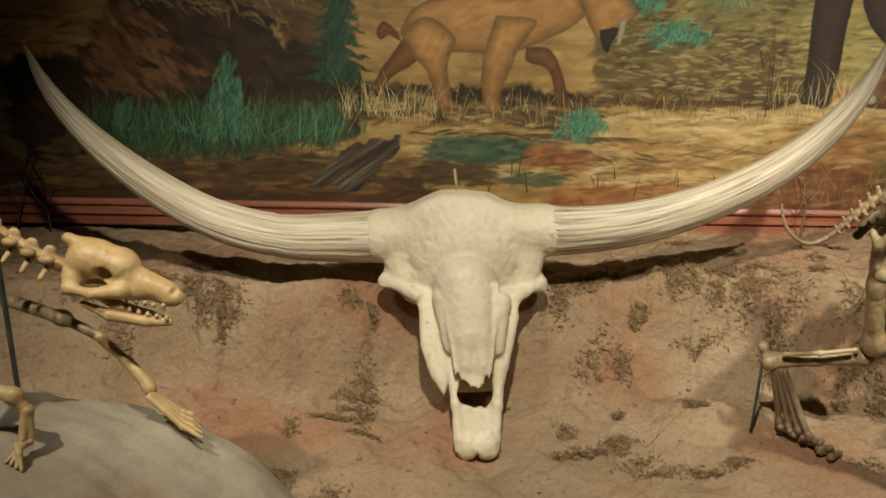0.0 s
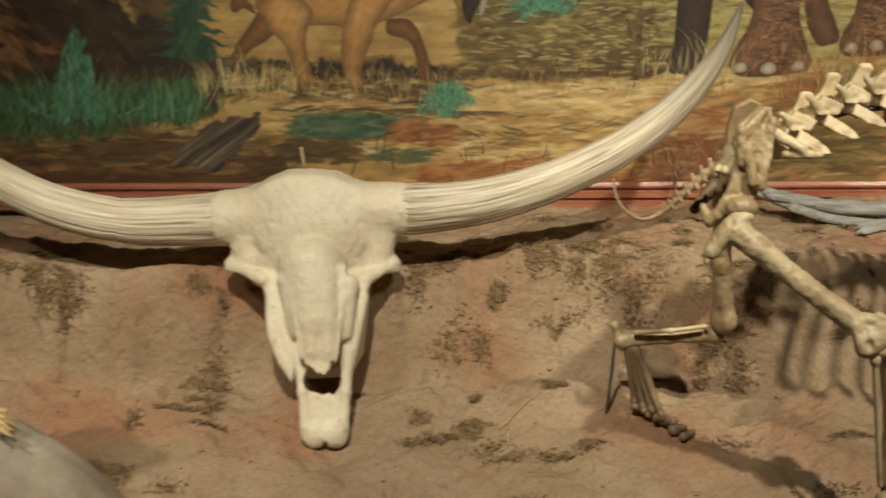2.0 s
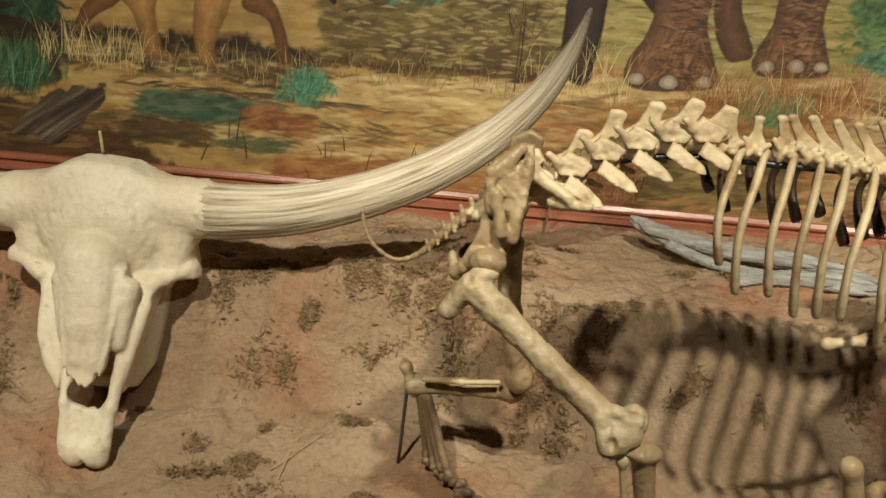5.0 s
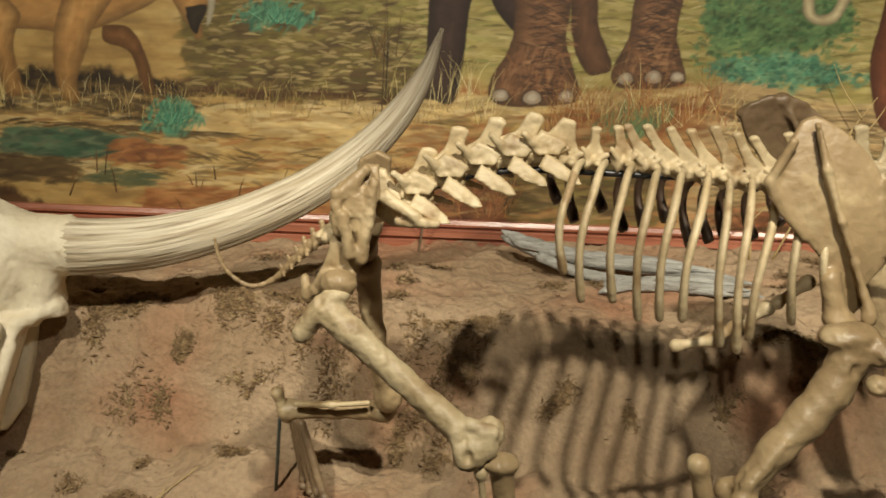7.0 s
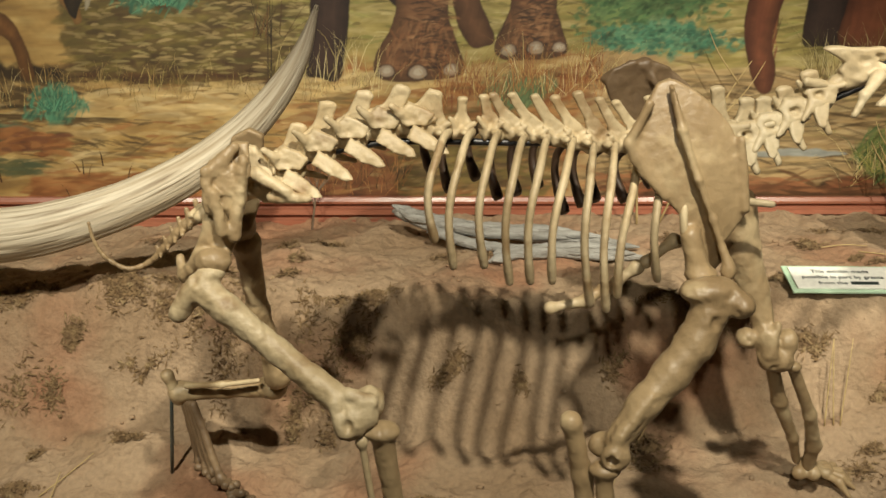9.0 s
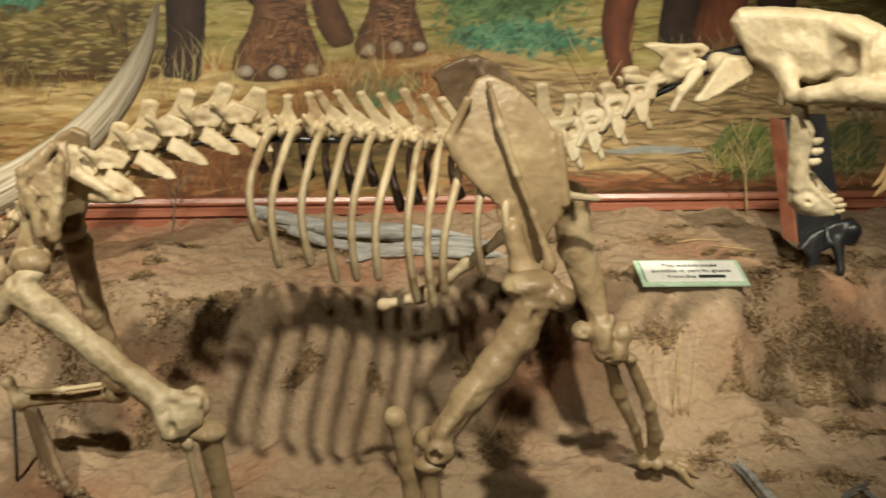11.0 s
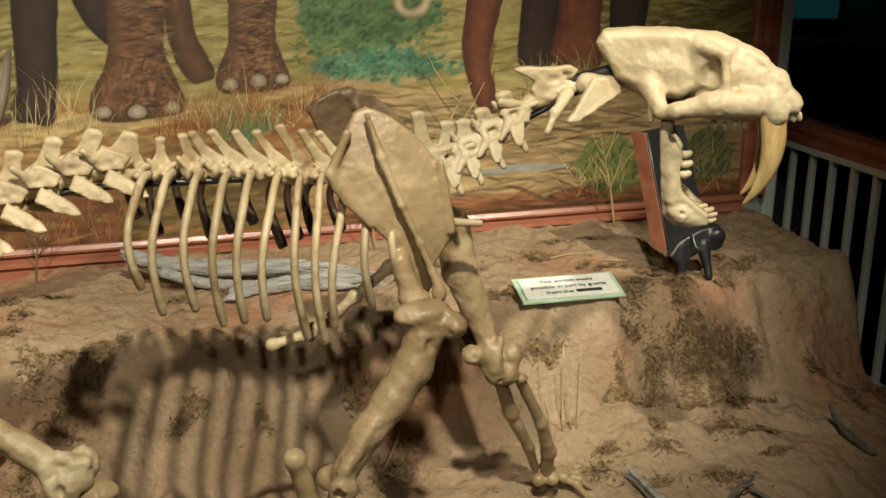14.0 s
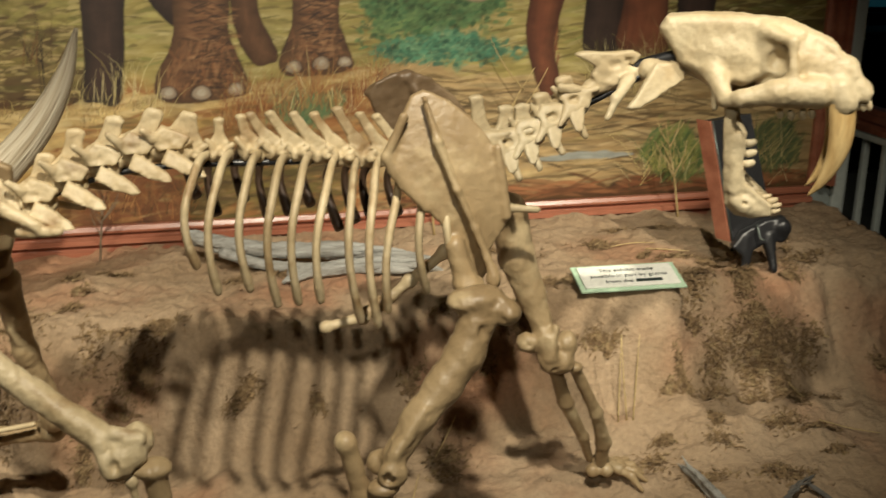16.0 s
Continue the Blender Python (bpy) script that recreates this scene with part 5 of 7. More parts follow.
dabs(rusty, RUST + UMBERS[2:] + TAN[:2], 700, 6, 0.050, 0.008, 0.6)
dabs([(1.28, 0.92), (1.70, 0.94), (1.66, 1.08), (1.30, 1.06)], OLIVE + UMBERS, 260, 5, 0.05, 0.007, 0.75)
dabs([(0.98, 0.90), (1.27, 0.91), (1.26, 1.04), (1.0, 1.02)], [(0.20, 0.075, 0.03), (0.13, 0.05, 0.02), (0.27, 0.12, 0.05)], 160, 4, 0.03, 0.009, 0.7)
plain = [(1.82, 0.96), (3.02, 0.99), (3.02, 1.30), (2.2, 1.27), (1.82, 1.29)]
dabs(plain, TAN + [(0.56, 0.42, 0.22), (0.33, 0.25, 0.12)], 800, 3, 0.075, 0.008, 0.65)
dabs(plain, UMBERS + [(0.18, 0.13, 0.06)], 340, 2, 0.065, 0.0045, 0.75)
dabs([(1.82, 0.93), (3.02, 0.96), (3.02, 1.0), (1.82, 0.97)], [(0.24, 0.085, 0.035), (0.12, 0.05, 0.02), (0.32, 0.14, 0.06)], 200, 2, 0.07, 0.006, 0.8)
far_field = [(1.0, 1.30), (3.02, 1.32), (3.02, 1.60), (1.0, 1.60)]
dabs(far_field, LIGHT + [(0.42, 0.38, 0.12), (0.24, 0.25, 0.07)], 1200, 4, 0.045, 0.006, 0.65)
dabs(far_field, [(0.15, 0.14, 0.04), (0.10, 0.075, 0.025), (0.56, 0.48, 0.23)], 340, 4, 0.035, 0.0035, 0.7)
crag = [(-1.30, 1.05), (-1.10, 1.26), (-1.02, 1.50), (-0.66, 1.44), (-0.52, 1.32), (-0.5, 1.05), (-0.8, 1.0)]
dabs(crag, DARK + BROWN[:2], 480, -42, 0.06, 0.016, 0.8, 14)
dabs([(-1.12, 1.18), (-1.06, 1.40), (-0.92, 1.40), (-0.75, 1.22), (-0.9, 1.14)], [(0.22, 0.095, 0.035), (0.14, 0.06, 0.022), (0.28, 0.14, 0.06)], 150, -38, 0.045, 0.010, 0.65, 14)
dabs([(-1.0, 1.42), (-0.66, 1.40), (-0.5, 1.34), (-0.40, 1.60), (-1.0, 1.60)], [(0.30, 0.21, 0.085), (0.20, 0.13, 0.05), (0.12, 0.07, 0.026)], 380, -35, 0.030, 0.0045, 0.75, 22)
dabs([(X0, 1.28), (-1.13, 1.28), (-1.06, 1.58), (X0, 1.58)], SAND + UMBERS[1:], 220, 2, 0.05, 0.007, 0.7)
dabs([(-1.35, 0.85), (-0.1, 0.88), (-0.1, 1.0), (-1.2, 1.02)], UMBERS + [(0.24, 0.15, 0.05), (0.17, 0.075, 0.03)], 420, 3, 0.05, 0.0075, 0.75)
dabs([(-0.30, 1.10), (0.45, 1.10), (0.45, 1.20), (-0.30, 1.21)], DARK + UMBERS, 260, 5, 0.04, 0.008, 0.7)

# bushes, conifer, fallen log
D = 0.0008
for poly, pal, n, ang, l, w in [
    ([(-1.115, 1.05), (-1.0, 1.1), (-0.8, 1.12), (-0.5, 1.13), (-0.357, 1.14), (-0.34, 1.06), (-0.6, 1.0), (-0.86, 0.965), (-1.08, 1.0)], GREEN, 1300, 80, 0.055, 0.006),
    ([(-0.75, 1.05), (-0.71, 1.20), (-0.685, 1.27), (-0.65, 1.18), (-0.62, 1.05)], TEAL, 420, 78, 0.06, 0.007),
    ([(-1.02, 1.03), (-0.99, 1.14), (-0.93, 1.04)], TEAL[:3], 90, 75, 0.05, 0.006),
    ([(0.31, 1.095), (0.34, 1.14), (0.39, 1.16), (0.43, 1.15), (0.46, 1.11), (0.40, 1.085)], TEAL, 260, 70, 0.03, 0.005),
    ([(0.56, 1.38), (0.60, 1.42), (0.70, 1.43), (0.75, 1.39), (0.66, 1.36)], TEAL, 160, 60, 0.03, 0.006),
    ([(0.48, 1.46), (0.52, 1.52), (0.62, 1.53), (0.60, 1.46)], TEAL, 90, 60, 0.03, 0.006),
    ([(0.72, 1.50), (0.74, 1.58), (0.92, 1.58), (0.90, 1.50), (0.8, 1.47)], [(0.14, 0.17, 0.07), (0.20, 0.22, 0.09)], 160, 60, 0.04, 0.004),
    ([(1.76, 1.38), (1.76, 1.55), (1.9, 1.62), (2.1, 1.55), (2.10, 1.43), (1.92, 1.37)], [(0.06, 0.15, 0.06), (0.09, 0.20, 0.08), (0.04, 0.10, 0.04), (0.14, 0.25, 0.09)], 1100, 20, 0.025, 0.008),
    ([(1.79, 1.33), (1.84, 1.365), (2.02, 1.378), (2.16, 1.345), (2.05, 1.315), (1.91, 1.308)], TEAL, 520, 15, 0.025, 0.007),
    ([(2.54, 1.06), (2.58, 1.12), (2.66, 1.115), (2.72, 1.0), (2.62, 0.985)], [(0.16, 0.22, 0.06), (0.26, 0.27, 0.07), (0.09, 0.16, 0.05)], 240, 60, 0.05, 0.006),
    ([(2.78, 1.0), (2.80, 1.12), (2.98, 1.14), (3.0, 1.02)], [(0.08, 0.12, 0.05), (0.28, 0.25, 0.09), (0.05, 0.07, 0.03)], 220, 55, 0.05, 0.005),
    ([(1.50, 1.16), (1.54, 1.23), (1.66, 1.22), (1.62, 1.15)], [(0.10, 0.20, 0.09), (0.16, 0.24, 0.10)], 110, 75, 0.05, 0.004),
]:
    brush(poly, pal, ang, l * 0.8, w * 1.3, 0.045, 0.030, strength=0.85, contrast=1.25)
    dabs(poly, pal, int(n * 0.45), ang, l * 0.5, w * 0.75, 0.8, 20, 0.22)
    dabs(poly, [tuple(0.35 * v for v in c) for c in pal[:2]], int(n * 0.12), ang, l * 0.4, w * 0.8, 0.6, 25, 0.05)
for tier in range(11):
    z, half = 1.60 - 0.036 * tier, 0.020 + 0.0098 * tier
    brush([(-0.352, z + 0.03), (-0.352 - half, z - 0.028), (-0.352 - half * 0.5, z - 0.020), (-0.352, z - 0.034), (-0.352 + half * 0.5, z - 0.020), (-0.352 + half, z - 0.028)], [(0.010, 0.028, 0.014), (0.022, 0.06, 0.03), (0.045, 0.10, 0.05)], 70, 0.03, 0.008, 0.016, 0.006, smooth=False)
brush([(-0.44, 0.895), (-0.30, 0.885), (-0.21, 0.96), (-0.145, 1.045), (-0.20, 1.05), (-0.27, 1.04), (-0.38, 0.96)], [(0.10, 0.075, 0.05), (0.20, 0.155, 0.10), (0.03, 0.02, 0.014), (0.06, 0.042, 0.03)], 38, 0.16, 0.010, 0.022, 0.008, contrast=1.4)
brush([(2.20, 1.045), (2.30, 1.058), (2.42, 1.062), (2.51, 1.053), (2.44, 1.042), (2.30, 1.038)], [(0.36, 0.37, 0.33), (0.24, 0.25, 0.22)], -1, 0.12, 0.012, 0.006, 0.006)

# animals as plain painted shapes
FUR = [(0.40, 0.21, 0.065), (0.48, 0.28, 0.10), (0.30, 0.14, 0.04), (0.36, 0.18, 0.055)]
FURD = [(0.20, 0.085, 0.025), (0.26, 0.12, 0.035), (0.14, 0.06, 0.02)]
HIDE = [(0.15, 0.07, 0.034), (0.21, 0.105, 0.05), (0.09, 0.04, 0.02), (0.25, 0.13, 0.065)]
HIDED = [(0.045, 0.024, 0.018), (0.065, 0.035, 0.024), (0.03, 0.018, 0.014)]
HIDER = [(0.17, 0.055, 0.025), (0.22, 0.08, 0.035), (0.12, 0.035, 0.018)]


def beast(name, label, shapes, depth=0.035):
    for poly, pal, n, ang, l, w in shapes:
        brush(poly, pal, ang, l * 1.6, w * 1.5, 0.003, 0.005, round_off=depth, contrast=0.5)


beast("cat", "tawny painted big cat, plain shapes", [
    ([(-0.17, 1.37), (-0.215, 1.40), (-0.235, 1.365), (-0.22, 1.345), (-0.195, 1.36), (-0.16, 1.345)], FURD, 50, 40, 0.02, 0.005),
    ([(-0.15, 1.36), (-0.23, 1.235), (-0.232, 1.19), (-0.205, 1.187), (-0.19, 1.23), (-0.10, 1.30)], FURD, 140, 60, 0.025, 0.005),
    ([(0.215, 1.34), (0.215, 1.30), (0.285, 1.275), (0.315, 1.18), (0.345, 1.185), (0.32, 1.28), (0.28, 1.34)], FURD, 130, 60, 0.025, 0.005),
    ([(-0.165, 1.375), (-0.11, 1.455), (0.05, 1.50), (0.20, 1.50), (0.33, 1.53), (0.38, 1.44), (0.26, 1.36), (0.15, 1.315), (0.05, 1.318), (-0.05, 1.315), (-0.12, 1.30)], FUR, 900, 25, 0.035, 0.007),
    ([(-0.16, 1.37), (-0.09, 1.42), (0.0, 1.36), (-0.02, 1.27), (0.005, 1.165), (-0.005, 1.145), (-0.045, 1.152), (-0.075, 1.25), (-0.12, 1.30)], FUR, 260, 70, 0.03, 0.006),
    ([(0.12, 1.43), (0.085, 1.30), (0.095, 1.17), (0.12, 1.135), (0.15, 1.145), (0.145, 1.20), (0.19, 1.33), (0.24, 1.42)], FUR, 240, 75, 0.03, 0.006),
    ([(0.34, 1.52), (0.375, 1.45), (0.40, 1.40), (0.44, 1.35), (0.455, 1.322), (0.475, 1.335), (0.47, 1.39), (0.52, 1.43), (0.53, 1.47), (0.46, 1.53)], FUR, 180, 40, 0.02, 0.005),
    ([(0.425, 1.40), (0.435, 1.36), (0.455, 1.335), (0.468, 1.36), (0.48, 1.41)], DARK, 20, 40, 0.012, 0.004),
    ([(0.485, 1.43), (0.505, 1.43), (0.495, 1.375), (0.483, 1.36)], [(0.62, 0.55, 0.38)], 12, 80, 0.02, 0.003),
])
beast("mammoth", "dark brown painted legs and feet of a large beast, plain shapes", [
    ([(1.04, 1.75), (1.045, 1.35), (1.03, 1.225), (1.07, 1.208), (1.13, 1.215), (1.145, 1.4), (1.165, 1.75)], HIDED, 420, 86, 0.05, 0.008),
    ([(1.17, 1.75), (1.18, 1.53), (1.24, 1.42), (1.30, 1.42), (1.32, 1.75)], HIDED, 240, 60, 0.05, 0.01),
    ([(1.39, 1.75), (1.41, 1.42), (1.455, 1.31), (1.50, 1.305), (1.525, 1.33), (1.475, 1.45), (1.46, 1.75)], HIDE[:3], 260, 80, 0.04, 0.008),
    ([(1.25, 1.75), (1.265, 1.45), (1.255, 1.35), (1.215, 1.27), (1.215, 1.22), (1.26, 1.205), (1.34, 1.21), (1.43, 1.225), (1.45, 1.25), (1.42, 1.33), (1.40, 1.42), (1.425, 1.75)], HIDE, 700, 4, 0.035, 0.006),
    ([(1.545, 1.75), (1.56, 1.45), (1.55, 1.38), (1.525, 1.31), (1.54, 1.278), (1.60, 1.272), (1.69, 1.285), (1.718, 1.31), (1.69, 1.38), (1.678, 1.45), (1.70, 1.75)], HIDE, 620, 4, 0.035, 0.006),
])
for x0, x1, z0, z1 in [(1.26, 1.41, 1.27, 1.60), (1.555, 1.69, 1.33, 1.60), (1.06, 1.14, 1.23, 1.60)]:
    for n in range(26):
        z, t = rng.uniform(z0, z1), rng.normal(0, 0.006)
        a = rng.uniform(x0, x0 + 0.4 * (x1 - x0))
        b = a + rng.uniform(0.3, 0.6) * (x1 - x0)
        brush([(a, z), ((a + b) / 2, z - 0.007), (b, z + t), ((a + b) / 2, z - 0.012)], [HIDED[0]], 0, 0.1, 0.02, 0.003, 0.005, strength=0.6)
for leg in ([(1.29, 1.24), (1.41, 1.24), (1.40, 1.40), (1.42, 1.60), (1.33, 1.60), (1.32, 1.40)], [(1.59, 1.30), (1.69, 1.32), (1.67, 1.45), (1.69, 1.60), (1.60, 1.60)]):
    dabs(leg, [(0.32, 0.155, 0.07), (0.24, 0.11, 0.05), (0.40, 0.22, 0.11)], 150, 3, 0.022, 0.0045, 0.6, 14)
    dabs(leg, [HIDED[2], (0.06, 0.03, 0.016)], 130, 3, 0.026, 0.0030, 0.8, 14)
dabs([(1.22, 1.22), (1.44, 1.24), (1.40, 1.36), (1.27, 1.36)], [(0.30, 0.13, 0.055), (0.36, 0.19, 0.09), (0.05, 0.025, 0.014)], 120, 75, 0.022, 0.0040, 0.4, 20)
dabs([(1.53, 1.285), (1.71, 1.30), (1.68, 1.39), (1.55, 1.39)], [(0.30, 0.13, 0.055), (0.36, 0.19, 0.09), (0.05, 0.025, 0.014)], 80, 80, 0.020, 0.0040, 0.4, 20)
for leg in ([(2.45, 1.36), (2.57, 1.35), (2.57, 1.60), (2.46, 1.60)], [(2.19, 1.38), (2.25, 1.23), (2.27, 1.26), (2.27, 1.60), (2.20, 1.60)]):
    dabs(leg, [(0.30, 0.10, 0.045), (0.20, 0.065, 0.03), (0.09, 0.03, 0.016)], 260, 88, 0.030, 0.0030, 0.75, 12)
for x, z, r in [(1.245, 1.228, 0.026), (1.326, 1.228, 0.030), (1.412, 1.238, 0.025), (1.563, 1.294, 0.025), (1.632, 1.302, 0.028), (1.694, 1.308, 0.022)]:
    for grow, colour in ((1.2, (0.05, 0.025, 0.014)), (1.0, (0.36, 0.28, 0.20)), (0.55, (0.50, 0.43, 0.33))):
        brush([(x + grow * r * math.cos(a) * 0.8, z + (1 - grow) * 0.006 + grow * r * (0.75 if math.sin(a) > 0 else 0.45) * math.sin(a)) for a in np.linspace(0, 2 * math.pi, 9)[:-1]], [colour], 80, 0.03, 0.01, 0.003, 0.006)
beast("mammoth", "reddish painted trunk and legs of a second beast, plain shapes", [
    ([(2.33, 1.75), (2.34, 1.5), (2.335, 1.35), (2.39, 1.34), (2.44, 1.36), (2.45, 1.75)], HIDED, 220, 86, 0.05, 0.008),
    ([(2.44, 1.75), (2.45, 1.5), (2.43, 1.36), (2.50, 1.325), (2.58, 1.335), (2.575, 1.5), (2.60, 1.75)], HIDER, 380, 86, 0.05, 0.007),
    ([(2.60, 1.75), (2.60, 1.5), (2.62, 1.40), (2.70, 1.39), (2.72, 1.75)], HIDED, 160, 86, 0.05, 0.008),
    ([(2.19, 1.75), (2.185, 1.5), (2.175, 1.39), (2.20, 1.29), (2.235, 1.215), (2.27, 1.215), (2.275, 1.28), (2.255, 1.36), (2.285, 1.5), (2.33, 1.75)], HIDER, 420, 84, 0.05, 0.007),
])
tusk = [(1.975, 1.60), (1.985, 1.50), (2.02, 1.468), (2.06, 1.468), (2.09, 1.50), (2.12, 1.60), (2.085, 1.60), (2.065, 1.515), (2.04, 1.492), (2.015, 1.505), (2.0, 1.60)]
brush(tusk, [(0.42, 0.34, 0.19), (0.58, 0.50, 0.30)], 80, 0.1, 0.02, 0.002, 0.005, round_off=0.012)
ni, nj = GX.shape[1], GX.shape[0]
q = (np.arange(nj - 1)[:, None] * ni + np.arange(ni - 1)[None]).ravel()
PIC *= 0.88 * (1 + 0.14 * rubble(GX * 30, GZ * 55, 3))[..., None]
mesh = grid_mesh("painted_canvas", np.stack([GX, np.full(GX.shape, MY), GZ], -1).reshape(-1, 3), np.stack([q, q + 1, q + ni + 1, q + ni], 1))
layer = mesh.color_attributes.new("paint", "FLOAT_COLOR", "POINT")
layer.data.foreach_set("color", np.concatenate([np.clip(PIC, 0.003, 0.9), np.ones((*GX.shape, 1))], -1).astype(np.float32).ravel())
finish("painted_canvas", mesh, PAINT, mural, "painted ice-age landscape with animals as plain shapes")
part("stretcher", block(X0, MY + 0.003, Z0, X1, 3.222, Z1, 0), TWIG, mural)
grass = sheet("painted_grass", "thin painted grass stalks")
PALE = [(0.60, 0.50, 0.22), (0.50, 0.40, 0.15), (0.70, 0.60, 0.32)]
REDG = [(0.26, 0.09, 0.03), (0.36, 0.16, 0.05), (0.16, 0.05, 0.02), (0.42, 0.26, 0.09)]
blades(grass, 170, -0.34, 0.40, lambda x: 1.135, 0.055, PALE + GOLD, D)
blades(grass, 90, -0.34, -0.05, lambda x: 1.12, 0.10, PALE, D)
blades(grass, 130, 0.38, 0.75, lambda x: 1.16, 0.060, PALE[1:2] + OLIVE + GOLD, D, 0.4, 0.0010)
blades(grass, 200, 0.55, 1.2, lambda x: 1.18, 0.055, PALE[1:2] + OLIVE + BROWN, D, 0.4, 0.0010)
tuft(grass, 0.385, 1.095, 0.062, 46, TEAL, D)
tuft(grass, 0.66, 1.375, 0.070, 40, TEAL, D)
tuft(grass, 0.55, 1.47, 0.055, 30, TEAL, D)
tuft(grass, 0.82, 1.48, 0.095, 60, [(0.20, 0.24, 0.11), (0.13, 0.16, 0.07), (0.30, 0.30, 0.15)], D, 0.0014)
tuft(grass, 2.62, 1.0, 0.12, 60, [(0.16, 0.22, 0.06), (0.42, 0.33, 0.14), (0.28, 0.27, 0.07)], D, 0.0018)
tuft(grass, 2.88, 1.02, 0.16, 60, [(0.45, 0.36, 0.17), (0.10, 0.13, 0.05), (0.30, 0.22, 0.09)], D, 0.0018)
for x in (-0.98, -0.80, -0.69, -0.55, -0.42):
    tuft(grass, x, 1.03, 0.15, 26, TEAL + GREEN, D)
blades(grass, 3, 0.93, 0.95, lambda x: 1.20, 0.24, DARK, D, 0.06, 0.003)
tuft(grass, 0.945, 1.30, 0.13, 22, DARK + BROWN, D, 0.0010)
blades(grass, 60, 0.95, 1.25, lambda x: 1.2, 0.10, PALE, D)
blades(grass, 330, 1.36, 1.82, lambda x: 1.16 + 0.14 * (x - 1.36), 0.10, REDG, D)
blades(grass, 160, 1.4, 1.9, lambda x: 1.2, 0.09, REDG + PALE, D, 0.5)
blades(grass, 420, -1.12, -0.33, lambda x: 1.03, 0.12, GREEN + TEAL + DARK, D)
blades(grass, 60, -1.12, -0.33, lambda x: 1.08, 0.12, [(0.20, 0.22, 0.08)], D)
blades(grass, 200, 2.35, 2.62, lambda x: 1.25, 0.12, PALE + OLIVE, D, 0.5)
blades(grass, 110, 2.50, 3.0, lambda x: 0.99, 0.11, PALE + GREEN, D, 0.6)
blades(grass, 26, 0.1, 1.3, lambda x: 0.93, 0.07, BROWN, D, 0.2, 0.004)
blades(grass, 120, 1.0, 1.3, lambda x: 0.93, 0.10, BROWN + RUST, D, 0.5)
put(grass)


# the frame: a moulding of stepped rails, its lower rail rising slightly to the far end
def moulding(name, a, b, inner, steps, parent):
    """Sweeps a stepped profile from a to b; inner: unit way towards the picture."""
    a, b, inner = Vector(a), Vector(b), Vector(inner)
    verts, faces = [], []
    prof = []
    for s, y in steps:
        prof.append((s, y))
    for p in (a, b):
        for s, y in prof:
            q = p - inner * s
            verts.append((q.x, MY - y, q.z))
    n = len(prof)
    for i in range(n):
        j = (i + 1) % n
        faces.append((i, j, n + j, n + i))
    faces += [tuple(range(n))[::-1], tuple(range(n, 2 * n))]
    return raw(name, verts, faces, WOODRED, parent, smooth=False)


frame_thing = thing("picture_frame", "reddish varnished wooden moulding round the mural", "frame")
PROFILE = [(0.0, -0.01), (0.0, 0.014), (0.010, 0.020), (0.016, 0.020), (0.020, 0.010), (0.028, 0.010), (0.032, 0.026), (0.044, 0.028), (0.048, 0.016), (0.056, 0.016), (0.060, 0.034), (0.074, 0.034), (0.080, 0.024), (0.080, -0.01)]
moulding("lower_rail", (-1.95, 0, 0.797), (3.06, 0, 0.950), (-0.0305, 0, 0.9995), PROFILE, frame_thing)
moulding("side_rail", (3.050, 0, 0.953), (3.040, 0, 2.37), (-1, 0, 0), PROFILE, frame_thing)
moulding("side_rail", (-1.92, 0, 0.72), (-1.92, 0, 2.37), (1, 0, 0), PROFILE, frame_thing)
moulding("upper_rail", (-1.95, 0, 2.34), (3.06, 0, 2.34), (0, 0, -1), PROFILE, frame_thing)

# ---- wolf skeleton, fore part, on the boulder ----
wolf = thing("wolf_skeleton", "golden-brown wolf skeleton stepping over a grey boulder", "skeleton")
wskull = sculpt("skull", [
    ball((-0.70, 2.03, 0.960), (0.055, 0.042, 0.042)), cone((-0.71, 2.03, 0.985), (-0.752, 2.03, 1.000), 0.016, 0.012), ball((-0.652, 2.03, 0.950), (0.048, 0.044, 0.036)),
    cone((-0.64, 2.03, 0.925), (-0.55, 2.03, 0.895), 0.036, 0.024), ball((-0.540, 2.03, 0.885), (0.026, 0.022, 0.020)), ball((-0.62, 2.03, 0.900), (0.045, 0.034, 0.025)),
    cone((-0.742, 1.995, 0.905), (-0.69, 1.978, 0.900), 0.011, 0.010), cone((-0.69, 1.978, 0.900), (-0.635, 1.995, 0.905), 0.010, 0.018),
    cone((-0.742, 2.065, 0.905), (-0.69, 2.082, 0.900), 0.011, 0.010), cone((-0.69, 2.082, 0.900), (-0.635, 2.065, 0.905), 0.010, 0.018),
    cone((-0.73, 2.03, 0.94), (-0.742, 1.995, 0.905), 0.03, 0.014), ball((-0.745, 2.03, 0.925), (0.022, 0.03, 0.025)),
], [ball((-0.672, 1.985, 0.934), (0.022, 0.032, 0.018)), ball((-0.672, 2.075, 0.934), (0.022, 0.032, 0.018)), ball((-0.530, 2.005, 0.902), (0.008, 0.016, 0.008))], 0.0028, WOLFBONE, wolf, "golden wolf skull with a dark eye socket", k=0.010, lump=0.0004)
for y in (2.0, 2.06):
    sculpt("lower_jaw", [cone((-0.715, y, 0.872), (-0.66, y, 0.850), 0.006, 0.012), cone((-0.66, y, 0.850), (-0.59, y + (2.03 - y) * 0.4, 0.836), 0.013, 0.011), cone((-0.59, y + (2.03 - y) * 0.4, 0.836), (-0.545, 2.025, 0.832), 0.011, 0.009)], [], 0.0028, WOLFBONE, wolf, k=0.006)
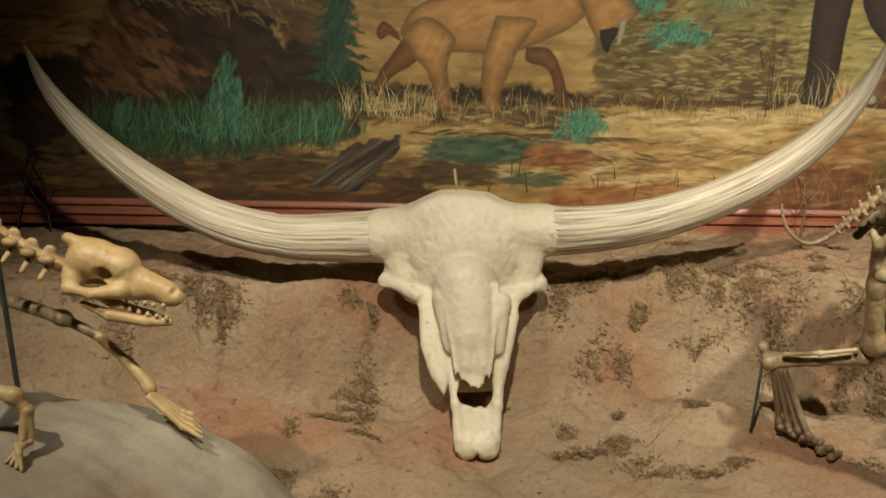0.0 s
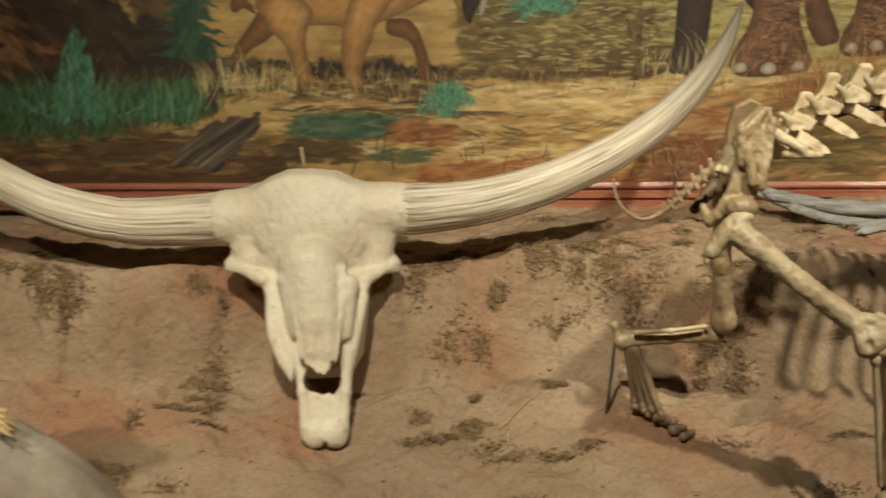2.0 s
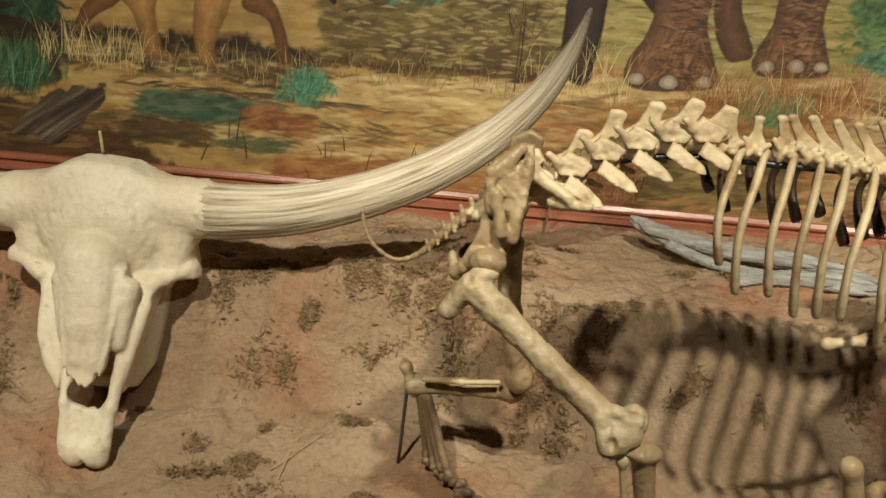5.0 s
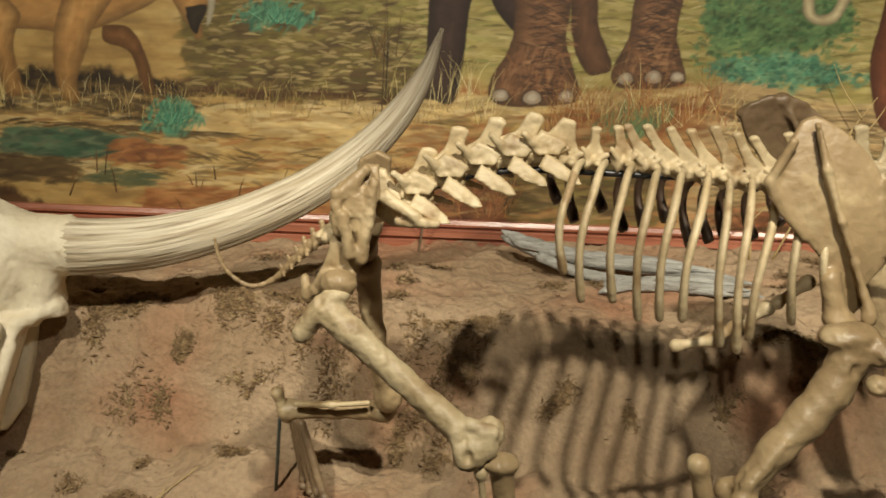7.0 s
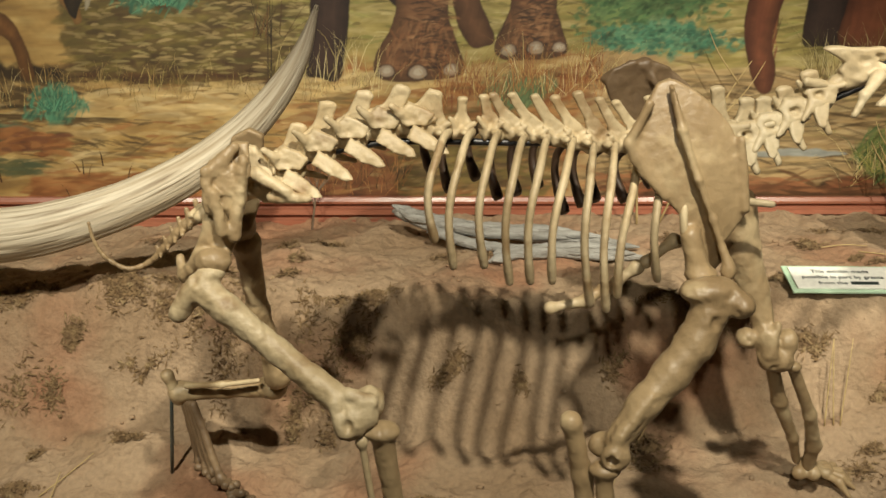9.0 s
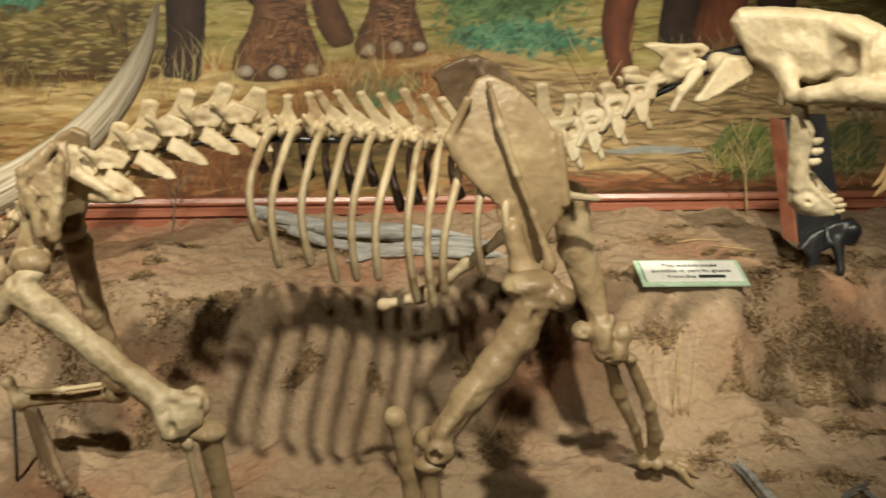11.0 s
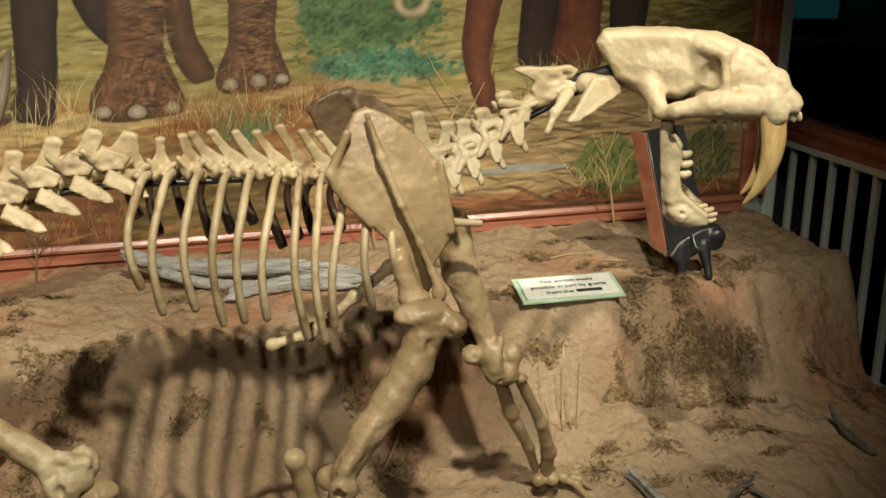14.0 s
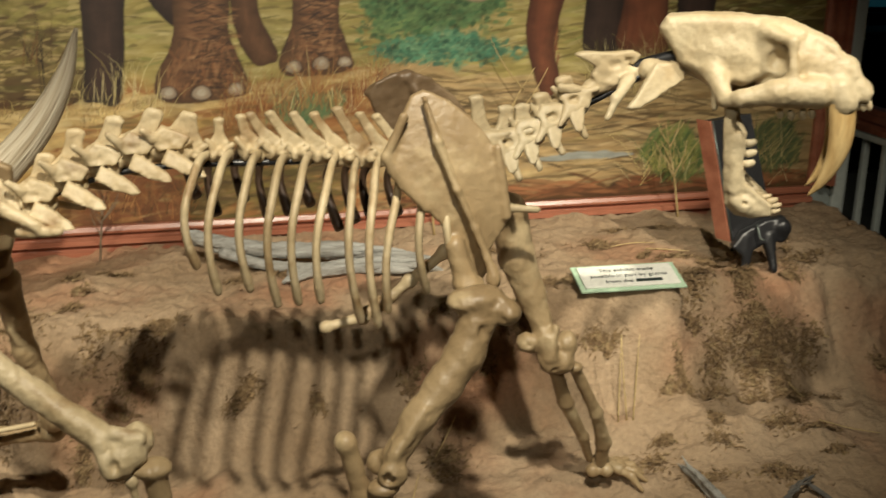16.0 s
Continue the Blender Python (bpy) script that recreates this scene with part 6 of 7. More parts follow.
for n, (x, z, h) in enumerate([(-0.552, 0.872, 0.016), (-0.572, 0.872, 0.007), (-0.590, 0.876, 0.008), (-0.608, 0.878, 0.010), (-0.628, 0.882, 0.010), (-0.546, 0.846, 0.010), (-0.566, 0.850, 0.007), (-0.585, 0.852, 0.008), (-0.604, 0.856, 0.009), (-0.623, 0.860, 0.009)]):
    sculpt("tooth", [cone((x, 2.010, z), (x + 0.001, 2.010, z + 0.75 * (-h if n < 5 else h)), 0.0055, 0.0015)], [], 0.0018, SKULL, wskull)
for n, (x, z) in enumerate([(-0.785, 0.950), (-0.822, 0.963), (-0.858, 0.983), (-0.895, 1.005), (-0.932, 1.025), (-0.97, 1.035)]):
    sculpt("neck_vertebra", [cone((x - 0.015, 2.03, z + 0.006), (x + 0.015, 2.03, z - 0.006), 0.015, 0.015), ball((x, 1.998, z + 0.012), (0.017, 0.012, 0.010)), cone((x, 2.02, z), (x - 0.012, 1.99, z - 0.026), 0.009, 0.006),
                             ball((x - 0.004, 2.03, z + 0.022), (0.014, 0.008, 0.013)), cone((x, 2.04, z), (x - 0.012, 2.07, z - 0.026), 0.009, 0.006)], [], 0.0028, WOLFBONE, wolf, k=0.007, lump=0.0005)
sculpt("shoulder_blade", [plate([(-1.02, 1.06), (-0.98, 1.05), (-0.945, 0.92), (-0.94, 0.87), (-0.975, 0.86), (-1.03, 0.95)], 1.93, 0.008)], [], 0.004, WOLFBONE, wolf)
sculpt("humerus", [cone((-0.955, 1.92, 0.86), (-0.915, 1.87, 0.76), 0.016, 0.013), ball((-0.955, 1.92, 0.865), 0.022), ball((-0.912, 1.87, 0.755), 0.018)], [], 0.0035, WOLFBONE, wolf, k=0.01)
sculpt("radius", [cone((-0.91, 1.87, 0.748), (-0.815, 1.86, 0.722), 0.015, 0.014), ball((-0.808, 1.86, 0.722), (0.020, 0.018, 0.018)), cone((-0.81, 1.86, 0.718), (-0.788, 1.858, 0.70), 0.013, 0.012)], [], 0.003, WOLFBONE, wolf, k=0.008, lump=0.0006)
sculpt("foot_bone", [ball((-0.782, 1.857, 0.694), (0.014, 0.014, 0.012)), cone((-0.780, 1.857, 0.69), (-0.774, 1.845, 0.642), 0.010, 0.009), cone((-0.786, 1.852, 0.69), (-0.784, 1.832, 0.642), 0.009, 0.009)], [], 0.0026, WOLFBONE, wolf, k=0.005)
# far fore limb stretched to its paw
sculpt("humerus", [cone((-0.97, 2.09, 0.86), (-0.80, 2.11, 0.80), 0.015, 0.014), ball((-0.80, 2.11, 0.80), (0.02, 0.02, 0.018)), cone((-0.80, 2.11, 0.80), (-0.725, 2.10, 0.770), 0.012, 0.011)], [], 0.0034, BONE_DARK, wolf, k=0.01)
sculpt("radius", [cone((-0.725, 2.10, 0.770), (-0.655, 2.09, 0.715), 0.011, 0.010), cone((-0.655, 2.09, 0.715), (-0.612, 2.08, 0.672), 0.012, 0.015), ball((-0.605, 2.075, 0.662), 0.016)], [], 0.003, WOLFBONE, wolf, k=0.008, lump=0.0004)


def boulder_height(x, y):
    q = 1 - np.abs((x + 0.88) / 0.70) ** 3 - np.abs((y - 1.80) / 0.52) ** 3
    return 0.22 + 0.42 * np.sign(q) * np.abs(q) ** (1 / 3) - 0.12 * (x + 0.85) + 0.16 * (y - 2.05) + 0.012 * wave(x * 1.3, y * 1.3) + 0.006 * rubble(x * 8, y * 8)


for n in range(4):
    a, b = (-0.598, 2.072 - 0.008 * n, 0.652), (-0.535 + 0.004 * n, 2.085 - 0.016 * n, 0.606 - 0.004 * n)
    sculpt("foot_bone", [cone(a, b, 0.008, 0.007), ball(b, 0.0085)], [], 0.0024, WOLFBONE, wolf, k=0.004)
    t = (-0.50 + 0.008 * n, 2.09 - 0.026 * n)
    sculpt("toe_bone", [cone(b, ((b[0] + t[0]) / 2, (b[1] + t[1]) / 2, b[2] - 0.004), 0.007, 0.006), cone(((b[0] + t[0]) / 2, (b[1] + t[1]) / 2, b[2] - 0.006), (t[0], t[1], 0.582), 0.006, 0.003)], [], 0.0024, WOLFBONE, wolf, k=0.004)
    b2 = (-0.772 - 0.006 * n, 1.84 - 0.008 * n, 0.636)
    t2 = (-0.802 + 0.012 * n, 1.79 - 0.004 * n)
    sculpt("toe_bone", [cone(b2, ((b2[0] + t2[0]) / 2, (b2[1] + t2[1]) / 2, 0.630), 0.007, 0.007), cone(((b2[0] + t2[0]) / 2, (b2[1] + t2[1]) / 2, 0.627), (t2[0], t2[1], float(boulder_height(*t2)) + 0.004), 0.007, 0.004)], [], 0.0026, WOLFBONE, wolf, k=0.004)
raw("support_rod", *tube([(-0.905, 2.03, 1.01, 0.006), (-0.885, 2.05, 0.70, 0.006), (-0.872, 2.06, 0.50, 0.006)], 8, 10), STEEL, wolf)

# boulder
bx, by = np.meshgrid(np.linspace(-1.58, -0.16, 110), np.linspace(1.29, 2.31, 96))
bz = np.maximum(boulder_height(bx, by), 0.16)
i = (np.arange(95)[:, None] * 110 + np.arange(109)[None]).ravel()
boulder = raw("boulder", np.stack([bx, by, bz], -1).reshape(-1, 3), np.stack([i, i + 1, i + 111, i + 110], 1), ROCK)
tagged(boulder, "smooth grey boulder half sunk in the dirt", "rock")

# ---- driftwood on the ledge ----


def driftwood(label, rows, seed, fork=(), mat=DRIFT):
    d = thing("driftwood", label, "driftwood", group="driftwood")
    r = np.random.default_rng(seed)
    p = spline(rows, 40)
    for k in range(8):
        i, j = (0, 40) if k == 0 else (r.integers(0, 14), r.integers(24, 41))
        q = p[i:j:3].copy()
        q[:, :3] += p[:, 3].mean() * np.array([0.0, r.normal(0, 0.75), abs(r.normal(0, 0.35))]) * (k > 0)
        q[:, 1:3] += r.normal(0, 0.0022, (len(q), 2)) + 0.010 * np.sin(np.linspace(0, 3, len(q)) * r.uniform(0.5, 2) + k)[:, None] * (0.6, 0.3)
        q[:, 3] *= r.uniform(0.28, 0.5) * (1.5 if k == 0 else 1) * np.r_[0.35, np.ones(len(q) - 2), 0.25]
        raw("splinter" if k else "log", *tube(q, 60, 16, 0.8, 0.05, 0.20, seed + k), mat, d)
    for f in fork:
        raw("branch", *tube(f, 24, 14, 0.8, 0.05, 0.15, seed + 1), mat, d)


driftwood("split grey driftwood branch lying on the dirt ledge", [(1.268, 3.03, 0.905, 0.016), (1.34, 3.0, 0.885, 0.030), (1.46, 2.97, 0.872, 0.030), (1.60, 2.95, 0.870, 0.028), (1.74, 2.93, 0.872, 0.034), (1.88, 2.90, 0.868, 0.014)], 11,
          [[(1.36, 2.985, 0.872, 0.012), (1.47, 2.93, 0.852, 0.014), (1.60, 2.90, 0.85, 0.012)]])
driftwood("weathered pale driftwood stick beside a longer branch", [(1.50, 2.84, 0.838, 0.014), (1.57, 2.86, 0.846, 0.024), (1.68, 2.88, 0.854, 0.026), (1.80, 2.87, 0.856, 0.020), (1.90, 2.85, 0.850, 0.010)], 17)
def resting(places):
    """Rows of a branch that lies on the dirt, from (x, y, lift, radius)."""
    return [(x, y, on_ground(x, y) + lift, r) for x, y, lift, r in places]


driftwood("dark weathered driftwood branch at the foot of the bank", resting([(2.295, 2.30, 0.02, 0.006), (2.31, 2.20, 0.014, 0.016), (2.345, 2.11, 0.012, 0.018), (2.40, 2.05, 0.012, 0.016), (2.46, 2.0, 0.012, 0.012)]), 23)
driftwood("thin forked grey twig at the foot of the bank", resting([(2.55, 2.185, 0.03, 0.004), (2.48, 2.15, 0.03, 0.006), (2.41, 2.10, 0.012, 0.006)]), 29, [resting([(2.53, 2.175, 0.028, 0.004), (2.56, 2.12, 0.018, 0.005), (2.57, 2.05, 0.010, 0.004)])], mat=DRIFTDARK)
driftwood("broken grey branch propped in the dirt", [(2.84, 2.36, on_ground(2.84, 2.36) + 0.07, 0.006), (2.86, 2.32, on_ground(2.86, 2.32) + 0.02, 0.010), (2.90, 2.25, on_ground(2.9, 2.25) + 0.01, 0.010)], 31, mat=DRIFTDARK)


# ---- dead twigs before the mural ----


def twig(label, root, height, lean, seed, mat, n=5):
    t = thing("dead_plant", label, "plant", group="dead plants")
    r = random.Random(seed)
    x, y = root
    z = on_ground(x, y)
    stem = [(x, y, z - 0.01, 0.0032), (x + lean * 0.35, y, z + height * 0.4, 0.0028), (x + lean * 0.7, y + 0.005, z + height * 0.75, 0.002), (x + lean, y, z + height, 0.001)]
    raw("stem", *tube(stem, 14, 7, 1, 0.05, 0, seed), mat, t)
    for k in range(n):
        u = r.uniform(0.3, 0.9)
        a = r.choice((-1, 1)) * r.uniform(0.3, 1.0)
        bx, bz = x + lean * u, z + height * u
        l = height * r.uniform(0.25, 0.5) * (1.2 - u * 0.6)
        raw("branch", *tube([(bx, y, bz, 0.002), (bx + a * l * 0.5, y + r.uniform(-0.01, 0.01), bz + l * 0.55, 0.0016), (bx + a * l * 0.8, y, bz + l, 0.0008)], 9, 6, 1, 0.05, 0, seed + k), mat, t)


twig("leafless grey-brown twig standing before the picture frame", (1.06, 3.12), 0.17, 0.02, 1, TWIG, 6)
twig("black leafless twig standing before the picture frame", (-1.30, 3.08), 0.26, 0.05, 2, TWIGDARK, 7)
twig("black leafless twig standing before the picture frame", (-1.20, 3.10), 0.20, -0.03, 3, TWIGDARK, 5)
twig("pale forked dead twig standing on the ledge", (1.98, 3.12), 0.44, 0.20, 4, STRAW, 5)
twig("dry yellow tuft of stalks on the ledge", (1.92, 3.10), 0.34, -0.04, 6, STRAW, 8)
twig("dry pale stalks standing on the ledge", (2.62, 3.12), 0.26, -0.06, 8, STRAW, 7)


def straw(label, rows):
    s = thing("straw_stalk", label, "straw", group="straw stalks")
    raw("stalk", *tube(rows, 8, 6, 1, 0.04), STRAW, s)


def lying(x0, y0, x1, y1, lift=0.012):
    xm, ym = (x0 + x1) / 2, (y0 + y1) / 2
    return [(x0, y0, on_ground(x0, y0) + 0.004, 0.0014), (xm, ym, max(on_ground(xm, ym), (on_ground(x0, y0) + on_ground(x1, y1)) / 2) + 0.004, 0.0014), (x1, y1, on_ground(x1, y1) + lift, 0.0011)]


for a in [(0.53, 2.42, 0.62, 2.53), (0.55, 2.36, 0.56, 2.48), (2.68, 2.40, 2.80, 2.34), (2.66, 2.52, 2.67, 2.46), (1.80, 2.45, 1.86, 2.52), (2.42, 2.86, 2.52, 2.82), (2.35, 2.92, 2.46, 2.9), (1.72, 2.30, 1.75, 2.38)]:
    straw("pale dry straw stalk lying on the dirt", lying(*a))
for x, dx in ((2.215, 0.004), (2.235, -0.006), (2.25, 0.008)):
    straw("pale dry straw stalk leaning against the bank", [(x, 2.45, on_ground(x, 2.45), 0.0018), (x + dx, 2.47, on_ground(x, 2.45) + 0.09, 0.0016), (x + 2 * dx, 2.49, on_ground(x, 2.45) + 0.19, 0.001)])

# ---- sign ----
sign = thing("sign", "white printed card with a pale green border lying on the ledge", "sign")
SM = pose(2.293, 2.650, 0.876, 13, -2, -3)


def flat(name, x, y, z, m, label=""):
    bm = block(-x / 2, -y / 2, z, x / 2, y / 2, z + 0.004, 0.0005)
    bmesh.ops.transform(bm, matrix=SM, verts=bm.verts)
    return part(name, bm, m, sign, label)


flat("board", 0.252, 0.112, 0.0, GREENCARD, "pale green card border")
flat("card", 0.228, 0.090, 0.0045, PAPER, "white printed card")
for n, (words, y) in enumerate([("This exhibit made", 0.018), ("possible in part by grants", -0.006), ("from the", -0.031)]):
    curve = bpy.data.curves.new("lettering", "FONT")
    curve.body, curve.size, curve.align_x, curve.extrude = words, 0.0185, "CENTER" if n < 2 else "RIGHT", 0.0003
    curve.materials.append(INK)
    ob = new("lettering", curve)
    ob.matrix_world = SM @ pose(0.0 if n < 2 else 0.004, y, 0.0092)
    ob.parent = sign
bm = block(0.012, -0.031, 0.009, 0.075, -0.019, 0.0095, 0)
bmesh.ops.transform(bm, matrix=SM, verts=bm.verts)
part("printed_bar", bm, INK, sign)
for dx in (-0.09, 0.09):
    p = SM @ Vector((dx, 0.03, 0))
    raw("stake", *tube([(p.x, p.y, p.z, 0.004), (p.x, p.y + 0.005, on_ground(p.x, p.y) - 0.02, 0.004)], 4, 8), STEEL, sign)

# ---- plaque on a small black easel ----
plaque = thing("plaque", "black framed plaque leaning on a small black easel", "plaque")
corners = [Vector(c) for c in ((2.580, 2.715, 0.937), (2.690, 2.735, 0.985), (2.640, 2.80, 1.235), (2.530, 2.78, 1.222))]
back = [c + Vector((-0.012, 0.03, -0.004)) for c in corners]
raw("board", corners + back, [(0, 1, 2, 3), (7, 6, 5, 4), (0, 4, 5, 1), (1, 5, 6, 2), (2, 6, 7, 3)], BLACK, plaque, "glossy black plaque face", smooth=False)
ce, out = corners, Vector((-0.006, -0.002, 0))
raw("edge_strip", [ce[0] + out, ce[3] + out, ce[3] + out + Vector((-0.02, 0.035, 0)), ce[0] + out + Vector((-0.02, 0.035, 0)), ce[0], ce[3], back[3], back[0]], [(0, 3, 2, 1), (0, 1, 5, 4), (4, 5, 6, 7), (2, 3, 7, 6), (1, 2, 6, 5), (0, 4, 7, 3)], WOODRED, plaque, "reddish wooden side edge", smooth=False)
raw("metal_trim", *join(tube([(*(ce[0] + Vector((0, -0.003, 0))), 0.0025), (*(ce[3] + Vector((0, -0.003, 0))), 0.0025)], 4, 6), tube([(*(ce[0] + Vector((0, -0.003, 0))), 0.0025), (*(ce[1] + Vector((0, -0.003, 0))), 0.0025)], 4, 6)), STEEL, plaque)
gzs = on_ground(2.6, 2.68)
sculpt("easel", [plate([(2.57, 0.93), (2.60, 0.905), (2.612, gzs), (2.625, 0.92), (2.655, 0.935), (2.672, gzs + 0.01), (2.685, 0.94), (2.70, 0.935), (2.715, 0.945), (2.725, 0.975), (2.71, 1.0), (2.66, 0.99), (2.60, 0.965)], 2.70, 0.012, 0, 0.3),
                 cone((2.61, 2.70, 0.95), (2.60, 2.68, gzs), 0.009, 0.006), cone((2.67, 2.70, 0.95), (2.675, 2.67, gzs), 0.012, 0.010), cone((2.64, 2.72, 0.96), (2.65, 2.84, on_ground(2.65, 2.84)), 0.009, 0.007), ball((2.705, 2.70, 0.97), (0.022, 0.014, 0.022))], [], 0.004, BLACK, plaque, "black scroll-shaped easel feet", k=0.008)
raw("hook", *tube([(2.632, 2.695, 0.985, 0.003), (2.634, 2.675, 0.955, 0.003), (2.645, 2.672, 0.95, 0.003)], 8, 6), STEEL, plaque)

# ---- railing ----
railing = thing("railing", "white baluster railing with a brown wooden handrail", "railing")
RX = 3.27
part("curb", block(RX - 0.03, 0.6, 0.0, RX + 0.03, 3.41, 0.455, 0.004), WHITE, railing, "low white painted curb")
part("bottom_rail", block(RX - 0.035, 0.6, 0.457, RX + 0.035, 3.41, 0.495, 0.006), WHITE, railing)
part("top_rail", block(RX - 0.028, 0.6, 1.075, RX + 0.028, 3.41, 1.098, 0.004), WHITE, railing)
hand = [(-0.032, 0.0), (-0.034, 0.018), (-0.026, 0.026), (-0.034, 0.036), (-0.034, 0.056), (-0.020, 0.070), (0.020, 0.070), (0.034, 0.056), (0.034, 0.036), (0.026, 0.026), (0.034, 0.018), (0.032, 0.0)]
nh = len(hand)
raw("handrail", [(RX + a, y, 1.1 + b) for y in (0.6, 3.41) for a, b in hand], [(k, nh + k, nh + (k + 1) % nh, (k + 1) % nh) for k in range(nh)] + [tuple(range(nh)), tuple(range(nh, 2 * nh))[::-1]], WOODRED, railing, "brown varnished moulded handrail", smooth=False)
bal_mesh = None
for k in range(27):
    y = 3.37 - 0.1025 * k
    if bal_mesh is None:
        bm = block(-0.010, -0.010, 0.493, 0.010, 0.010, 1.077, 0.004)
        b = part("baluster", bm, WHITE, railing)
        bal_mesh = b.data
        b.location = (RX, y, 0)
    else:
        b = new("baluster", bal_mesh)
        b.parent, b.location = railing, (RX, y, 0)

# ---- dim room beyond the railing ----
cab = thing("cabinet", "dark glazed display cabinet on a grey plinth in the dim room", "cabinet")
part("plinth", block(3.75, 5.2, 0.0, 5.9, 5.9, 0.50, 0.006), WALLPAINT, cab, "pale grey panelled plinth")
part("body", block(3.8, 5.25, 0.503, 4.98, 5.85, 1.16, 0.006), BLACK, cab)
part("side_post", block(4.985, 5.22, 0.503, 5.03, 5.85, 1.6, 0.004), WALLPAINT, cab)
part("worktop", block(3.75, 5.15, 1.165, 4.98, 5.88, 1.20, 0.005), WALLPAINT, cab, "pale worktop")
part("side_panel", block(5.04, 5.25, 0.503, 5.9, 5.85, 1.9, 0.006), WALLPAINT, cab)
# stands for a bluish pane above the worktop; the monitor form is made up
mon = thing("monitor", "dark monitor-shaped case around a faintly glowing teal pane", "monitor")
part("casing", block(4.55, 5.55, 1.26, 5.0 - 0.03, 5.62, 1.62, 0.008), BLACK, mon)
# emission added so the pane reads teal where little light reaches
glow = bpy.data.materials.new("glowing_teal_pane")
glow.use_nodes = True
glow.node_tree.nodes["Principled BSDF"].inputs["Base Color"].default_value = (0.02, 0.08, 0.10, 1)
glow.node_tree.nodes["Principled BSDF"].inputs["Emission Color"].default_value = (0.06, 0.35, 0.45, 1)
glow.node_tree.nodes["Principled BSDF"].inputs["Emission Strength"].default_value = 0.04
part("glow_pane", block(4.58, 5.543, 1.29, 4.94, 5.549, 1.59, 0), glow, mon, "teal pane with an added faint glow")
part("foot", block(4.66, 5.52, 1.201, 4.86, 5.66, 1.262, 0.006), BLACK, mon)
jar = thing("jar", "dark glossy jar on the worktop", "jar")
raw("jar_body", *tube([(4.32, 5.45, 1.201, 0.05), (4.32, 5.45, 1.24, 0.075), (4.32, 5.45, 1.36, 0.075), (4.32, 5.45, 1.43, 0.04), (4.32, 5.45, 1.50, 0.045)], 20, 24), BLACK, jar)

# ---- leaf litter and pebbles on the bank ----
rng2 = np.random.default_rng(21)
lv, lf = [], []


def litter(cx, cy, sx, sy, n, size=0.0064):
    """Curled flakes heaped round a few seeds."""
    seeds = np.stack([rng2.normal(cx, sx, max(3, n // 60)), rng2.normal(cy, sy, max(3, n // 60))], 1)
    m = int(n * 3.6)
    reach = rng2.uniform(0.3, 1.9, (len(seeds), 2)) * (0.017, 0.010)
    pick = (rng2.random(m) ** 1.6 * len(seeds)).astype(int)
    p = seeds[pick] + rng2.normal(0, 1, (m, 2)) * reach[pick]
    p = p[(p[:, 0] > -1.8) & (p[:, 0] < 3.15) & (p[:, 1] > 1.3) & (p[:, 1] < 3.14)]
    m, d = len(p), 0.01
    x, y = p.T
    nrm = np.stack([ground_height(x - d, y) - ground_height(x + d, y), ground_height(x, y - d) - ground_height(x, y + d), np.full(m, 2 * d)], 1)
    nrm /= np.linalg.norm(nrm, axis=1)[:, None]
    a = np.cross(rng2.normal(0, 1, (m, 3)), nrm)
    a /= np.linalg.norm(a, axis=1)[:, None]
    b = np.cross(nrm, a)
    l, w = size * rng2.uniform(0.5, 1.9, (m, 1)), size * rng2.uniform(0.12, 0.42, (m, 1))
    c = np.stack([x, y, ground_height(x, y)], 1) + nrm * rng2.uniform(0.0005, 0.009, (m, 1)) * rng2.random((m, 1))
    v = np.stack([c - a * l, c + b * w + nrm * w * 0.6, c + a * l + nrm * l * rng2.uniform(-0.5, 0.9, (m, 1)), c - b * w], 1)
    o = len(lv)
    lv.extend(v.reshape(-1, 3))
    for k in range(m):
        q = o + 4 * k
        lf.extend([(q, q + 1, q + 3), (q + 1, q + 2, q + 3)])


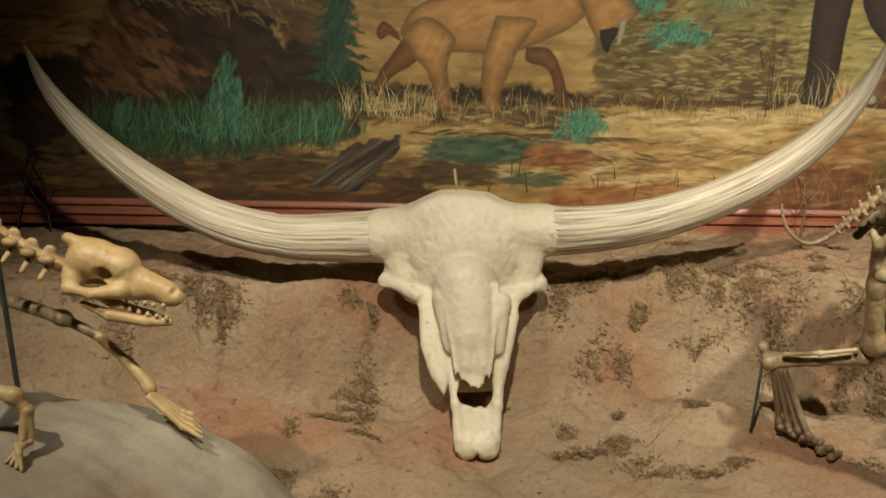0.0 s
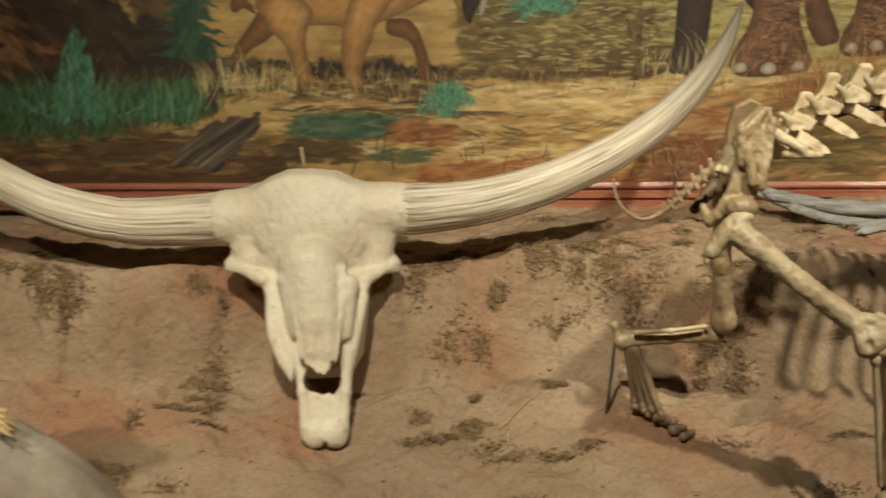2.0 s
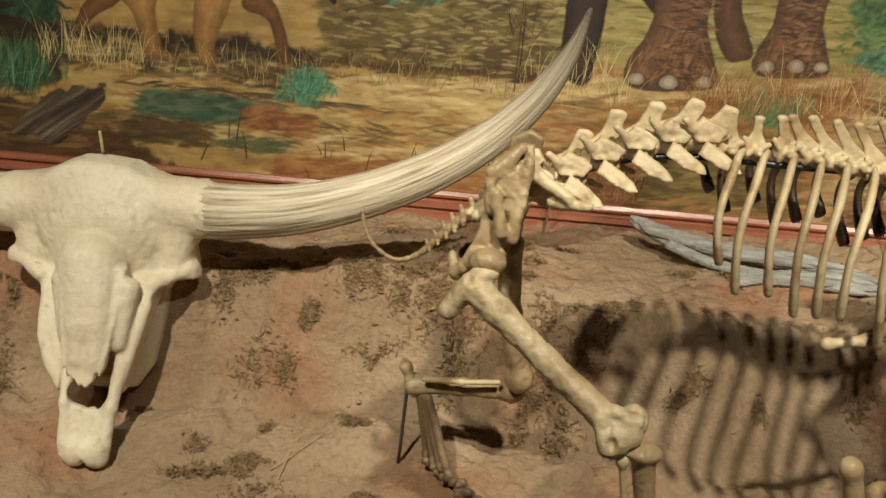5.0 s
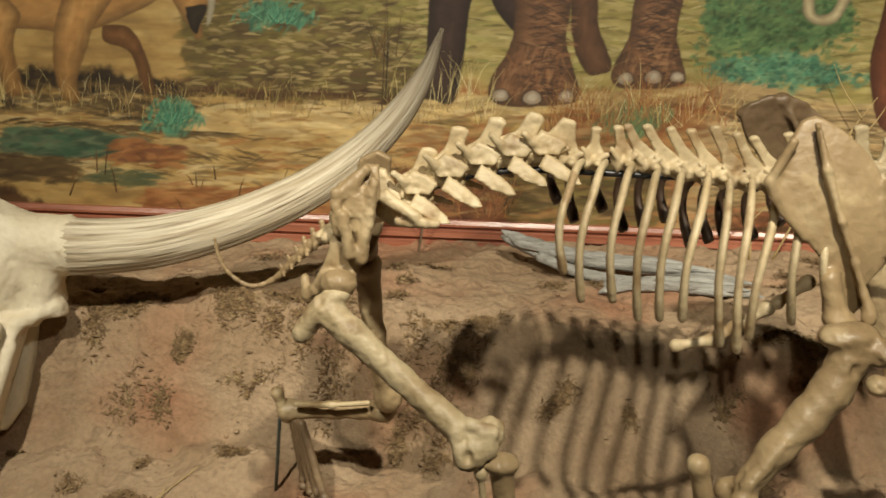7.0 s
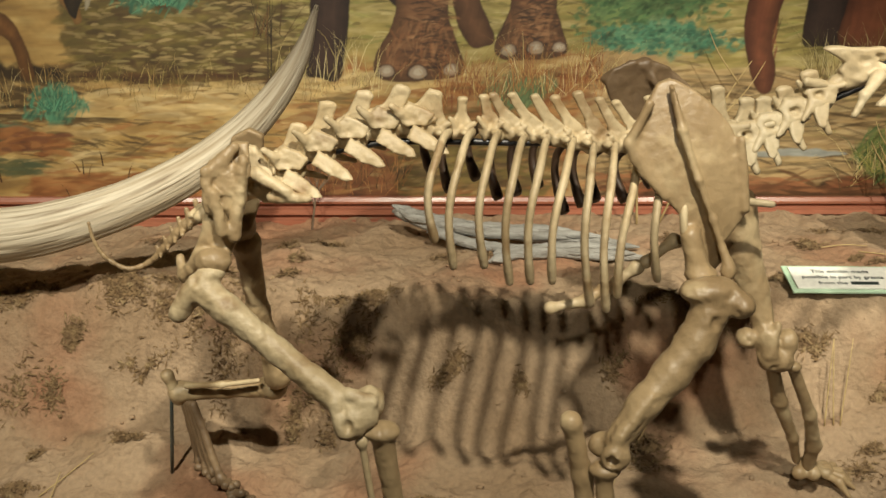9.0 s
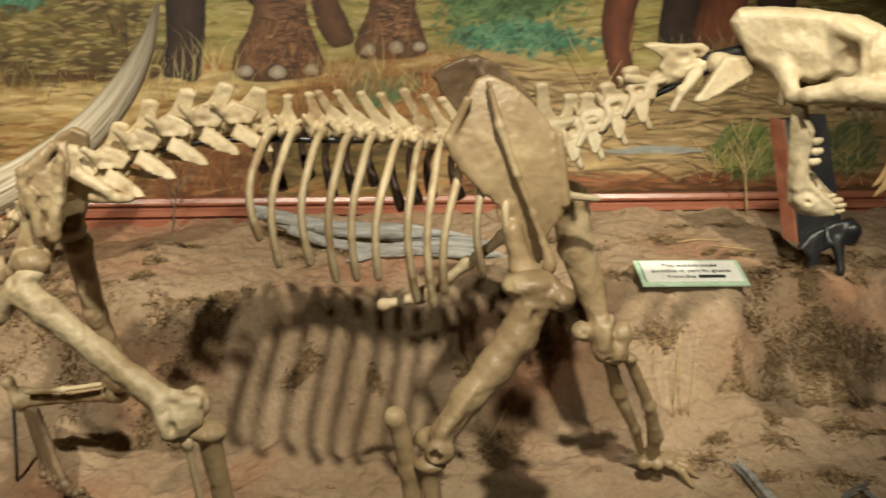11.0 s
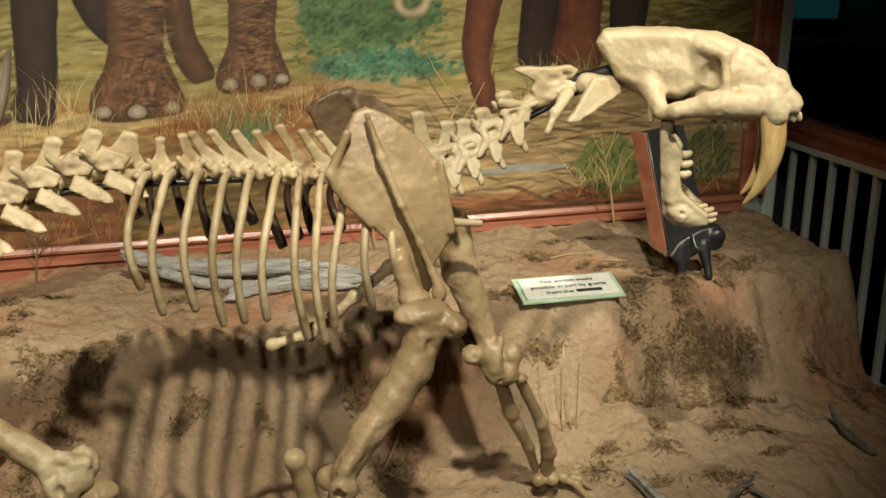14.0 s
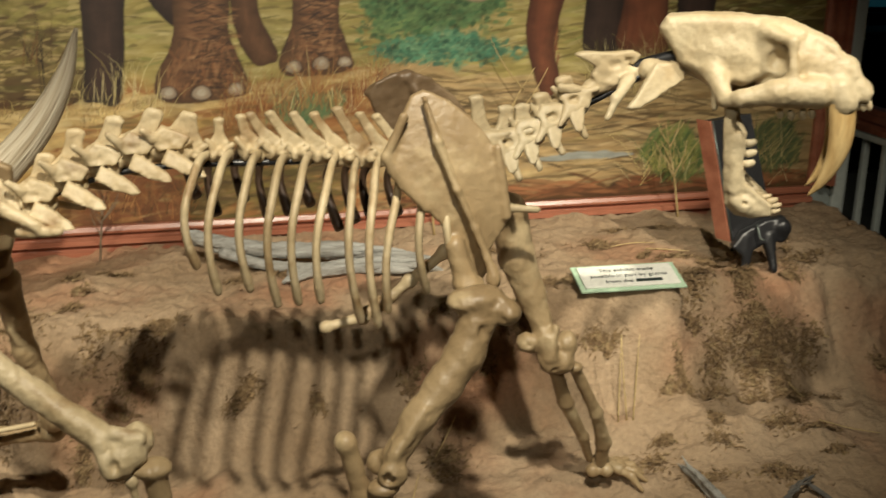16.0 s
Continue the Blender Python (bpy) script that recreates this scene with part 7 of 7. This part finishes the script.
spots = [(0.50, 2.74, 0.10, 0.035, 520), (0.68, 2.75, 0.08, 0.04, 420), (0.86, 2.70, 0.06, 0.05, 420), (0.84, 2.80, 0.10, 0.04, 260), (0.38, 2.78, 0.05, 0.03, 260), (1.10, 2.60, 0.08, 0.04, 320), (1.25, 2.62, 0.10, 0.03, 260),
         (0.44, 2.43, 0.07, 0.035, 380), (0.66, 2.36, 0.09, 0.03, 180), (-0.18, 2.66, 0.03, 0.05, 240), (-0.22, 2.55, 0.05, 0.04, 240), (-0.60, 2.70, 0.04, 0.05, 260), (-0.56, 2.62, 0.03, 0.06, 180), (-0.85, 2.72, 0.14, 0.05, 420),
         (-0.28, 2.20, 0.06, 0.05, 120), (-0.34, 2.0, 0.03, 0.12, 200), (-0.62, 2.33, 0.2, 0.03, 160), (2.45, 2.60, 0.12, 0.05, 620), (2.60, 2.57, 0.05, 0.05, 420), (2.72, 2.58, 0.03, 0.05, 220), (2.66, 2.50, 0.08, 0.03, 240), (2.30, 2.54, 0.06, 0.03, 240),
         (2.55, 2.75, 0.15, 0.06, 520), (2.80, 2.78, 0.10, 0.06, 300), (2.34, 2.36, 0.07, 0.03, 260), (2.62, 2.36, 0.10, 0.03, 220), (2.9, 2.5, 0.10, 0.05, 160), (1.35, 2.9, 0.10, 0.06, 220), (1.80, 2.36, 0.1, 0.05, 140), (1.50, 2.56, 0.15, 0.03, 200), (1.9, 2.58, 0.12, 0.03, 240),
         (2.0, 3.0, 0.18, 0.05, 220), (2.3, 2.95, 0.15, 0.06, 240), (1.1, 2.95, 0.12, 0.06, 160), (0.75, 2.95, 0.2, 0.06, 160), (1.25, 2.3, 0.2, 0.08, 140), (0.15, 2.35, 0.3, 0.1, 110), (2.0, 2.3, 0.25, 0.1, 160), (1.2, 2.6, 0.9, 0.25, 300), (0.2, 2.6, 0.5, 0.2, 150)]
for sp in spots:
    litter(*sp)
tagged(raw("leaf_litter", lv, lf, LITTER, smooth=False), "dry brown leaf litter strewn over the dirt bank", "leaf litter", kind="stuff")
pv, pf = [], []
ico = bmesh.new()
bmesh.ops.create_icosphere(ico, subdivisions=1, radius=1)
iv, jf = [v.co.copy() for v in ico.verts], [tuple(v.index for v in f.verts) for f in ico.faces]
ico.free()
px, py = rng2.uniform(-1.5, 3.1, 1500), rng2.uniform(1.6, 3.1, 1500)
pr = 0.002 + 0.006 * rng2.random(1500) ** 3
for x, y, r, z in zip(px, py, pr, ground_height(px, py) + pr * 0.3):
    o = len(pv)
    s = rng2.uniform(0.7, 1.3, 3)
    pv.extend([(x + v.x * r * s[0], y + v.y * r * s[1], z + v.z * r * 0.7 * s[2]) for v in iv])
    pf.extend([tuple(q + o for q in f) for f in jf])
tagged(raw("gravel", pv, pf, DIRT), "small dirt clods and pebbles on the bank", "gravel", kind="stuff")
